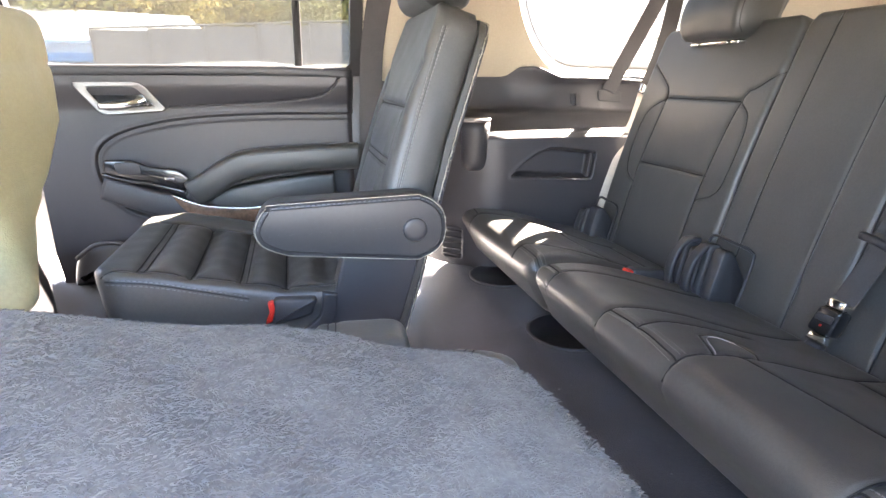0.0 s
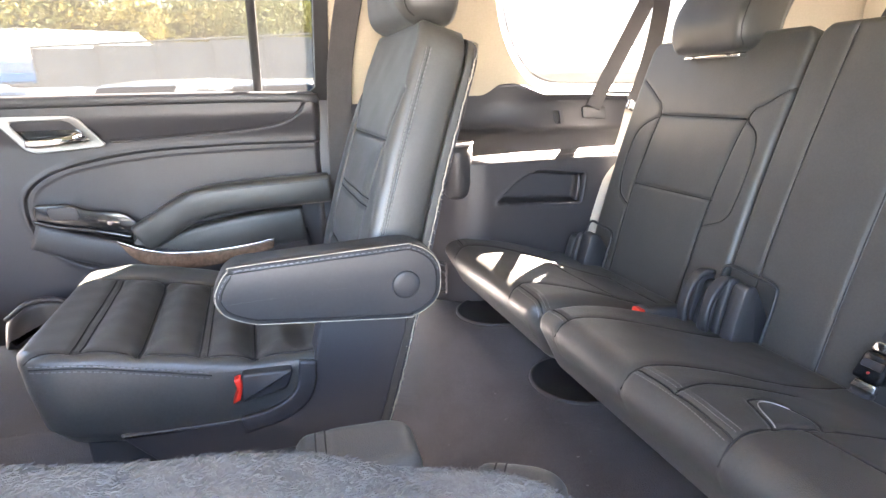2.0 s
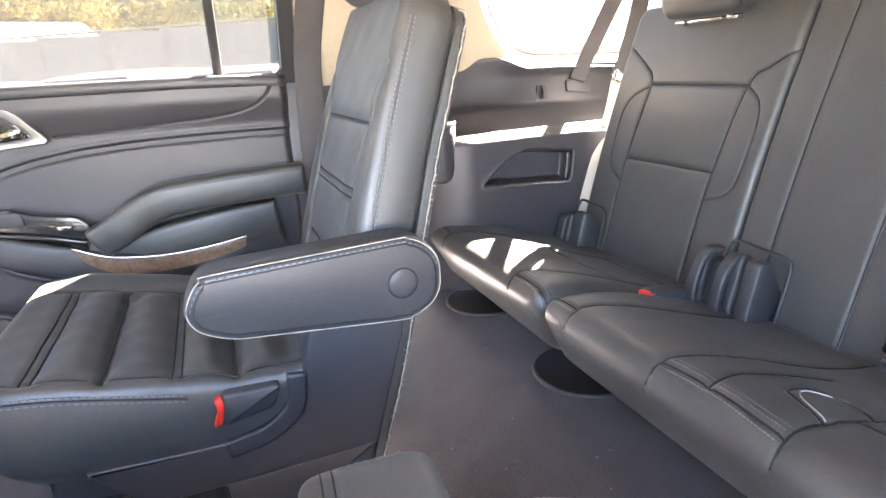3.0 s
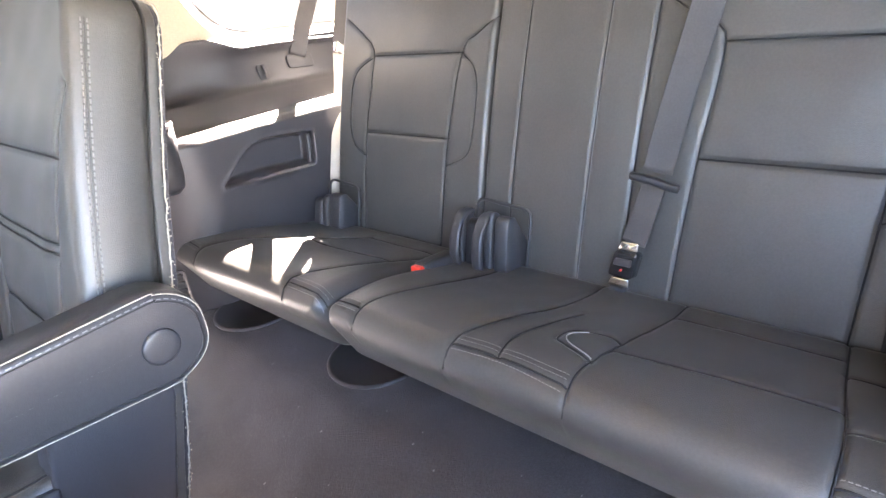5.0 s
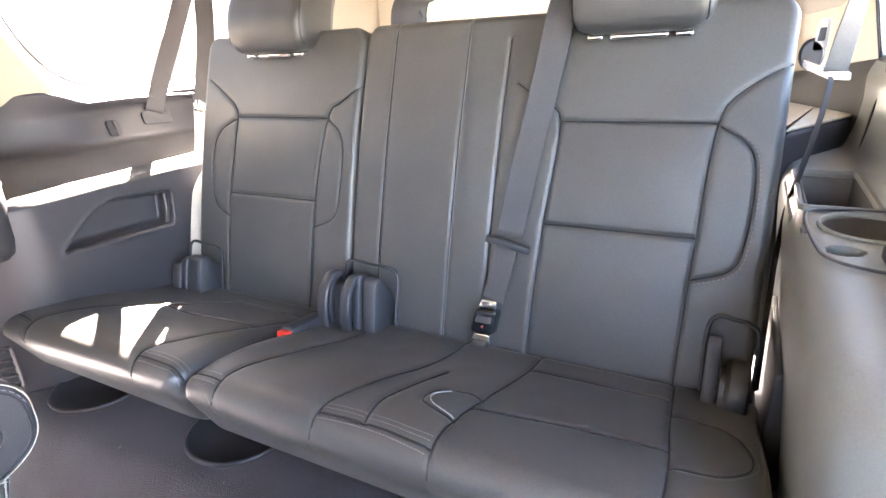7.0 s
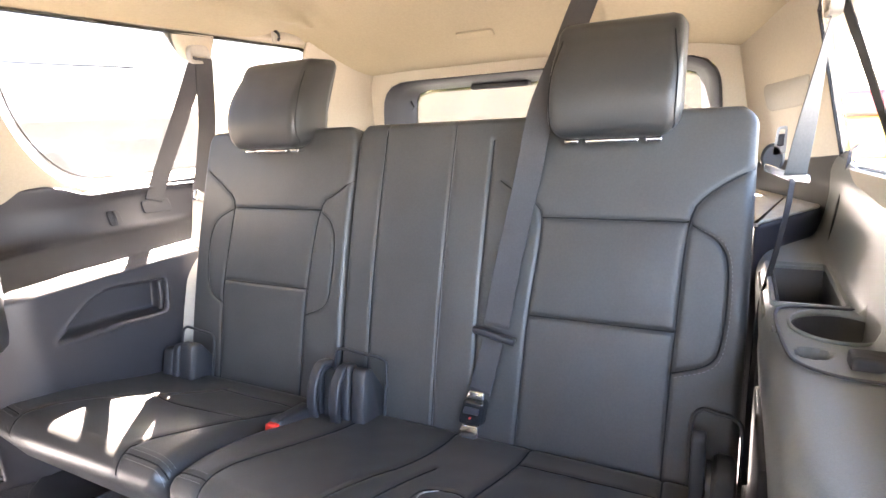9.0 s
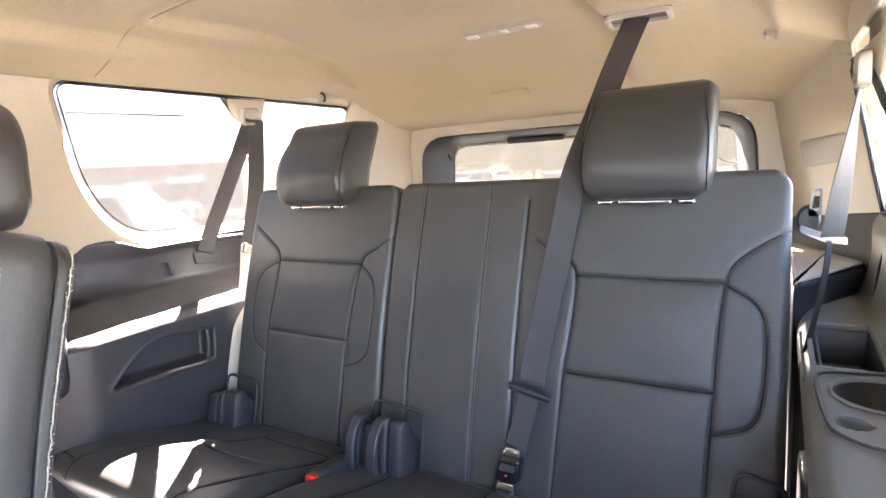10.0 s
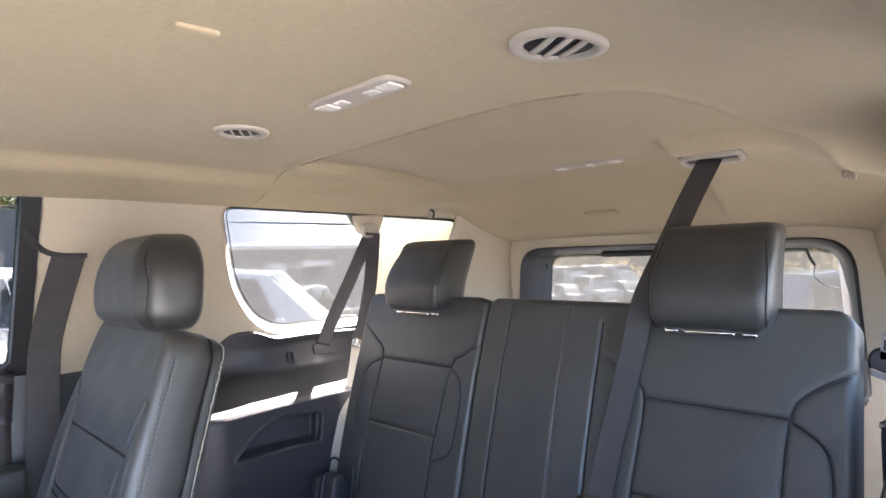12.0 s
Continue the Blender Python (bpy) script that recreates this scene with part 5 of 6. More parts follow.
belt_s = thing("seat_belt", "grey belt with stowed chrome buckle beside the seat", "seat belt", group="third row belts")
belt_ring(belt_s, (1.02, -0.668, 0.800), -1)
# sunlight on this web is in its colour; the other strap stays dark
part("webbing", mesh_of("webbing", *strap([(1.02, -0.660, 0.79), (1.055, -0.655, 0.71), (1.095, -0.650, 0.63), (1.125, -0.645, 0.560)], 0.030, (0.1, 1, 0.1), face2=(1, 0.15, 0.3)), WEB_SUN_TONE, True), belt_s, "belt web coloured pale to stand for sunlight")
part("webbing", mesh_of("webbing", *strap([(1.015, -0.672, 0.79), (0.98, -0.70, 0.70), (0.95, -0.73, 0.60), (0.94, -0.765, 0.48)], 0.045, (0.15, 1, 0.2)), WEBBING, True), belt_s)
part("tongue", mesh_of("tongue", *slab(round_poly([(-0.667, 0.546), (-0.640, 0.549), (-0.602, 0.566), (-0.603, 0.578), (-0.640, 0.563), (-0.665, 0.559)], 0.004, 4), 0.004, 0.0015, lambda u, v, h: (1.128 + h, u, v)), CHROME, True, True, 40), belt_s)
bks = part("buckle", mesh_of("buckle", *lathe([(0.004, 0.0), (0.016, 0.0), (0.020, 0.004), (0.020, 0.014), (0.016, 0.018), (0.002, 0.018)], lambda a, b, h: (1.150 + h, -0.615 + 0.85 * a, 0.583 + 1.15 * b), 28), PLASTIC_DK, True, True, 40), belt_s)
part("buckle_frame", mesh_of("buckle_frame", *ring_slab(round_poly([(-0.632, 0.590), (-0.614, 0.588), (-0.618, 0.632), (-0.632, 0.634)], 0.004, 4), round_poly([(-0.6285, 0.602), (-0.6185, 0.601), (-0.6215, 0.628), (-0.6285, 0.629)], 0.002, 3), 0.004, lambda u, v, h: (1.150 + h, u, v)), SILVER, True, True, 40), bks)
part("buckle_slot", mesh_of("buckle_slot", *slab(round_poly([(-0.631, 0.592), (-0.615, 0.590), (-0.619, 0.620), (-0.631, 0.621)], 0.003, 3), 0.002, 0.0005, lambda u, v, h: (1.1545 + h, u, v)), PLASTIC_DK), bks)
part("strap_tail", mesh_of("strap_tail", *strap([(1.127, -0.642, 0.553), (1.128, -0.638, 0.50), (1.132, -0.628, 0.43), (1.10, -0.610, 0.34), (1.04, -0.604, 0.22), (1.0, -0.604, 0.08)], 0.013, (0.8, 1, 0.1)), WEBBING, True), belt_s)

# second-row belt on the pillar
belt_2 = thing("pillar_belt", "brown-grey belt hanging from a curved pillar slot", "seat belt")
wp = lambda u, v, h: (u, y_upper(v) - h, v)
SLOT = [(0.262, 0.865), (0.275, 0.845), (0.295, 0.824), (0.325, 0.814), (0.375, 0.812)]
part("slot_lip", mesh_of("slot_lip", *tube([wp(u, v, 0.0) for u, v in SLOT], 0.0045, 8, 40, flat=(0.006, 0.004), up=(0, 1, 0)), PLASTIC_DK), belt_2)
part("webbing", mesh_of("webbing", *strap([wp(0.340, 0.812, 0.004), wp(0.330, 0.76, 0.008), wp(0.320, 0.70, 0.010), wp(0.310, 0.60, 0.012), (0.300, 0.78, 0.45), (0.29, 0.775, 0.2)], 0.062, (0.1, 1, 0.45)), WEBBING, True), belt_2)


# ---- hinge covers of the third row ----
def bracket(parent, y, w, x0, z0, hgt, dep, mat=PLASTIC_DK):
    prof = round_poly([(x0 + dep, z0), (x0, z0), (x0 - 0.004, z0 + hgt * 0.45), (x0 + 0.018, z0 + hgt), (x0 + 0.040, z0 + hgt), (x0 + dep + 0.02, z0 + hgt * 0.6)], [0.005, 0.01, 0.03, 0.018, 0.018, 0.01], 6)
    return part("hinge_bracket", mesh_of("hinge_bracket", *slab(prof, w, 0.004, lambda u, v, h: (u, y + h, v)), mat, True, True, 50), parent)


for own, nm, ys in ((seat_r, "centre", ((0.142, 0.017, 0.0), (0.116, 0.020, -0.014), (0.096, 0.014, -0.008), (0.074, 0.017, 0.004), (0.038, 0.030, 0.0))), (seat_l, "outer", ((0.606, 0.030, -0.020), (0.582, 0.018, -0.008), (0.532, 0.040, 0.0))), (seat_r, "inner", ((-0.548, 0.020, 0.0), (-0.590, 0.012, -0.050)))):
    for y, w, dz in ys:
        bracket(own, y, w, 0.868 if nm == "centre" else 0.874 if nm == "outer" else 0.888, 0.045, (0.174 if nm == "centre" else 0.164) + dz - (0.012 if nm == "outer" else 0), 0.06)
    y0, y1 = ys[-1][0] - 0.005, ys[0][0] + ys[0][1] + 0.003
    zt2 = {"centre": 0.208, "outer": 0.196, "inner": 0.212}[nm]
    loop = [off_back(y0, 0.10, 0.002), off_back(y0, zt2 - 0.02, 0.002), off_back(y0 + 0.012, zt2, 0.002), off_back((y0 + y1) / 2, zt2 + 0.004, 0.002), off_back(y1 - 0.012, zt2 + 0.006, 0.002), off_back(y1, zt2 - 0.02, 0.002), off_back(y1, 0.10, 0.002)]
    part("hinge_piping", mesh_of("hinge_piping", *tube(loop, 0.0034, 8, 60), PLASTIC_DK), own)
part("hinge_drum", mesh_of("hinge_drum", *lathe([(0.010, -0.004), (0.034, -0.004), (0.042, 0.0), (0.044, 0.006), (0.044, 0.022), (0.040, 0.027), (0.034, 0.029), (0.034, 0.036), (0.010, 0.036)], lambda a, b, h: (0.918 + a, -0.586 + h, 0.118 + 1.25 * b), 36), PLASTIC_DK, True, True, 40), seat_r)
for y in (0.136, 0.082):
    part("release_arm", mesh_of("release_arm", *tube([(0.850, y + 0.008, 0.105), (0.848, y + 0.008, 0.150), (0.860, y + 0.008, 0.192), (0.884, y + 0.008, 0.216), (0.910, y + 0.008, 0.214)], 0.006, 10, 26, flat=(0.0055, 0.011), up=(0, 1, 0)), PLASTIC_DK), seat_r)
# dark box added to hide the sunlit floor in the side gap
part("gap_filler", mesh_of("gap_filler", *box((0.86, -0.642, 0.006), (1.12, -0.612, 0.20), 0.008), PLASTIC_DK, True, True, 50), seat_r)
lb = thing("belt_buckle", "red-topped belt buckle between the cushions", "buckle")
part("housing", mesh_of("housing", *box((0.765, 0.150, 0.120), (0.86, 0.182, 0.150), 0.008, (0, 8, 0)), PLASTIC_DK, True, True, 40), lb)
part("button", mesh_of("button", *box((0.755, 0.153, 0.136), (0.775, 0.179, 0.152), 0.004, (0, 8, 0)), RED, True, True, 40), lb)

# chair buckle, lever pocket
cb = thing("belt_buckle", "seat belt buckle with red release on the chair side", "buckle")
part("housing", mesh_of("housing", *slab(round_poly([(0.030, 0.115), (0.100, 0.128), (0.112, 0.160), (0.035, 0.165)], 0.008, 5), 0.022, 0.006, lambda u, v, h: (u, 0.160 - h, v)), PLASTIC_DK, True, True, 40), cb)
part("button", mesh_of("button", *slab(round_poly([(0.018, 0.118), (0.030, 0.122), (0.037, 0.148), (0.034, 0.160), (0.024, 0.157), (0.027, 0.140)], 0.003, 3), 0.016, 0.003, lambda u, v, h: (u, 0.154 - h, v)), RED, True, True, 40), cb)
part("sleeve", mesh_of("sleeve", *tube([(0.135, 0.150, 0.165), (0.125, 0.148, 0.115), (0.085, 0.148, 0.085), (0.03, 0.148, 0.075)], 0.008, 8, 30, flat=(0.014, 0.005), up=(0, 1, 0)), PLASTIC), cb)

# ---- floor ----
for x, y, r in ((0.655, 0.200, 0.096), (0.640, 0.590, 0.098)):
    disc = thing("floor_anchor_cover", "round black anchor cover on the carpet", "cover", group="floor covers")
    part("plate", mesh_of("plate", *lathe([(r, 0.001), (r, 0.004), (r - 0.003, 0.006), (r - 0.008, 0.006), (r - 0.010, 0.004), (0.002, 0.004)], lambda a, b, h: (x + a, y + b, h), 48), PLASTIC_DK), disc)
mat_ = thing("floor_mat", "charcoal carpet mat with rounded edge under the chair", "mat")
MP = round_poly([(-0.52, -0.12), (-0.19, -0.12), (-0.11, 0.10), (-0.13, 0.30), (-0.29, 0.34), (-0.52, 0.36)], [0.03, 0.08, 0.08, 0.08, 0.05, 0.03], 7)
part("mat", mesh_of("mat", *slab(MP, 0.016, 0.007, lambda u, v, h: (u, v, 0.003 + h), 3), CARPET, True, True, 60), mat_)
rng = np.random.default_rng(9)
bits = []
for _ in range(45):
    x, y, q = rng.uniform(0.30, 0.62), rng.uniform(-0.55, 0.45), rng.uniform(0.0008, 0.0020)
    z = float(floor_z(x)) + 0.002
    bits.append(box((x, y, z), (x + q * rng.uniform(0.5, 2.5), y + q, z + q * 0.7), 0.0004))
tagged(new("lint", mesh_of("lint", *join(bits), THREAD, False)), "scattered pale lint specks on the carpet", "lint", kind="stuff")

# ---- ceiling fittings ----
def roof_frame(x, y):
    return lambda u, v, h: (x + u, y + v, roof_z(x + u, y + v) - h)


for x, y, r in ((0.462, 0.150, 0.044), (0.512, -0.420, 0.050)):
    v = thing("ceiling_vent", "round pale air vent with dark louvres in the headliner", "vent", group="roof vents")
    f = roof_frame(x, y)
    part("frame", mesh_of("frame", *lathe([(r, 0.0), (r, 0.003), (r - 0.003, 0.006), (r - 0.012, 0.006), (r - 0.015, 0.003), (r - 0.015, -0.0)], f, 44, False), LIGHTGREY), v)
    part("backing", mesh_of("backing", *lathe([(r - 0.013, 0.0012), (r - 0.013, 0.0018), (0.001, 0.002)], f, 44), RUBBER), v)
    for i in (-1, 0, 1):
        q = i * (r - 0.018) / 1.9
        l = math.sqrt(max(0, (r - 0.016) ** 2 - q * q))
        dx, dyv = math.cos(0.95), math.sin(0.95)
        a, b = (q * -dyv + l * dx, q * dx + l * dyv), (q * -dyv - l * dx, q * dx - l * dyv)
        part("louvre", mesh_of("louvre", *tube([f(a[0], a[1], 0.003), f((a[0] + b[0]) / 2, (a[1] + b[1]) / 2, 0.0045), f(b[0], b[1], 0.003)], 0.003, 8, 14, flat=(0.0042 if r > 0.045 else 0.0016, 0.0014)), LIGHTGREY), v)
lamp = thing("dome_lamp", "long pale dome lamp with two clear lenses", "ceiling lamp")
f = roof_frame(0.474, -0.140)
body = round_poly([(-0.024, -0.088), (0.024, -0.088), (0.024, 0.088), (-0.024, 0.088)], 0.018, 7)
part("housing", mesh_of("housing", *slab(body, 0.006, 0.003, f, back=False), LIGHTGREY, True, True, 50), lamp)
for yy in (-0.064, 0.064):
    part("lens", mesh_of("lens", *slab(round_poly([(-0.013, yy - 0.016), (0.013, yy - 0.016), (0.013, yy + 0.016), (-0.013, yy + 0.016)], 0.006, 5), 0.0078, 0.002, f, back=False), LAMPLENS, True, True, 50), lamp)
for yy in (-0.032, 0.032):
    part("switch", mesh_of("switch", *slab(round_poly([(-0.009, yy - 0.011), (0.009, yy - 0.011), (0.009, yy + 0.011), (-0.009, yy + 0.011)], 0.003, 4), 0.0070, 0.0010, f, back=False), LAMPLENS, True, True, 50), lamp)
lamp2 = thing("rear_dome_lamp", "slim pale rear roof lamp with three lenses", "ceiling lamp")
f2 = roof_frame(1.348, -0.004)
part("housing", mesh_of("housing", *slab(round_poly([(-0.020, -0.100), (0.020, -0.100), (0.020, 0.100), (-0.020, 0.100)], 0.012, 6), 0.006, 0.003, f2, back=False), LIGHTGREY, True, True, 50), lamp2)
for yy, w in ((-0.076, 0.014), (-0.008, 0.010), (0.076, 0.016)):
    part("lens", mesh_of("lens", *slab(round_poly([(-0.012, yy - w), (0.012, yy - w), (0.012, yy + w), (-0.012, yy + w)], 0.005, 5), 0.010, 0.003, f2, back=False), LAMPLENS, True, True, 50), lamp2)
cov = thing("roof_sensor_cover", "small flat beige cover in the headliner", "cover")
f3 = roof_frame(0.238, -0.190)
part("plate", mesh_of("plate", *slab(round_poly([(-0.022, -0.022), (0.018, -0.026), (0.022, 0.022), (-0.018, 0.026)], 0.006, 5), 0.004, 0.0015, f3, back=False), HEADLINER, True, True, 50), cov)
cap = thing("header_cap", "small beige trim cap on the rear header", "cover")
f4 = roof_frame(1.62, 0.10)
part("plate", mesh_of("plate", *slab(round_poly([(-0.012, -0.055), (0.012, -0.055), (0.012, 0.055), (-0.012, 0.055)], 0.005, 5), 0.005, 0.002, f4, back=False), HEADLINER, True, True, 50), cap)
for x, y in ((1.389, 0.612), (1.44, -0.552)):
    hk = thing("coat_hook", "small beige coat hook at the headliner edge", "hook", group="coat hooks")
    s = 1 if y > 0 else -1
    part("base", mesh_of("base", *slab(round_poly([(x - 0.008, 0.905), (x + 0.008, 0.905), (x + 0.008, 0.948), (x - 0.008, 0.948)], 0.006, 5), 0.006, 0.002, lambda u, v, h, y=y, s=s: (u, y + s * (0.012 - h), v)), LIGHTGREY, True, True, 50), hk)
    part("hook", mesh_of("hook", *tube([(x, y + s * 0.006, 0.938), (x, y - s * 0.006, 0.930), (x, y - s * 0.010, 0.918), (x, y - s * 0.004, 0.910)], 0.004, 8, 16), PLASTIC_DK if s > 0 else LIGHTGREY), hk)

bl = thing("brake_lamp_housing", "slim black brake lamp housing atop the tailgate glass", "lamp")
part("housing", mesh_of("housing", *box((1.860, 0.03, 0.748), (1.898, 0.23, 0.766), 0.006), PLASTIC_DK, True, True, 50), bl)

# ---- driver-side tray ----
ch = thing("cup_holder", "dark twin cup holder with pale rim in side tray", "cup holder")
tz = 0.398
part("rim", mesh_of("rim", *tube([(0.775, -0.745, tz - 0.006), (0.772, -0.68, tz - 0.006), (0.795, -0.638, tz - 0.006), (0.84, -0.626, tz - 0.006), (0.95, -0.622, tz - 0.006), (0.985, -0.640, tz - 0.006), (0.995, -0.70, tz - 0.006), (0.995, -0.745, tz - 0.006)], 0.002, 8, 70, flat=(0.0022, 0.0016)), PLASTIC_DK), ch)
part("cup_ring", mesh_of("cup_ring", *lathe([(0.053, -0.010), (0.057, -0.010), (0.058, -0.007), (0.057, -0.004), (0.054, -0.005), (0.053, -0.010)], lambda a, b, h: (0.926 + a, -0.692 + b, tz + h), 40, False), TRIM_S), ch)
part("cup_floor", mesh_of("cup_floor", *lathe([(0.052, -0.072), (0.052, -0.068), (0.002, -0.068)], lambda a, b, h: (0.926 + a, -0.692 + b, tz + h), 40), PLASTIC_DK), ch)
part("latch", mesh_of("latch", *box((0.800, -0.735, tz - 0.012), (0.832, -0.686, tz + 0.006), 0.005), PLASTIC, True, True, 40), ch)
bn = thing("tray_bin", "open storage bin with pale rim in side tray", "bin")
BO = round_poly([(0.995, -0.618), (1.226, -0.618), (1.226, -0.716), (0.995, -0.716)], 0.010, 5)
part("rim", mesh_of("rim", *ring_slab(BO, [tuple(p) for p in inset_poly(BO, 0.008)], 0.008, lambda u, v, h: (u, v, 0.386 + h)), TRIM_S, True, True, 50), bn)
part("cup_liner", mesh_of("cup_liner", *lathe([(0.0528, -0.066), (0.0528, -0.012), (0.0510, -0.012), (0.0510, -0.064), (0.002, -0.064)], lambda a, b, h: (0.926 + a, -0.692 + b, tz + h), 40), PLASTIC_DK), ch)
BI = round_poly([(1.0065, -0.6295), (1.2135, -0.6295), (1.2135, -0.7105), (1.0065, -0.7105)], 0.006, 5)
part("liner", mesh_of("liner", *ring_slab(BI, [tuple(p) for p in inset_poly(BI, 0.003)], 0.084, lambda u, v, h: (u, v, 0.300 + h), lip=0.001), PLASTIC_DK, True, True, 50), bn)
part("bin_floor", mesh_of("bin_floor", *slab(BI, 0.004, 0.001, lambda u, v, h: (u, v, 0.3015 + h)), PLASTIC_DK, True, True, 50), bn)
dark = thing("cargo_side_panel", "dark blue-grey cargo side panel behind the tray", "panel")
CP = round_poly([(1.268, -0.600), (1.520, -0.752), (1.70, -0.70), (1.70, -0.598)], [0.01, 0.03, 0.02, 0.02], 5)
part("panel", mesh_of("panel", *slab(CP, 0.440, 0.010, lambda u, v, h: (u, v, 0.003 + h)), PLASTIC, True, True, 50), dark)
part("cap", mesh_of("cap", *slab(inset_poly(CP, 0.004), 0.007, 0.003, lambda u, v, h: (u, v, 0.4432 + h)), TAN_BOARD, True, True, 50), dark, "tan cargo shelf lid")

# ---- folded chair: leather bolsters beside the carpet back ----
def bolster(name, c, size, turn, mat=LEATHER):
    sx, sy, sz_ = size
    th = np.linspace(0, 2 * math.pi, 28, endpoint=False)
    rows = []
    for u in np.linspace(-1, 1, 17):
        k = (1 - abs(u) ** 3.2) ** (1 / 3.2)
        rows.append([(sx * u, sy * k * math.copysign(abs(math.cos(t)) ** 0.75, math.cos(t)), sz_ * k * math.copysign(abs(math.sin(t)) ** 0.75, math.sin(t))) for t in th])
    V, F, n = [], [], 28
    M = np.array(Euler([radians(a) for a in turn]).to_matrix())
    for r in rows:
        V += [np.array(c) + M @ np.array(p) for p in r]
    for i in range(len(rows) - 1):
        for j in range(n):
            F.append((i * n + j, i * n + (j + 1) % n, (i + 1) * n + (j + 1) % n, (i + 1) * n + j))
    return mesh_of(name, V, F, mat)


def side_pad(c, half, length, turn, top, seed):
    """Upright leather bolster with a flat stitched top."""
    ca, sa = math.cos(radians(turn)), math.sin(radians(turn))
    pl = lambda a, b, n: (c[0] + b * ca - a * sa, c[1] + b * sa + a * ca, top - 0.20 + n)
    p = Pad(lambda b: -half, lambda b: half, length, 0.20, 0.024, pl, [([(-half + 0.01, 0.022), (half - 0.01, 0.022)], 0.002, 0.003), ([(-half + 0.01, 0.031), (half - 0.01, 0.031)], 0.002, 0.003)], (0.028, 0.035), [], 0.0008, seed, step=0.004)
    ob = part("bolster", p.mesh("bolster", LEATHER), folded, "black leather side bolster")
    part("seam_welt", p.cords("seam_welt", SEAM, 0.0009), ob)["kind"] = "stuff"
    part("stitching", p.stitches("stitching", [[(half - 0.014, 0.04), (half - 0.014, length - 0.03)]], THREAD, 0.004, 0.003, 0.0011), ob)["kind"] = "stuff"


side_pad((0.094, -0.215), 0.046, 0.118, -4, 0.257, 71)
side_pad((0.232, -0.292), 0.046, 0.088, -32, 0.249, 72)
part("seat_base", mesh_of("seat_base", *box((-0.40, -0.74, 0.01), (0.25, -0.24, 0.165), 0.03), LEATHER2, True, True, 50), folded)
# nap of the fleece: short leaning fibres all over its top
rng = np.random.default_rng(3)
m = 62000
pb_, pa = rng.uniform(-0.74, -0.195, m), rng.uniform(-0.30, 0.330, m)
lim = np.array([fleece.limits(u + 0.42) for u in pa])
keep = (pb_ > lim[:, 0] + 0.001) & (pb_ < lim[:, 1] - 0.0005)
pa, pb_, lim = pa[keep], pb_[keep], lim[keep]
rim_d = np.minimum(lim[:, 1] - pb_, 0.332 - pa).clip(0)
hh = fleece.height(pb_, pa + 0.42, rim_d) - 0.0006
flow = 2.2 * waves(pa, pb_, 77, 0.07) + 2.0 * waves(pa, pb_, 78, 0.025)
tall = 0.5 + 0.5 * np.clip(waves(pa, pb_, 79, 0.02) * 2, -0.6, 1)
FV, FF = [], []
for k in range(len(pa)):
    a0 = np.array(fold_place(pa[k], pb_[k], hh[k]))
    ang, w, l = flow[k] + rng.normal(0, 0.45), rng.uniform(0.0002, 0.00042), rng.uniform(0.003, 0.0075)
    o = np.array((math.cos(ang + 1.57), math.sin(ang + 1.57), 0)) * w
    tip = a0 + (math.cos(ang) * l, math.sin(ang) * l, rng.uniform(0.0002, 0.0022) * tall[k])
    i0 = len(FV)
    FV += [a0 + o, a0 - o, (a0 + tip) / 2 + (0, 0, 0.0009), tip]
    FF += [(i0, i0 + 1, i0 + 2), (i0 + 1, i0 + 3, i0 + 2), (i0 + 3, i0, i0 + 2)]
tf = part("nap", mesh_of("nap", FV, FF, FUZZ, False, False), folded)
tf["kind"] = "stuff"

# ---- front passenger seat, seen from behind ----
front = thing("front_seat", "cream leather front passenger seat seen from behind", "seat")


def front_place(y, s, n):
    return (-0.395 - s * 0.16 + n * 0.98, y - 0.16, 0.18 + s * 0.985 + n * 0.16)


F_EDGE = ([0.0, 0.13, 0.18, 0.245, 0.275, 0.355, 0.45, 0.50], [0.27, 0.37, 0.46, 0.56, 0.605, 0.65, 0.68, 0.68])
pf = Pad(lambda b: 0.22 + 0.02 * abs(b - 0.3), lambda b: float(np.interp(b, *F_EDGE)), 0.485, 0.10, 0.045, front_place, [([(0.25, 0.375), (0.5, 0.38), (0.74, 0.378)], 0.004, 0.006), ([(0.25, 0.17), (0.35, 0.172), (0.50, 0.168)], 0.004, 0.006)], (0.03, 0.06), [], 0.002, 51, step=0.008)
part("backrest", pf.mesh("backrest", TAN), front)
part("headrest", bolster("headrest", (-0.45, 0.36, 0.775), (0.055, 0.15, 0.085), (0, 0, 0), TAN), front)
part("seat_base", mesh_of("seat_base", *box((-0.95, 0.10, 0.02), (-0.44, 0.50, 0.22), 0.04), PLASTIC_DK, True, True, 50), front)

loopA = [tuple(p) for p in inset_poly(ARM, 0.011)][::2]
part("seam_welt", mesh_of("seam_welt", *tube([(p[0], 0.1022, p[1]) for p in loopA], 0.0012, 6, 90, closed=True), SEAM), arm)
part("edge_welt", mesh_of("edge_welt", *tube([(p[0], 0.1065, p[1]) for p in [tuple(q) for q in inset_poly(ARM, 0.003)][::2]], 0.0008, 6, 90, closed=True), PIPING), arm)

ST = [(p[0], 0.1016, p[1]) for p in [tuple(q) for q in inset_poly(ARM, 0.0075)] if p[1] > 0.30]
part("stitching", mesh_of("stitching", *dashes(ST, 0.0050, 0.0035, 0.0006), THREAD, False), arm)["kind"] = "stuff"
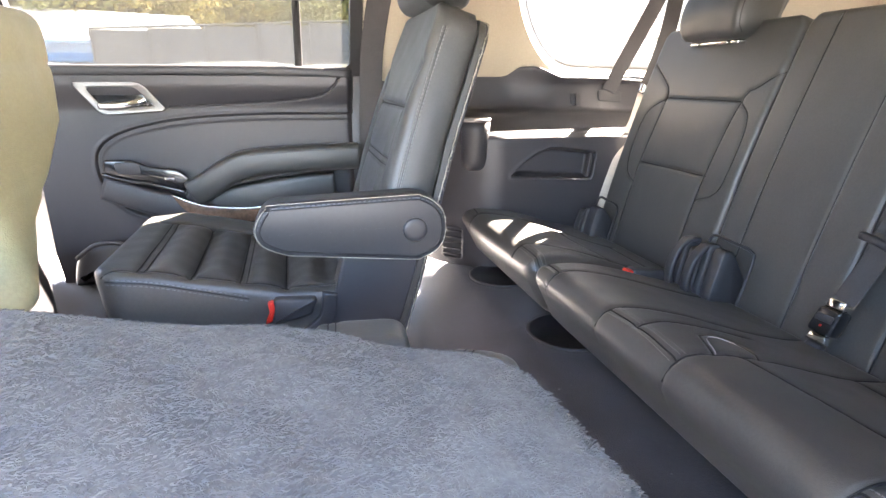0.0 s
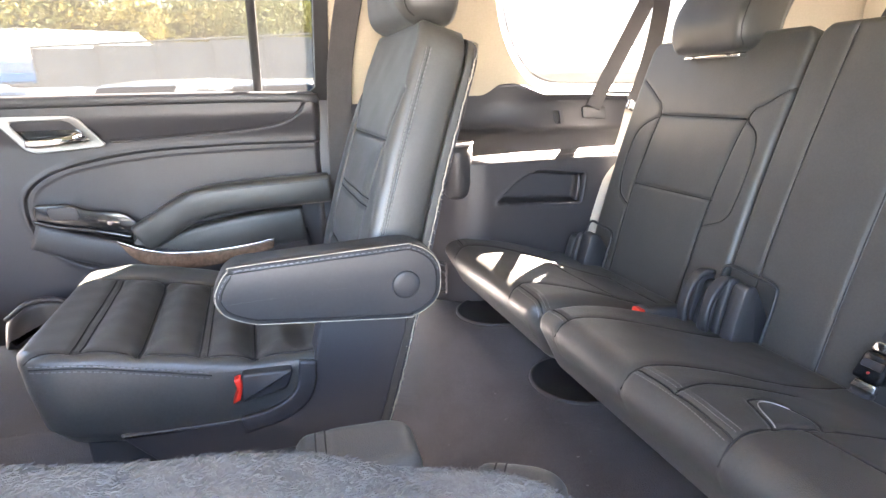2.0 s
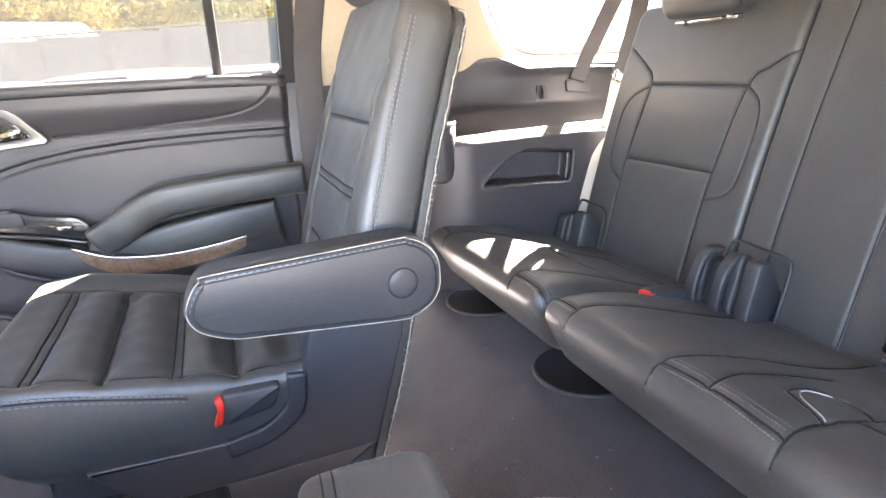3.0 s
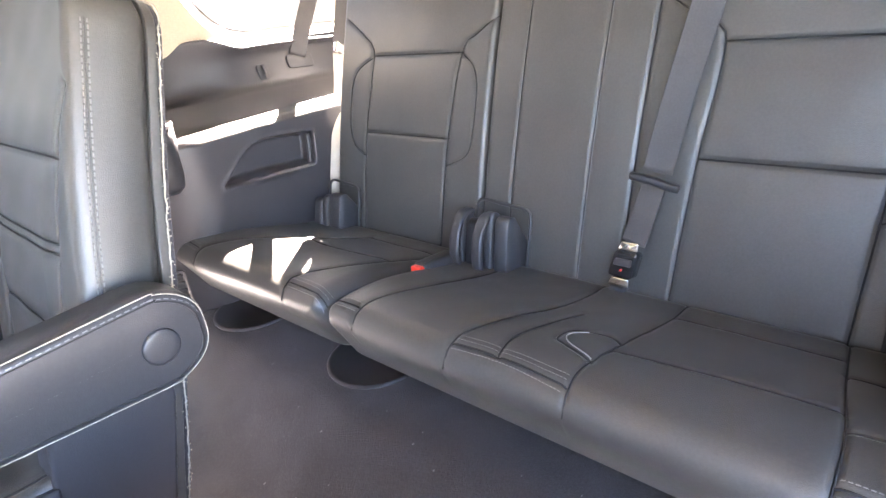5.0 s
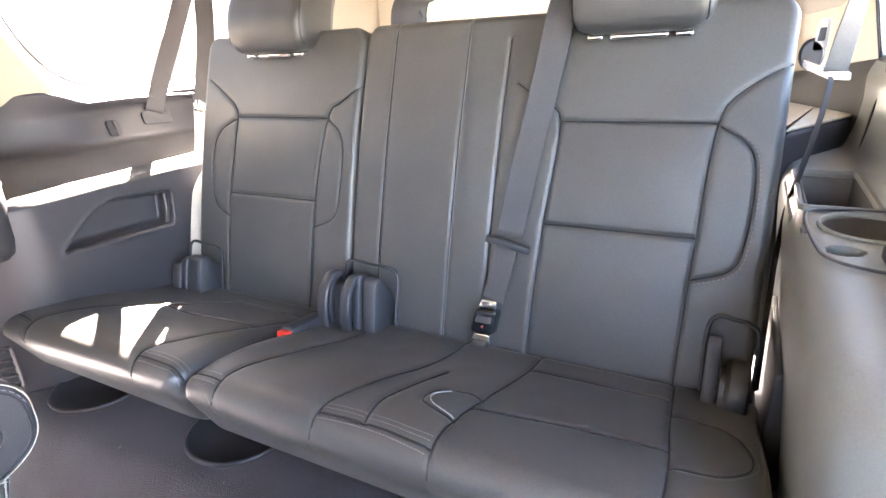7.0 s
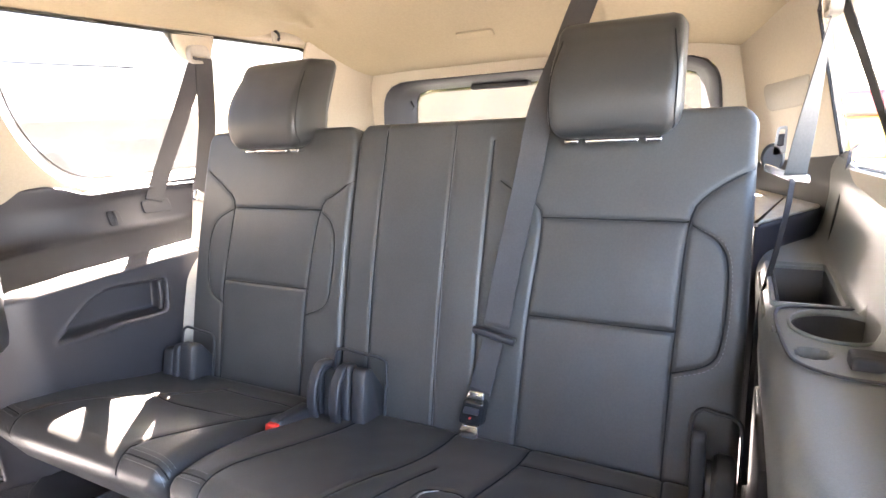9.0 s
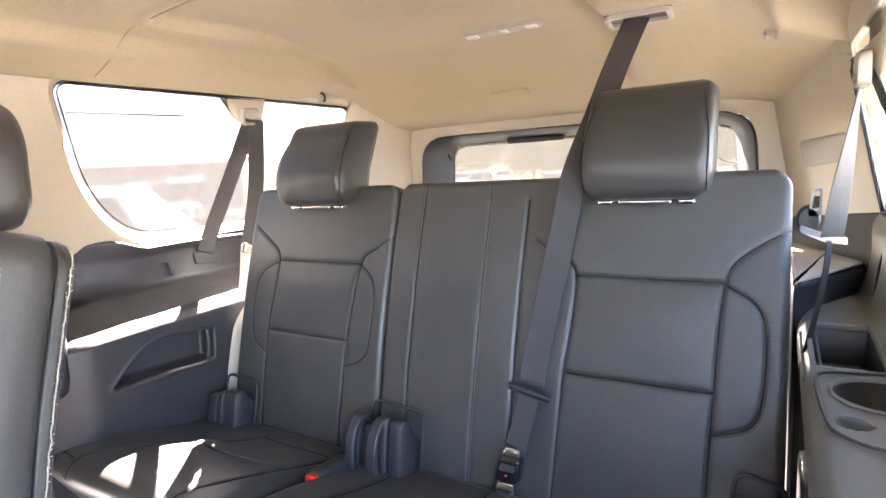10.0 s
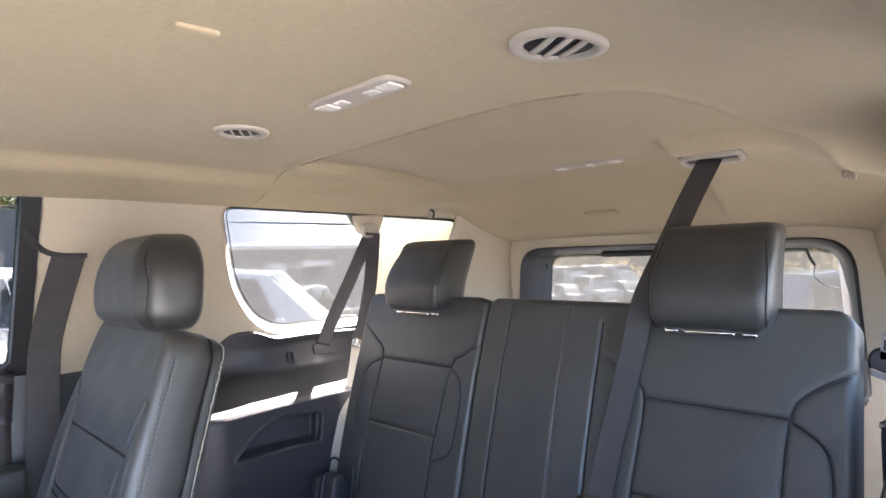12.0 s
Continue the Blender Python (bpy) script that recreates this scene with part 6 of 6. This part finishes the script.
# ---- outside ----
ASPHALT = material("pale_worn_asphalt", (0.33, 0.32, 0.30), 0.9, spread=0.25, scale=0.6, bump=0.4, bump_scale=40, detail=12)


def gz(x, y):
    """The lot falls away gently behind and beyond the vehicle."""
    return -0.78 - 0.040 * x - 0.060 * y


structure("ground", [(x, y, gz(x, y)) for x, y in ((-400, -400), (400, -400), (400, 400), (-400, 400))], [(0, 1, 2, 3)], ASPHALT, "sunlit asphalt car lot", False, None)
METALW = material("grey_ribbed_metal", (0.24, 0.245, 0.245), 0.6, spread=0.08, scale=0.8)
WHITEW = material("white_painted_metal", (0.80, 0.80, 0.78), 0.5, spread=0.04, scale=0.5)
BLUEW = material("blue_painted_metal", (0.10, 0.30, 0.62), 0.4, spread=0.08, scale=1)
ROOFB = material("pale_blue_roofing", (0.22, 0.28, 0.36), 0.5, spread=0.08, scale=0.4)
TANW = material("tan_block_wall", (0.20, 0.195, 0.19), 0.85, spread=0.08, scale=1.5)
DARKG = material("dark_window_glass", (0.02, 0.025, 0.03), 0.08, spread=0.1)
BARK = material("bark", (0.11, 0.08, 0.06), 0.9, spread=0.3, scale=4, bump=0.6, bump_scale=20)


def paint(name, c):
    return material(name, c, 0.25, spread=0.03, scale=1, coat=0.8)


PAINT_W, PAINT_B, PAINT_K, PAINT_Y, PAINT_R, PAINT_S = paint("white_car_paint", (0.80, 0.80, 0.80)), paint("blue_car_paint", (0.34, 0.41, 0.50)), paint("black_car_paint", (0.02, 0.02, 0.022)), paint("yellow_paint", (0.80, 0.50, 0.03)), paint("red_paint", (0.65, 0.03, 0.02)), paint("silver_car_paint", (0.45, 0.46, 0.47))
RUB = material("tyre_rubber", (0.02, 0.02, 0.02), 0.85, spread=0.2)
TAIL = material("red_lamp_lens", (0.55, 0.03, 0.02), 0.2, spread=0.1)
GZ = -0.78
fence = thing("metal_fence", "long pale grey metal panel fence with posts", "fence")
for i in range(8):
    z1 = 2.26 + 0.13 * i
    part("panel", mesh_of("panel", *box((-9.0 + i * 2.5, 30.0, -5.2), (-6.54 + i * 2.5, 30.12, z1 + 0.5), 0.02), METALW, True, True, 40), fence)
    part("post", mesh_of("post", *box((-9.06 + i * 2.5, 29.93, -5.2), (-8.97 + i * 2.5, 30.0, z1 + 0.56), 0.02), METALW, True, True, 40), fence)
part("top_rail", mesh_of("top_rail", *tube([(-9.0, 29.95, 2.80), (11.0, 29.95, 3.84)], 0.05, 8, 4), METALW), fence)
hall = thing("white_building", "low white metal building with blue awning", "building")
part("wall", mesh_of("wall", *box((-34, 34, -4.0), (-9.4, 46, 2.4), 0.05), WHITEW, True, True, 40), hall)
part("roof", mesh_of("roof", [(-35, 33.4, 2.5), (-4.0, 33.4, 2.5), (-6.5, 42, 4.6), (-35, 42, 5.4), (-35, 33.4, 2.35), (-4.0, 33.4, 2.35), (-6.5, 42, 2.5), (-35, 42, 2.5)], [(0, 1, 2, 3), (4, 7, 6, 5), (0, 4, 5, 1), (1, 5, 6, 2), (2, 6, 7, 3), (3, 7, 4, 0)], WHITEW, False), hall)
part("awning", mesh_of("awning", *box((-20, 30.6, 1.35), (-9.2, 33.9, 1.75), 0.05), BLUEW, True, True, 40), hall, "bright blue awning")
for i in range(4):
    part("awning_post", mesh_of("awning_post", *box((-19.5 + i * 3.3, 30.8, -3.0), (-19.38 + i * 3.3, 30.92, 1.36), 0.02), METALW, True, True, 40), hall)
    part("door_opening", mesh_of("door_opening", *box((-19.2 + i * 2.6, 33.9, -3.0), (-17.3 + i * 2.6, 33.99, 1.2), 0.02), DARKG, True, True, 40), hall)

shop = thing("workshop_building", "tan workshop with pale blue metal roof", "building")
part("wall", mesh_of("wall", *box((10.5, 24.5, -4.5), (20.6, 36, 1.35), 0.05), TANW, True, True, 40), shop)
part("roof", mesh_of("roof", [(10, 23.9, 1.46), (21.0, 23.9, 1.36), (21.0, 31.2, 5.0), (10, 31.2, 5.1), (10, 38.5, 1.4), (21.0, 38.5, 1.4), (10, 23.9, 1.2), (21, 23.9, 1.1)], [(0, 1, 2, 3), (3, 2, 5, 4), (0, 6, 7, 1), (0, 3, 4), (1, 5, 2)], ROOFB, False), shop)
for q in (0.35, 0.72):
    part("roof_rib", mesh_of("roof_rib", *box((10, 23.9 + 7.3 * q - 0.05, 1.40 + 3.6 * q), (21, 23.9 + 7.3 * q + 0.05, 1.46 + 3.6 * q), 0.02), ROOFB, True, True, 40), shop)
part("gutter", mesh_of("gutter", *tube([(10, 23.84, 1.36), (15.5, 23.84, 1.31), (21, 23.84, 1.25)], 0.13, 8, 8), WHITEW), shop)
part("sign", mesh_of("sign", *box((14.0, 24.36, -0.10), (15.2, 24.42, 0.48), 0.02), WHITEW, True, True, 40), shop, "plain white wall sign")
w = part("window", mesh_of("window", *box((16.3, 24.43, -0.45), (18.0, 24.5, 0.25), 0.02), DARKG, True, True, 40), shop)
part("frame", mesh_of("frame", *box((16.2, 24.42, 0.26), (18.1, 24.49, 0.55), 0.02), WHITEW, True, True, 40), w)
part("base_band", mesh_of("base_band", *box((10.5, 24.44, -4.0), (20.6, 24.497, -1.75), 0.02), METALW, True, True, 40), shop)


# parked vehicles
def loft_car(name, sections, mat):
    """Closed hull through cross-sections: (x, half width, z low, z high, shoulder)."""
    V, F, n = [], [], 0
    for x, w, z0, z1, top in sections:
        P = round_poly([(-w, z0), (w, z0), (w * top, z1), (-w * top, z1)], min(0.16, 0.3 * (z1 - z0)), 5)
        n = len(P)
        V += [(x, p[0], p[1]) for p in P]
    for i in range(len(sections) - 1):
        for j in range(n):
            F.append((i * n + j, i * n + (j + 1) % n, (i + 1) * n + (j + 1) % n, (i + 1) * n + j))
    F.append(tuple(range(n))[::-1])
    F.append(tuple((len(sections) - 1) * n + j for j in range(n)))
    return mesh_of(name, V, F, mat, True, True, 35)


def vehicle(kind, label, mat, suv):
    h = 1.78 if suv else 1.45
    b = 0.98 if suv else 0.88
    car = thing(kind, label, "car", group="parked vehicles")
    part("body", loft_car("body", [(-2.3, 0.70, 0.45, b - 0.22, 0.95), (-2.2, 0.86, 0.30, b - 0.10, 0.95), (-1.2, 0.93, 0.24, b, 0.95), (0.0, 0.94, 0.24, b + 0.02, 0.95), (1.6, 0.93, 0.24, b + 0.03, 0.95), (2.2, 0.88, 0.30, b, 0.95), (2.32, 0.78, 0.42, b - 0.15, 0.95)], mat), car)
    end = 2.1 if suv else 1.55
    cab = part("cabin", loft_car("cabin", [(-1.15, 0.84, b - 0.06, b + 0.02, 0.95), (-0.45, 0.84, b - 0.06, h - 0.06, 0.80), (0.2, 0.85, b - 0.06, h, 0.80), (end - 0.5, 0.85, b - 0.06, h - 0.03, 0.80), (end, 0.84, b - 0.06, b + 0.10, 0.93)], mat), car)
    for s in (-1, 1):
        for x0, x1 in ((-0.62, 0.12), (0.20, 0.95), (1.02, end - 0.35)):
            if x1 - x0 > 0.15:
                k = [(x0, b + 0.05), (x1, b + 0.05), (x1 - 0.04, h - 0.14), (x0 + (0.30 if x0 < -0.5 else 0.03), h - 0.14)]
                part("side_window", mesh_of("side_window", *slab(round_poly(k, 0.03, 4), 0.012, 0.004, lambda u, v, q, s=s: (u, s * (0.862 - (v - b) * 0.21 + q), v)), DARKG, True, True, 40), cab)
        part("mirror", mesh_of("mirror", *box((-0.72, s * 0.98 - 0.10, b), (-0.58, s * 0.98 + 0.10, b + 0.14), 0.04), mat, True, True, 50), car)
        part("tail_lamp", mesh_of("tail_lamp", *box((2.12, s * 0.74 - 0.12, b - 0.25), (2.32, s * 0.74 + 0.10, b - 0.02), 0.04), TAIL, True, True, 50), car)
        for x in (-1.45, 1.40):
            wh = part("wheel", mesh_of("wheel", *lathe([(0.2, -0.1), (0.33, -0.1), (0.36, -0.06), (0.36, 0.06), (0.33, 0.1), (0.2, 0.1)], lambda a, q, t, x=x, s=s: (x + a, s * 0.84 + t, 0.36 + q), 28), RUB, True, True, 40), car)
            part("rim", mesh_of("rim", *lathe([(0.02, -0.112), (0.19, -0.108), (0.22, -0.10), (0.22, 0.10), (0.19, 0.108), (0.02, 0.112)], lambda a, q, t, x=x, s=s: (x + a, s * 0.84 + t, 0.36 + q), 24), SILVER, True, True, 40), wh)
    for x, lo, hi in ((-1.1, b + 0.03, h - 0.1),):
        part("windscreen", mesh_of("windscreen", [(-1.11, -0.72, lo), (-1.11, 0.72, lo), (-0.50, 0.60, hi), (-0.50, -0.60, hi), (-1.08, -0.72, lo), (-1.08, 0.72, lo), (-0.47, 0.60, hi), (-0.47, -0.60, hi)], [(0, 1, 2, 3), (4, 7, 6, 5), (0, 4, 5, 1), (1, 5, 6, 2), (2, 6, 7, 3), (3, 7, 4, 0)], DARKG, False), cab)
    return car


white_suv = vehicle("parked_suv", "white parked sport utility car on the lot", PAINT_W, True)
white_suv.matrix_basis = pose(4.7, 8.4, gz(4.7, 8.4), 0, 0, 140) @ Matrix.Scale(1.18, 4)
black = vehicle("parked_suv", "black parked sport utility car with red lamps", PAINT_K, True)
black.matrix_basis = pose(9.6, 14.4, gz(9.6, 14.4), 0, 0, 215) @ Matrix.Scale(1.1, 4)
# the row of cars outside the passenger side
silver_row = vehicle("parked_suv", "silver parked sport utility car in the near row", PAINT_S, True)
silver_row.matrix_basis = pose(-5.2, 9.6, gz(-5.2, 9.6), 0, 0, 62) @ Matrix.Scale(1.12, 4)
white_row = vehicle("parked_suv", "white parked sport utility car in the near row", PAINT_W, True)
white_row.matrix_basis = pose(-7.2, 9.9, gz(-7.2, 9.9), 0, 0, 58) @ Matrix.Scale(1.1, 4)
dark_car = vehicle("parked_suv", "blue-grey parked sport utility car in the near row", PAINT_B, True)
dark_car.matrix_basis = pose(-3.1, 9.4, gz(-3.1, 9.4), 0, 0, 60) @ Matrix.Scale(1.10, 4)
for i, x in enumerate((-1.2, 0.7, 2.6)):
    copy_thing(white_row, pose(x, 9.5 + 0.2 * i, gz(x, 9.5), 0, 0, 56 + 5 * (i % 2)) @ Matrix.Scale(1.09 + 0.03 * (i % 2), 4))
blue = vehicle("parked_suv", "pale blue parked sport utility car behind the tailgate", PAINT_B, True)
blue.matrix_basis = pose(13.6, 1.35, gz(13.6, 1.35), 0, 0, 160) @ Matrix.Scale(0.86, 4)
silver = vehicle("parked_car", "silver parked saloon car in the far row", PAINT_S, False)
silver.matrix_basis = pose(36.0, 22.6, gz(36, 22.6), 0, 0, 55)
for i in range(1, 7):
    y = 22.6 - i * 2.1
    copy_thing(white_row if i % 3 == 2 else silver, pose(36.0 + 0.4 * i, y, gz(36, y), 0, 0, 55))
for i in range(2):
    copy_thing(white_suv, pose(43.0 + 2.0 * i, 24.5 - i * 3.4, gz(43, 24), 0, 0, 80) @ Matrix.Scale(1.45, 4))
truck = thing("yellow_truck", "yellow box truck with a red cab panel", "truck")
part("box", mesh_of("box", *box((9.0, -4.6, GZ + 0.5), (14.0, -1.75, 0.27), 0.06), PAINT_Y, True, True, 40), truck)
part("red_panel", mesh_of("red_panel", *box((9.0, -4.6, 0.28), (14.0, -1.75, 0.60), 0.06), PAINT_R, True, True, 40), truck)
for x in (9.9, 12.9):
    part("wheel", mesh_of("wheel", *lathe([(0.2, -0.14), (0.42, -0.14), (0.45, -0.08), (0.45, 0.08), (0.42, 0.14), (0.2, 0.14)], lambda a, q, t, x=x: (x + a, -1.95 + t, GZ + 0.02 + q), 28), RUB, True, True, 40), truck)


# autumn trees
def leaf_material(name, c1, c2):
    m = bpy.data.materials.new(name)
    m.use_nodes = True
    t = m.node_tree
    b = t.nodes["Principled BSDF"]
    b.inputs["Roughness"].default_value = 0.7
    g = t.nodes.new("ShaderNodeNewGeometry")
    r = t.nodes.new("ShaderNodeValToRGB")
    r.color_ramp.elements[0].color, r.color_ramp.elements[1].color = (*c1, 1), (*c2, 1)
    t.links.new(g.outputs["Random Per Island"], r.inputs["Fac"])
    t.links.new(r.outputs["Color"], b.inputs["Base Color"])
    return m


LEAF_G, LEAF_Y = leaf_material("green_leaves", (0.20, 0.22, 0.07), (0.34, 0.33, 0.11)), leaf_material("yellow_leaves", (0.40, 0.34, 0.09), (0.56, 0.45, 0.14))


def tree(at, hgt, spread, mat, seed, label, n=5200):
    rng = np.random.default_rng(seed)
    tr_ = thing("tree", label, "tree", at, group="trees beyond the fence")
    limbs = []
    top = np.array((rng.normal(0, 0.3), rng.normal(0, 0.3), hgt * 0.8))
    pieces = [tube([(0, 0, 0), top * 0.5 + rng.normal(0, 0.15, 3), top], 0.16, 8, 14)]
    for k in range(9):
        a, h0 = rng.uniform(0, 6.28), rng.uniform(0.3, 0.75) * hgt
        tip = np.array((math.cos(a) * spread * rng.uniform(0.5, 0.9), math.sin(a) * spread * rng.uniform(0.5, 0.9), h0 + hgt * rng.uniform(0.10, 0.28)))
        base = top * (h0 / top[2])
        pieces.append(tube([base, (base + tip) / 2 + (0, 0, 0.2), tip], 0.05, 6, 8))
        limbs.append(tip)
    limbs.append(top)
    part("trunk", mesh_of("trunk", *join(pieces), BARK), tr_)
    V, F = [], []
    for k in range(n):
        c = limbs[rng.integers(len(limbs))] + rng.normal(0, 1, 3) * (spread * 0.30, spread * 0.30, hgt * 0.10)
        q = rng.uniform(0.10, 0.24)
        u = rng.normal(0, 1, 3)
        u /= np.linalg.norm(u)
        w = np.cross(u, rng.normal(0, 1, 3))
        w /= np.linalg.norm(w)
        i = len(V)
        V += [c - u * q, c + w * q * 0.6, c + u * q, c - w * q * 0.6 + np.cross(u, w) * q * 0.3]
        F.append((i, i + 1, i + 2, i + 3))
    part("crown", mesh_of("crown", V, F, mat, False, False), tr_)
    return tr_


proto = [tree((-5.5, 46, -3.2), 9.5, 3.0, LEAF_Y, 1, "tall tree with yellow autumn leaves"), tree((-9.5, 49, -3.2), 10.5, 3.4, LEAF_G, 2, "tall tree with green leaves")]
rng = np.random.default_rng(8)
for i in range(18):
    x = -24 + i * 1.75 + rng.uniform(-0.8, 0.8)
    copy_thing(proto[i % 2], Matrix.Translation((x, 47 + rng.uniform(-3, 6), -3.3)) @ pose(0, 0, 0, 0, 0, rng.uniform(0, 360)) @ Matrix.Scale(rng.uniform(0.95, 1.25), 4))
for i in range(16):
    copy_thing(proto[(i + 1) % 2], Matrix.Translation((54 + rng.uniform(-3, 4), 44 - i * 3.2, -5.0)) @ pose(0, 0, 0, 0, 0, rng.uniform(0, 360)) @ Matrix.Scale(rng.uniform(0.75, 1.0), 4))
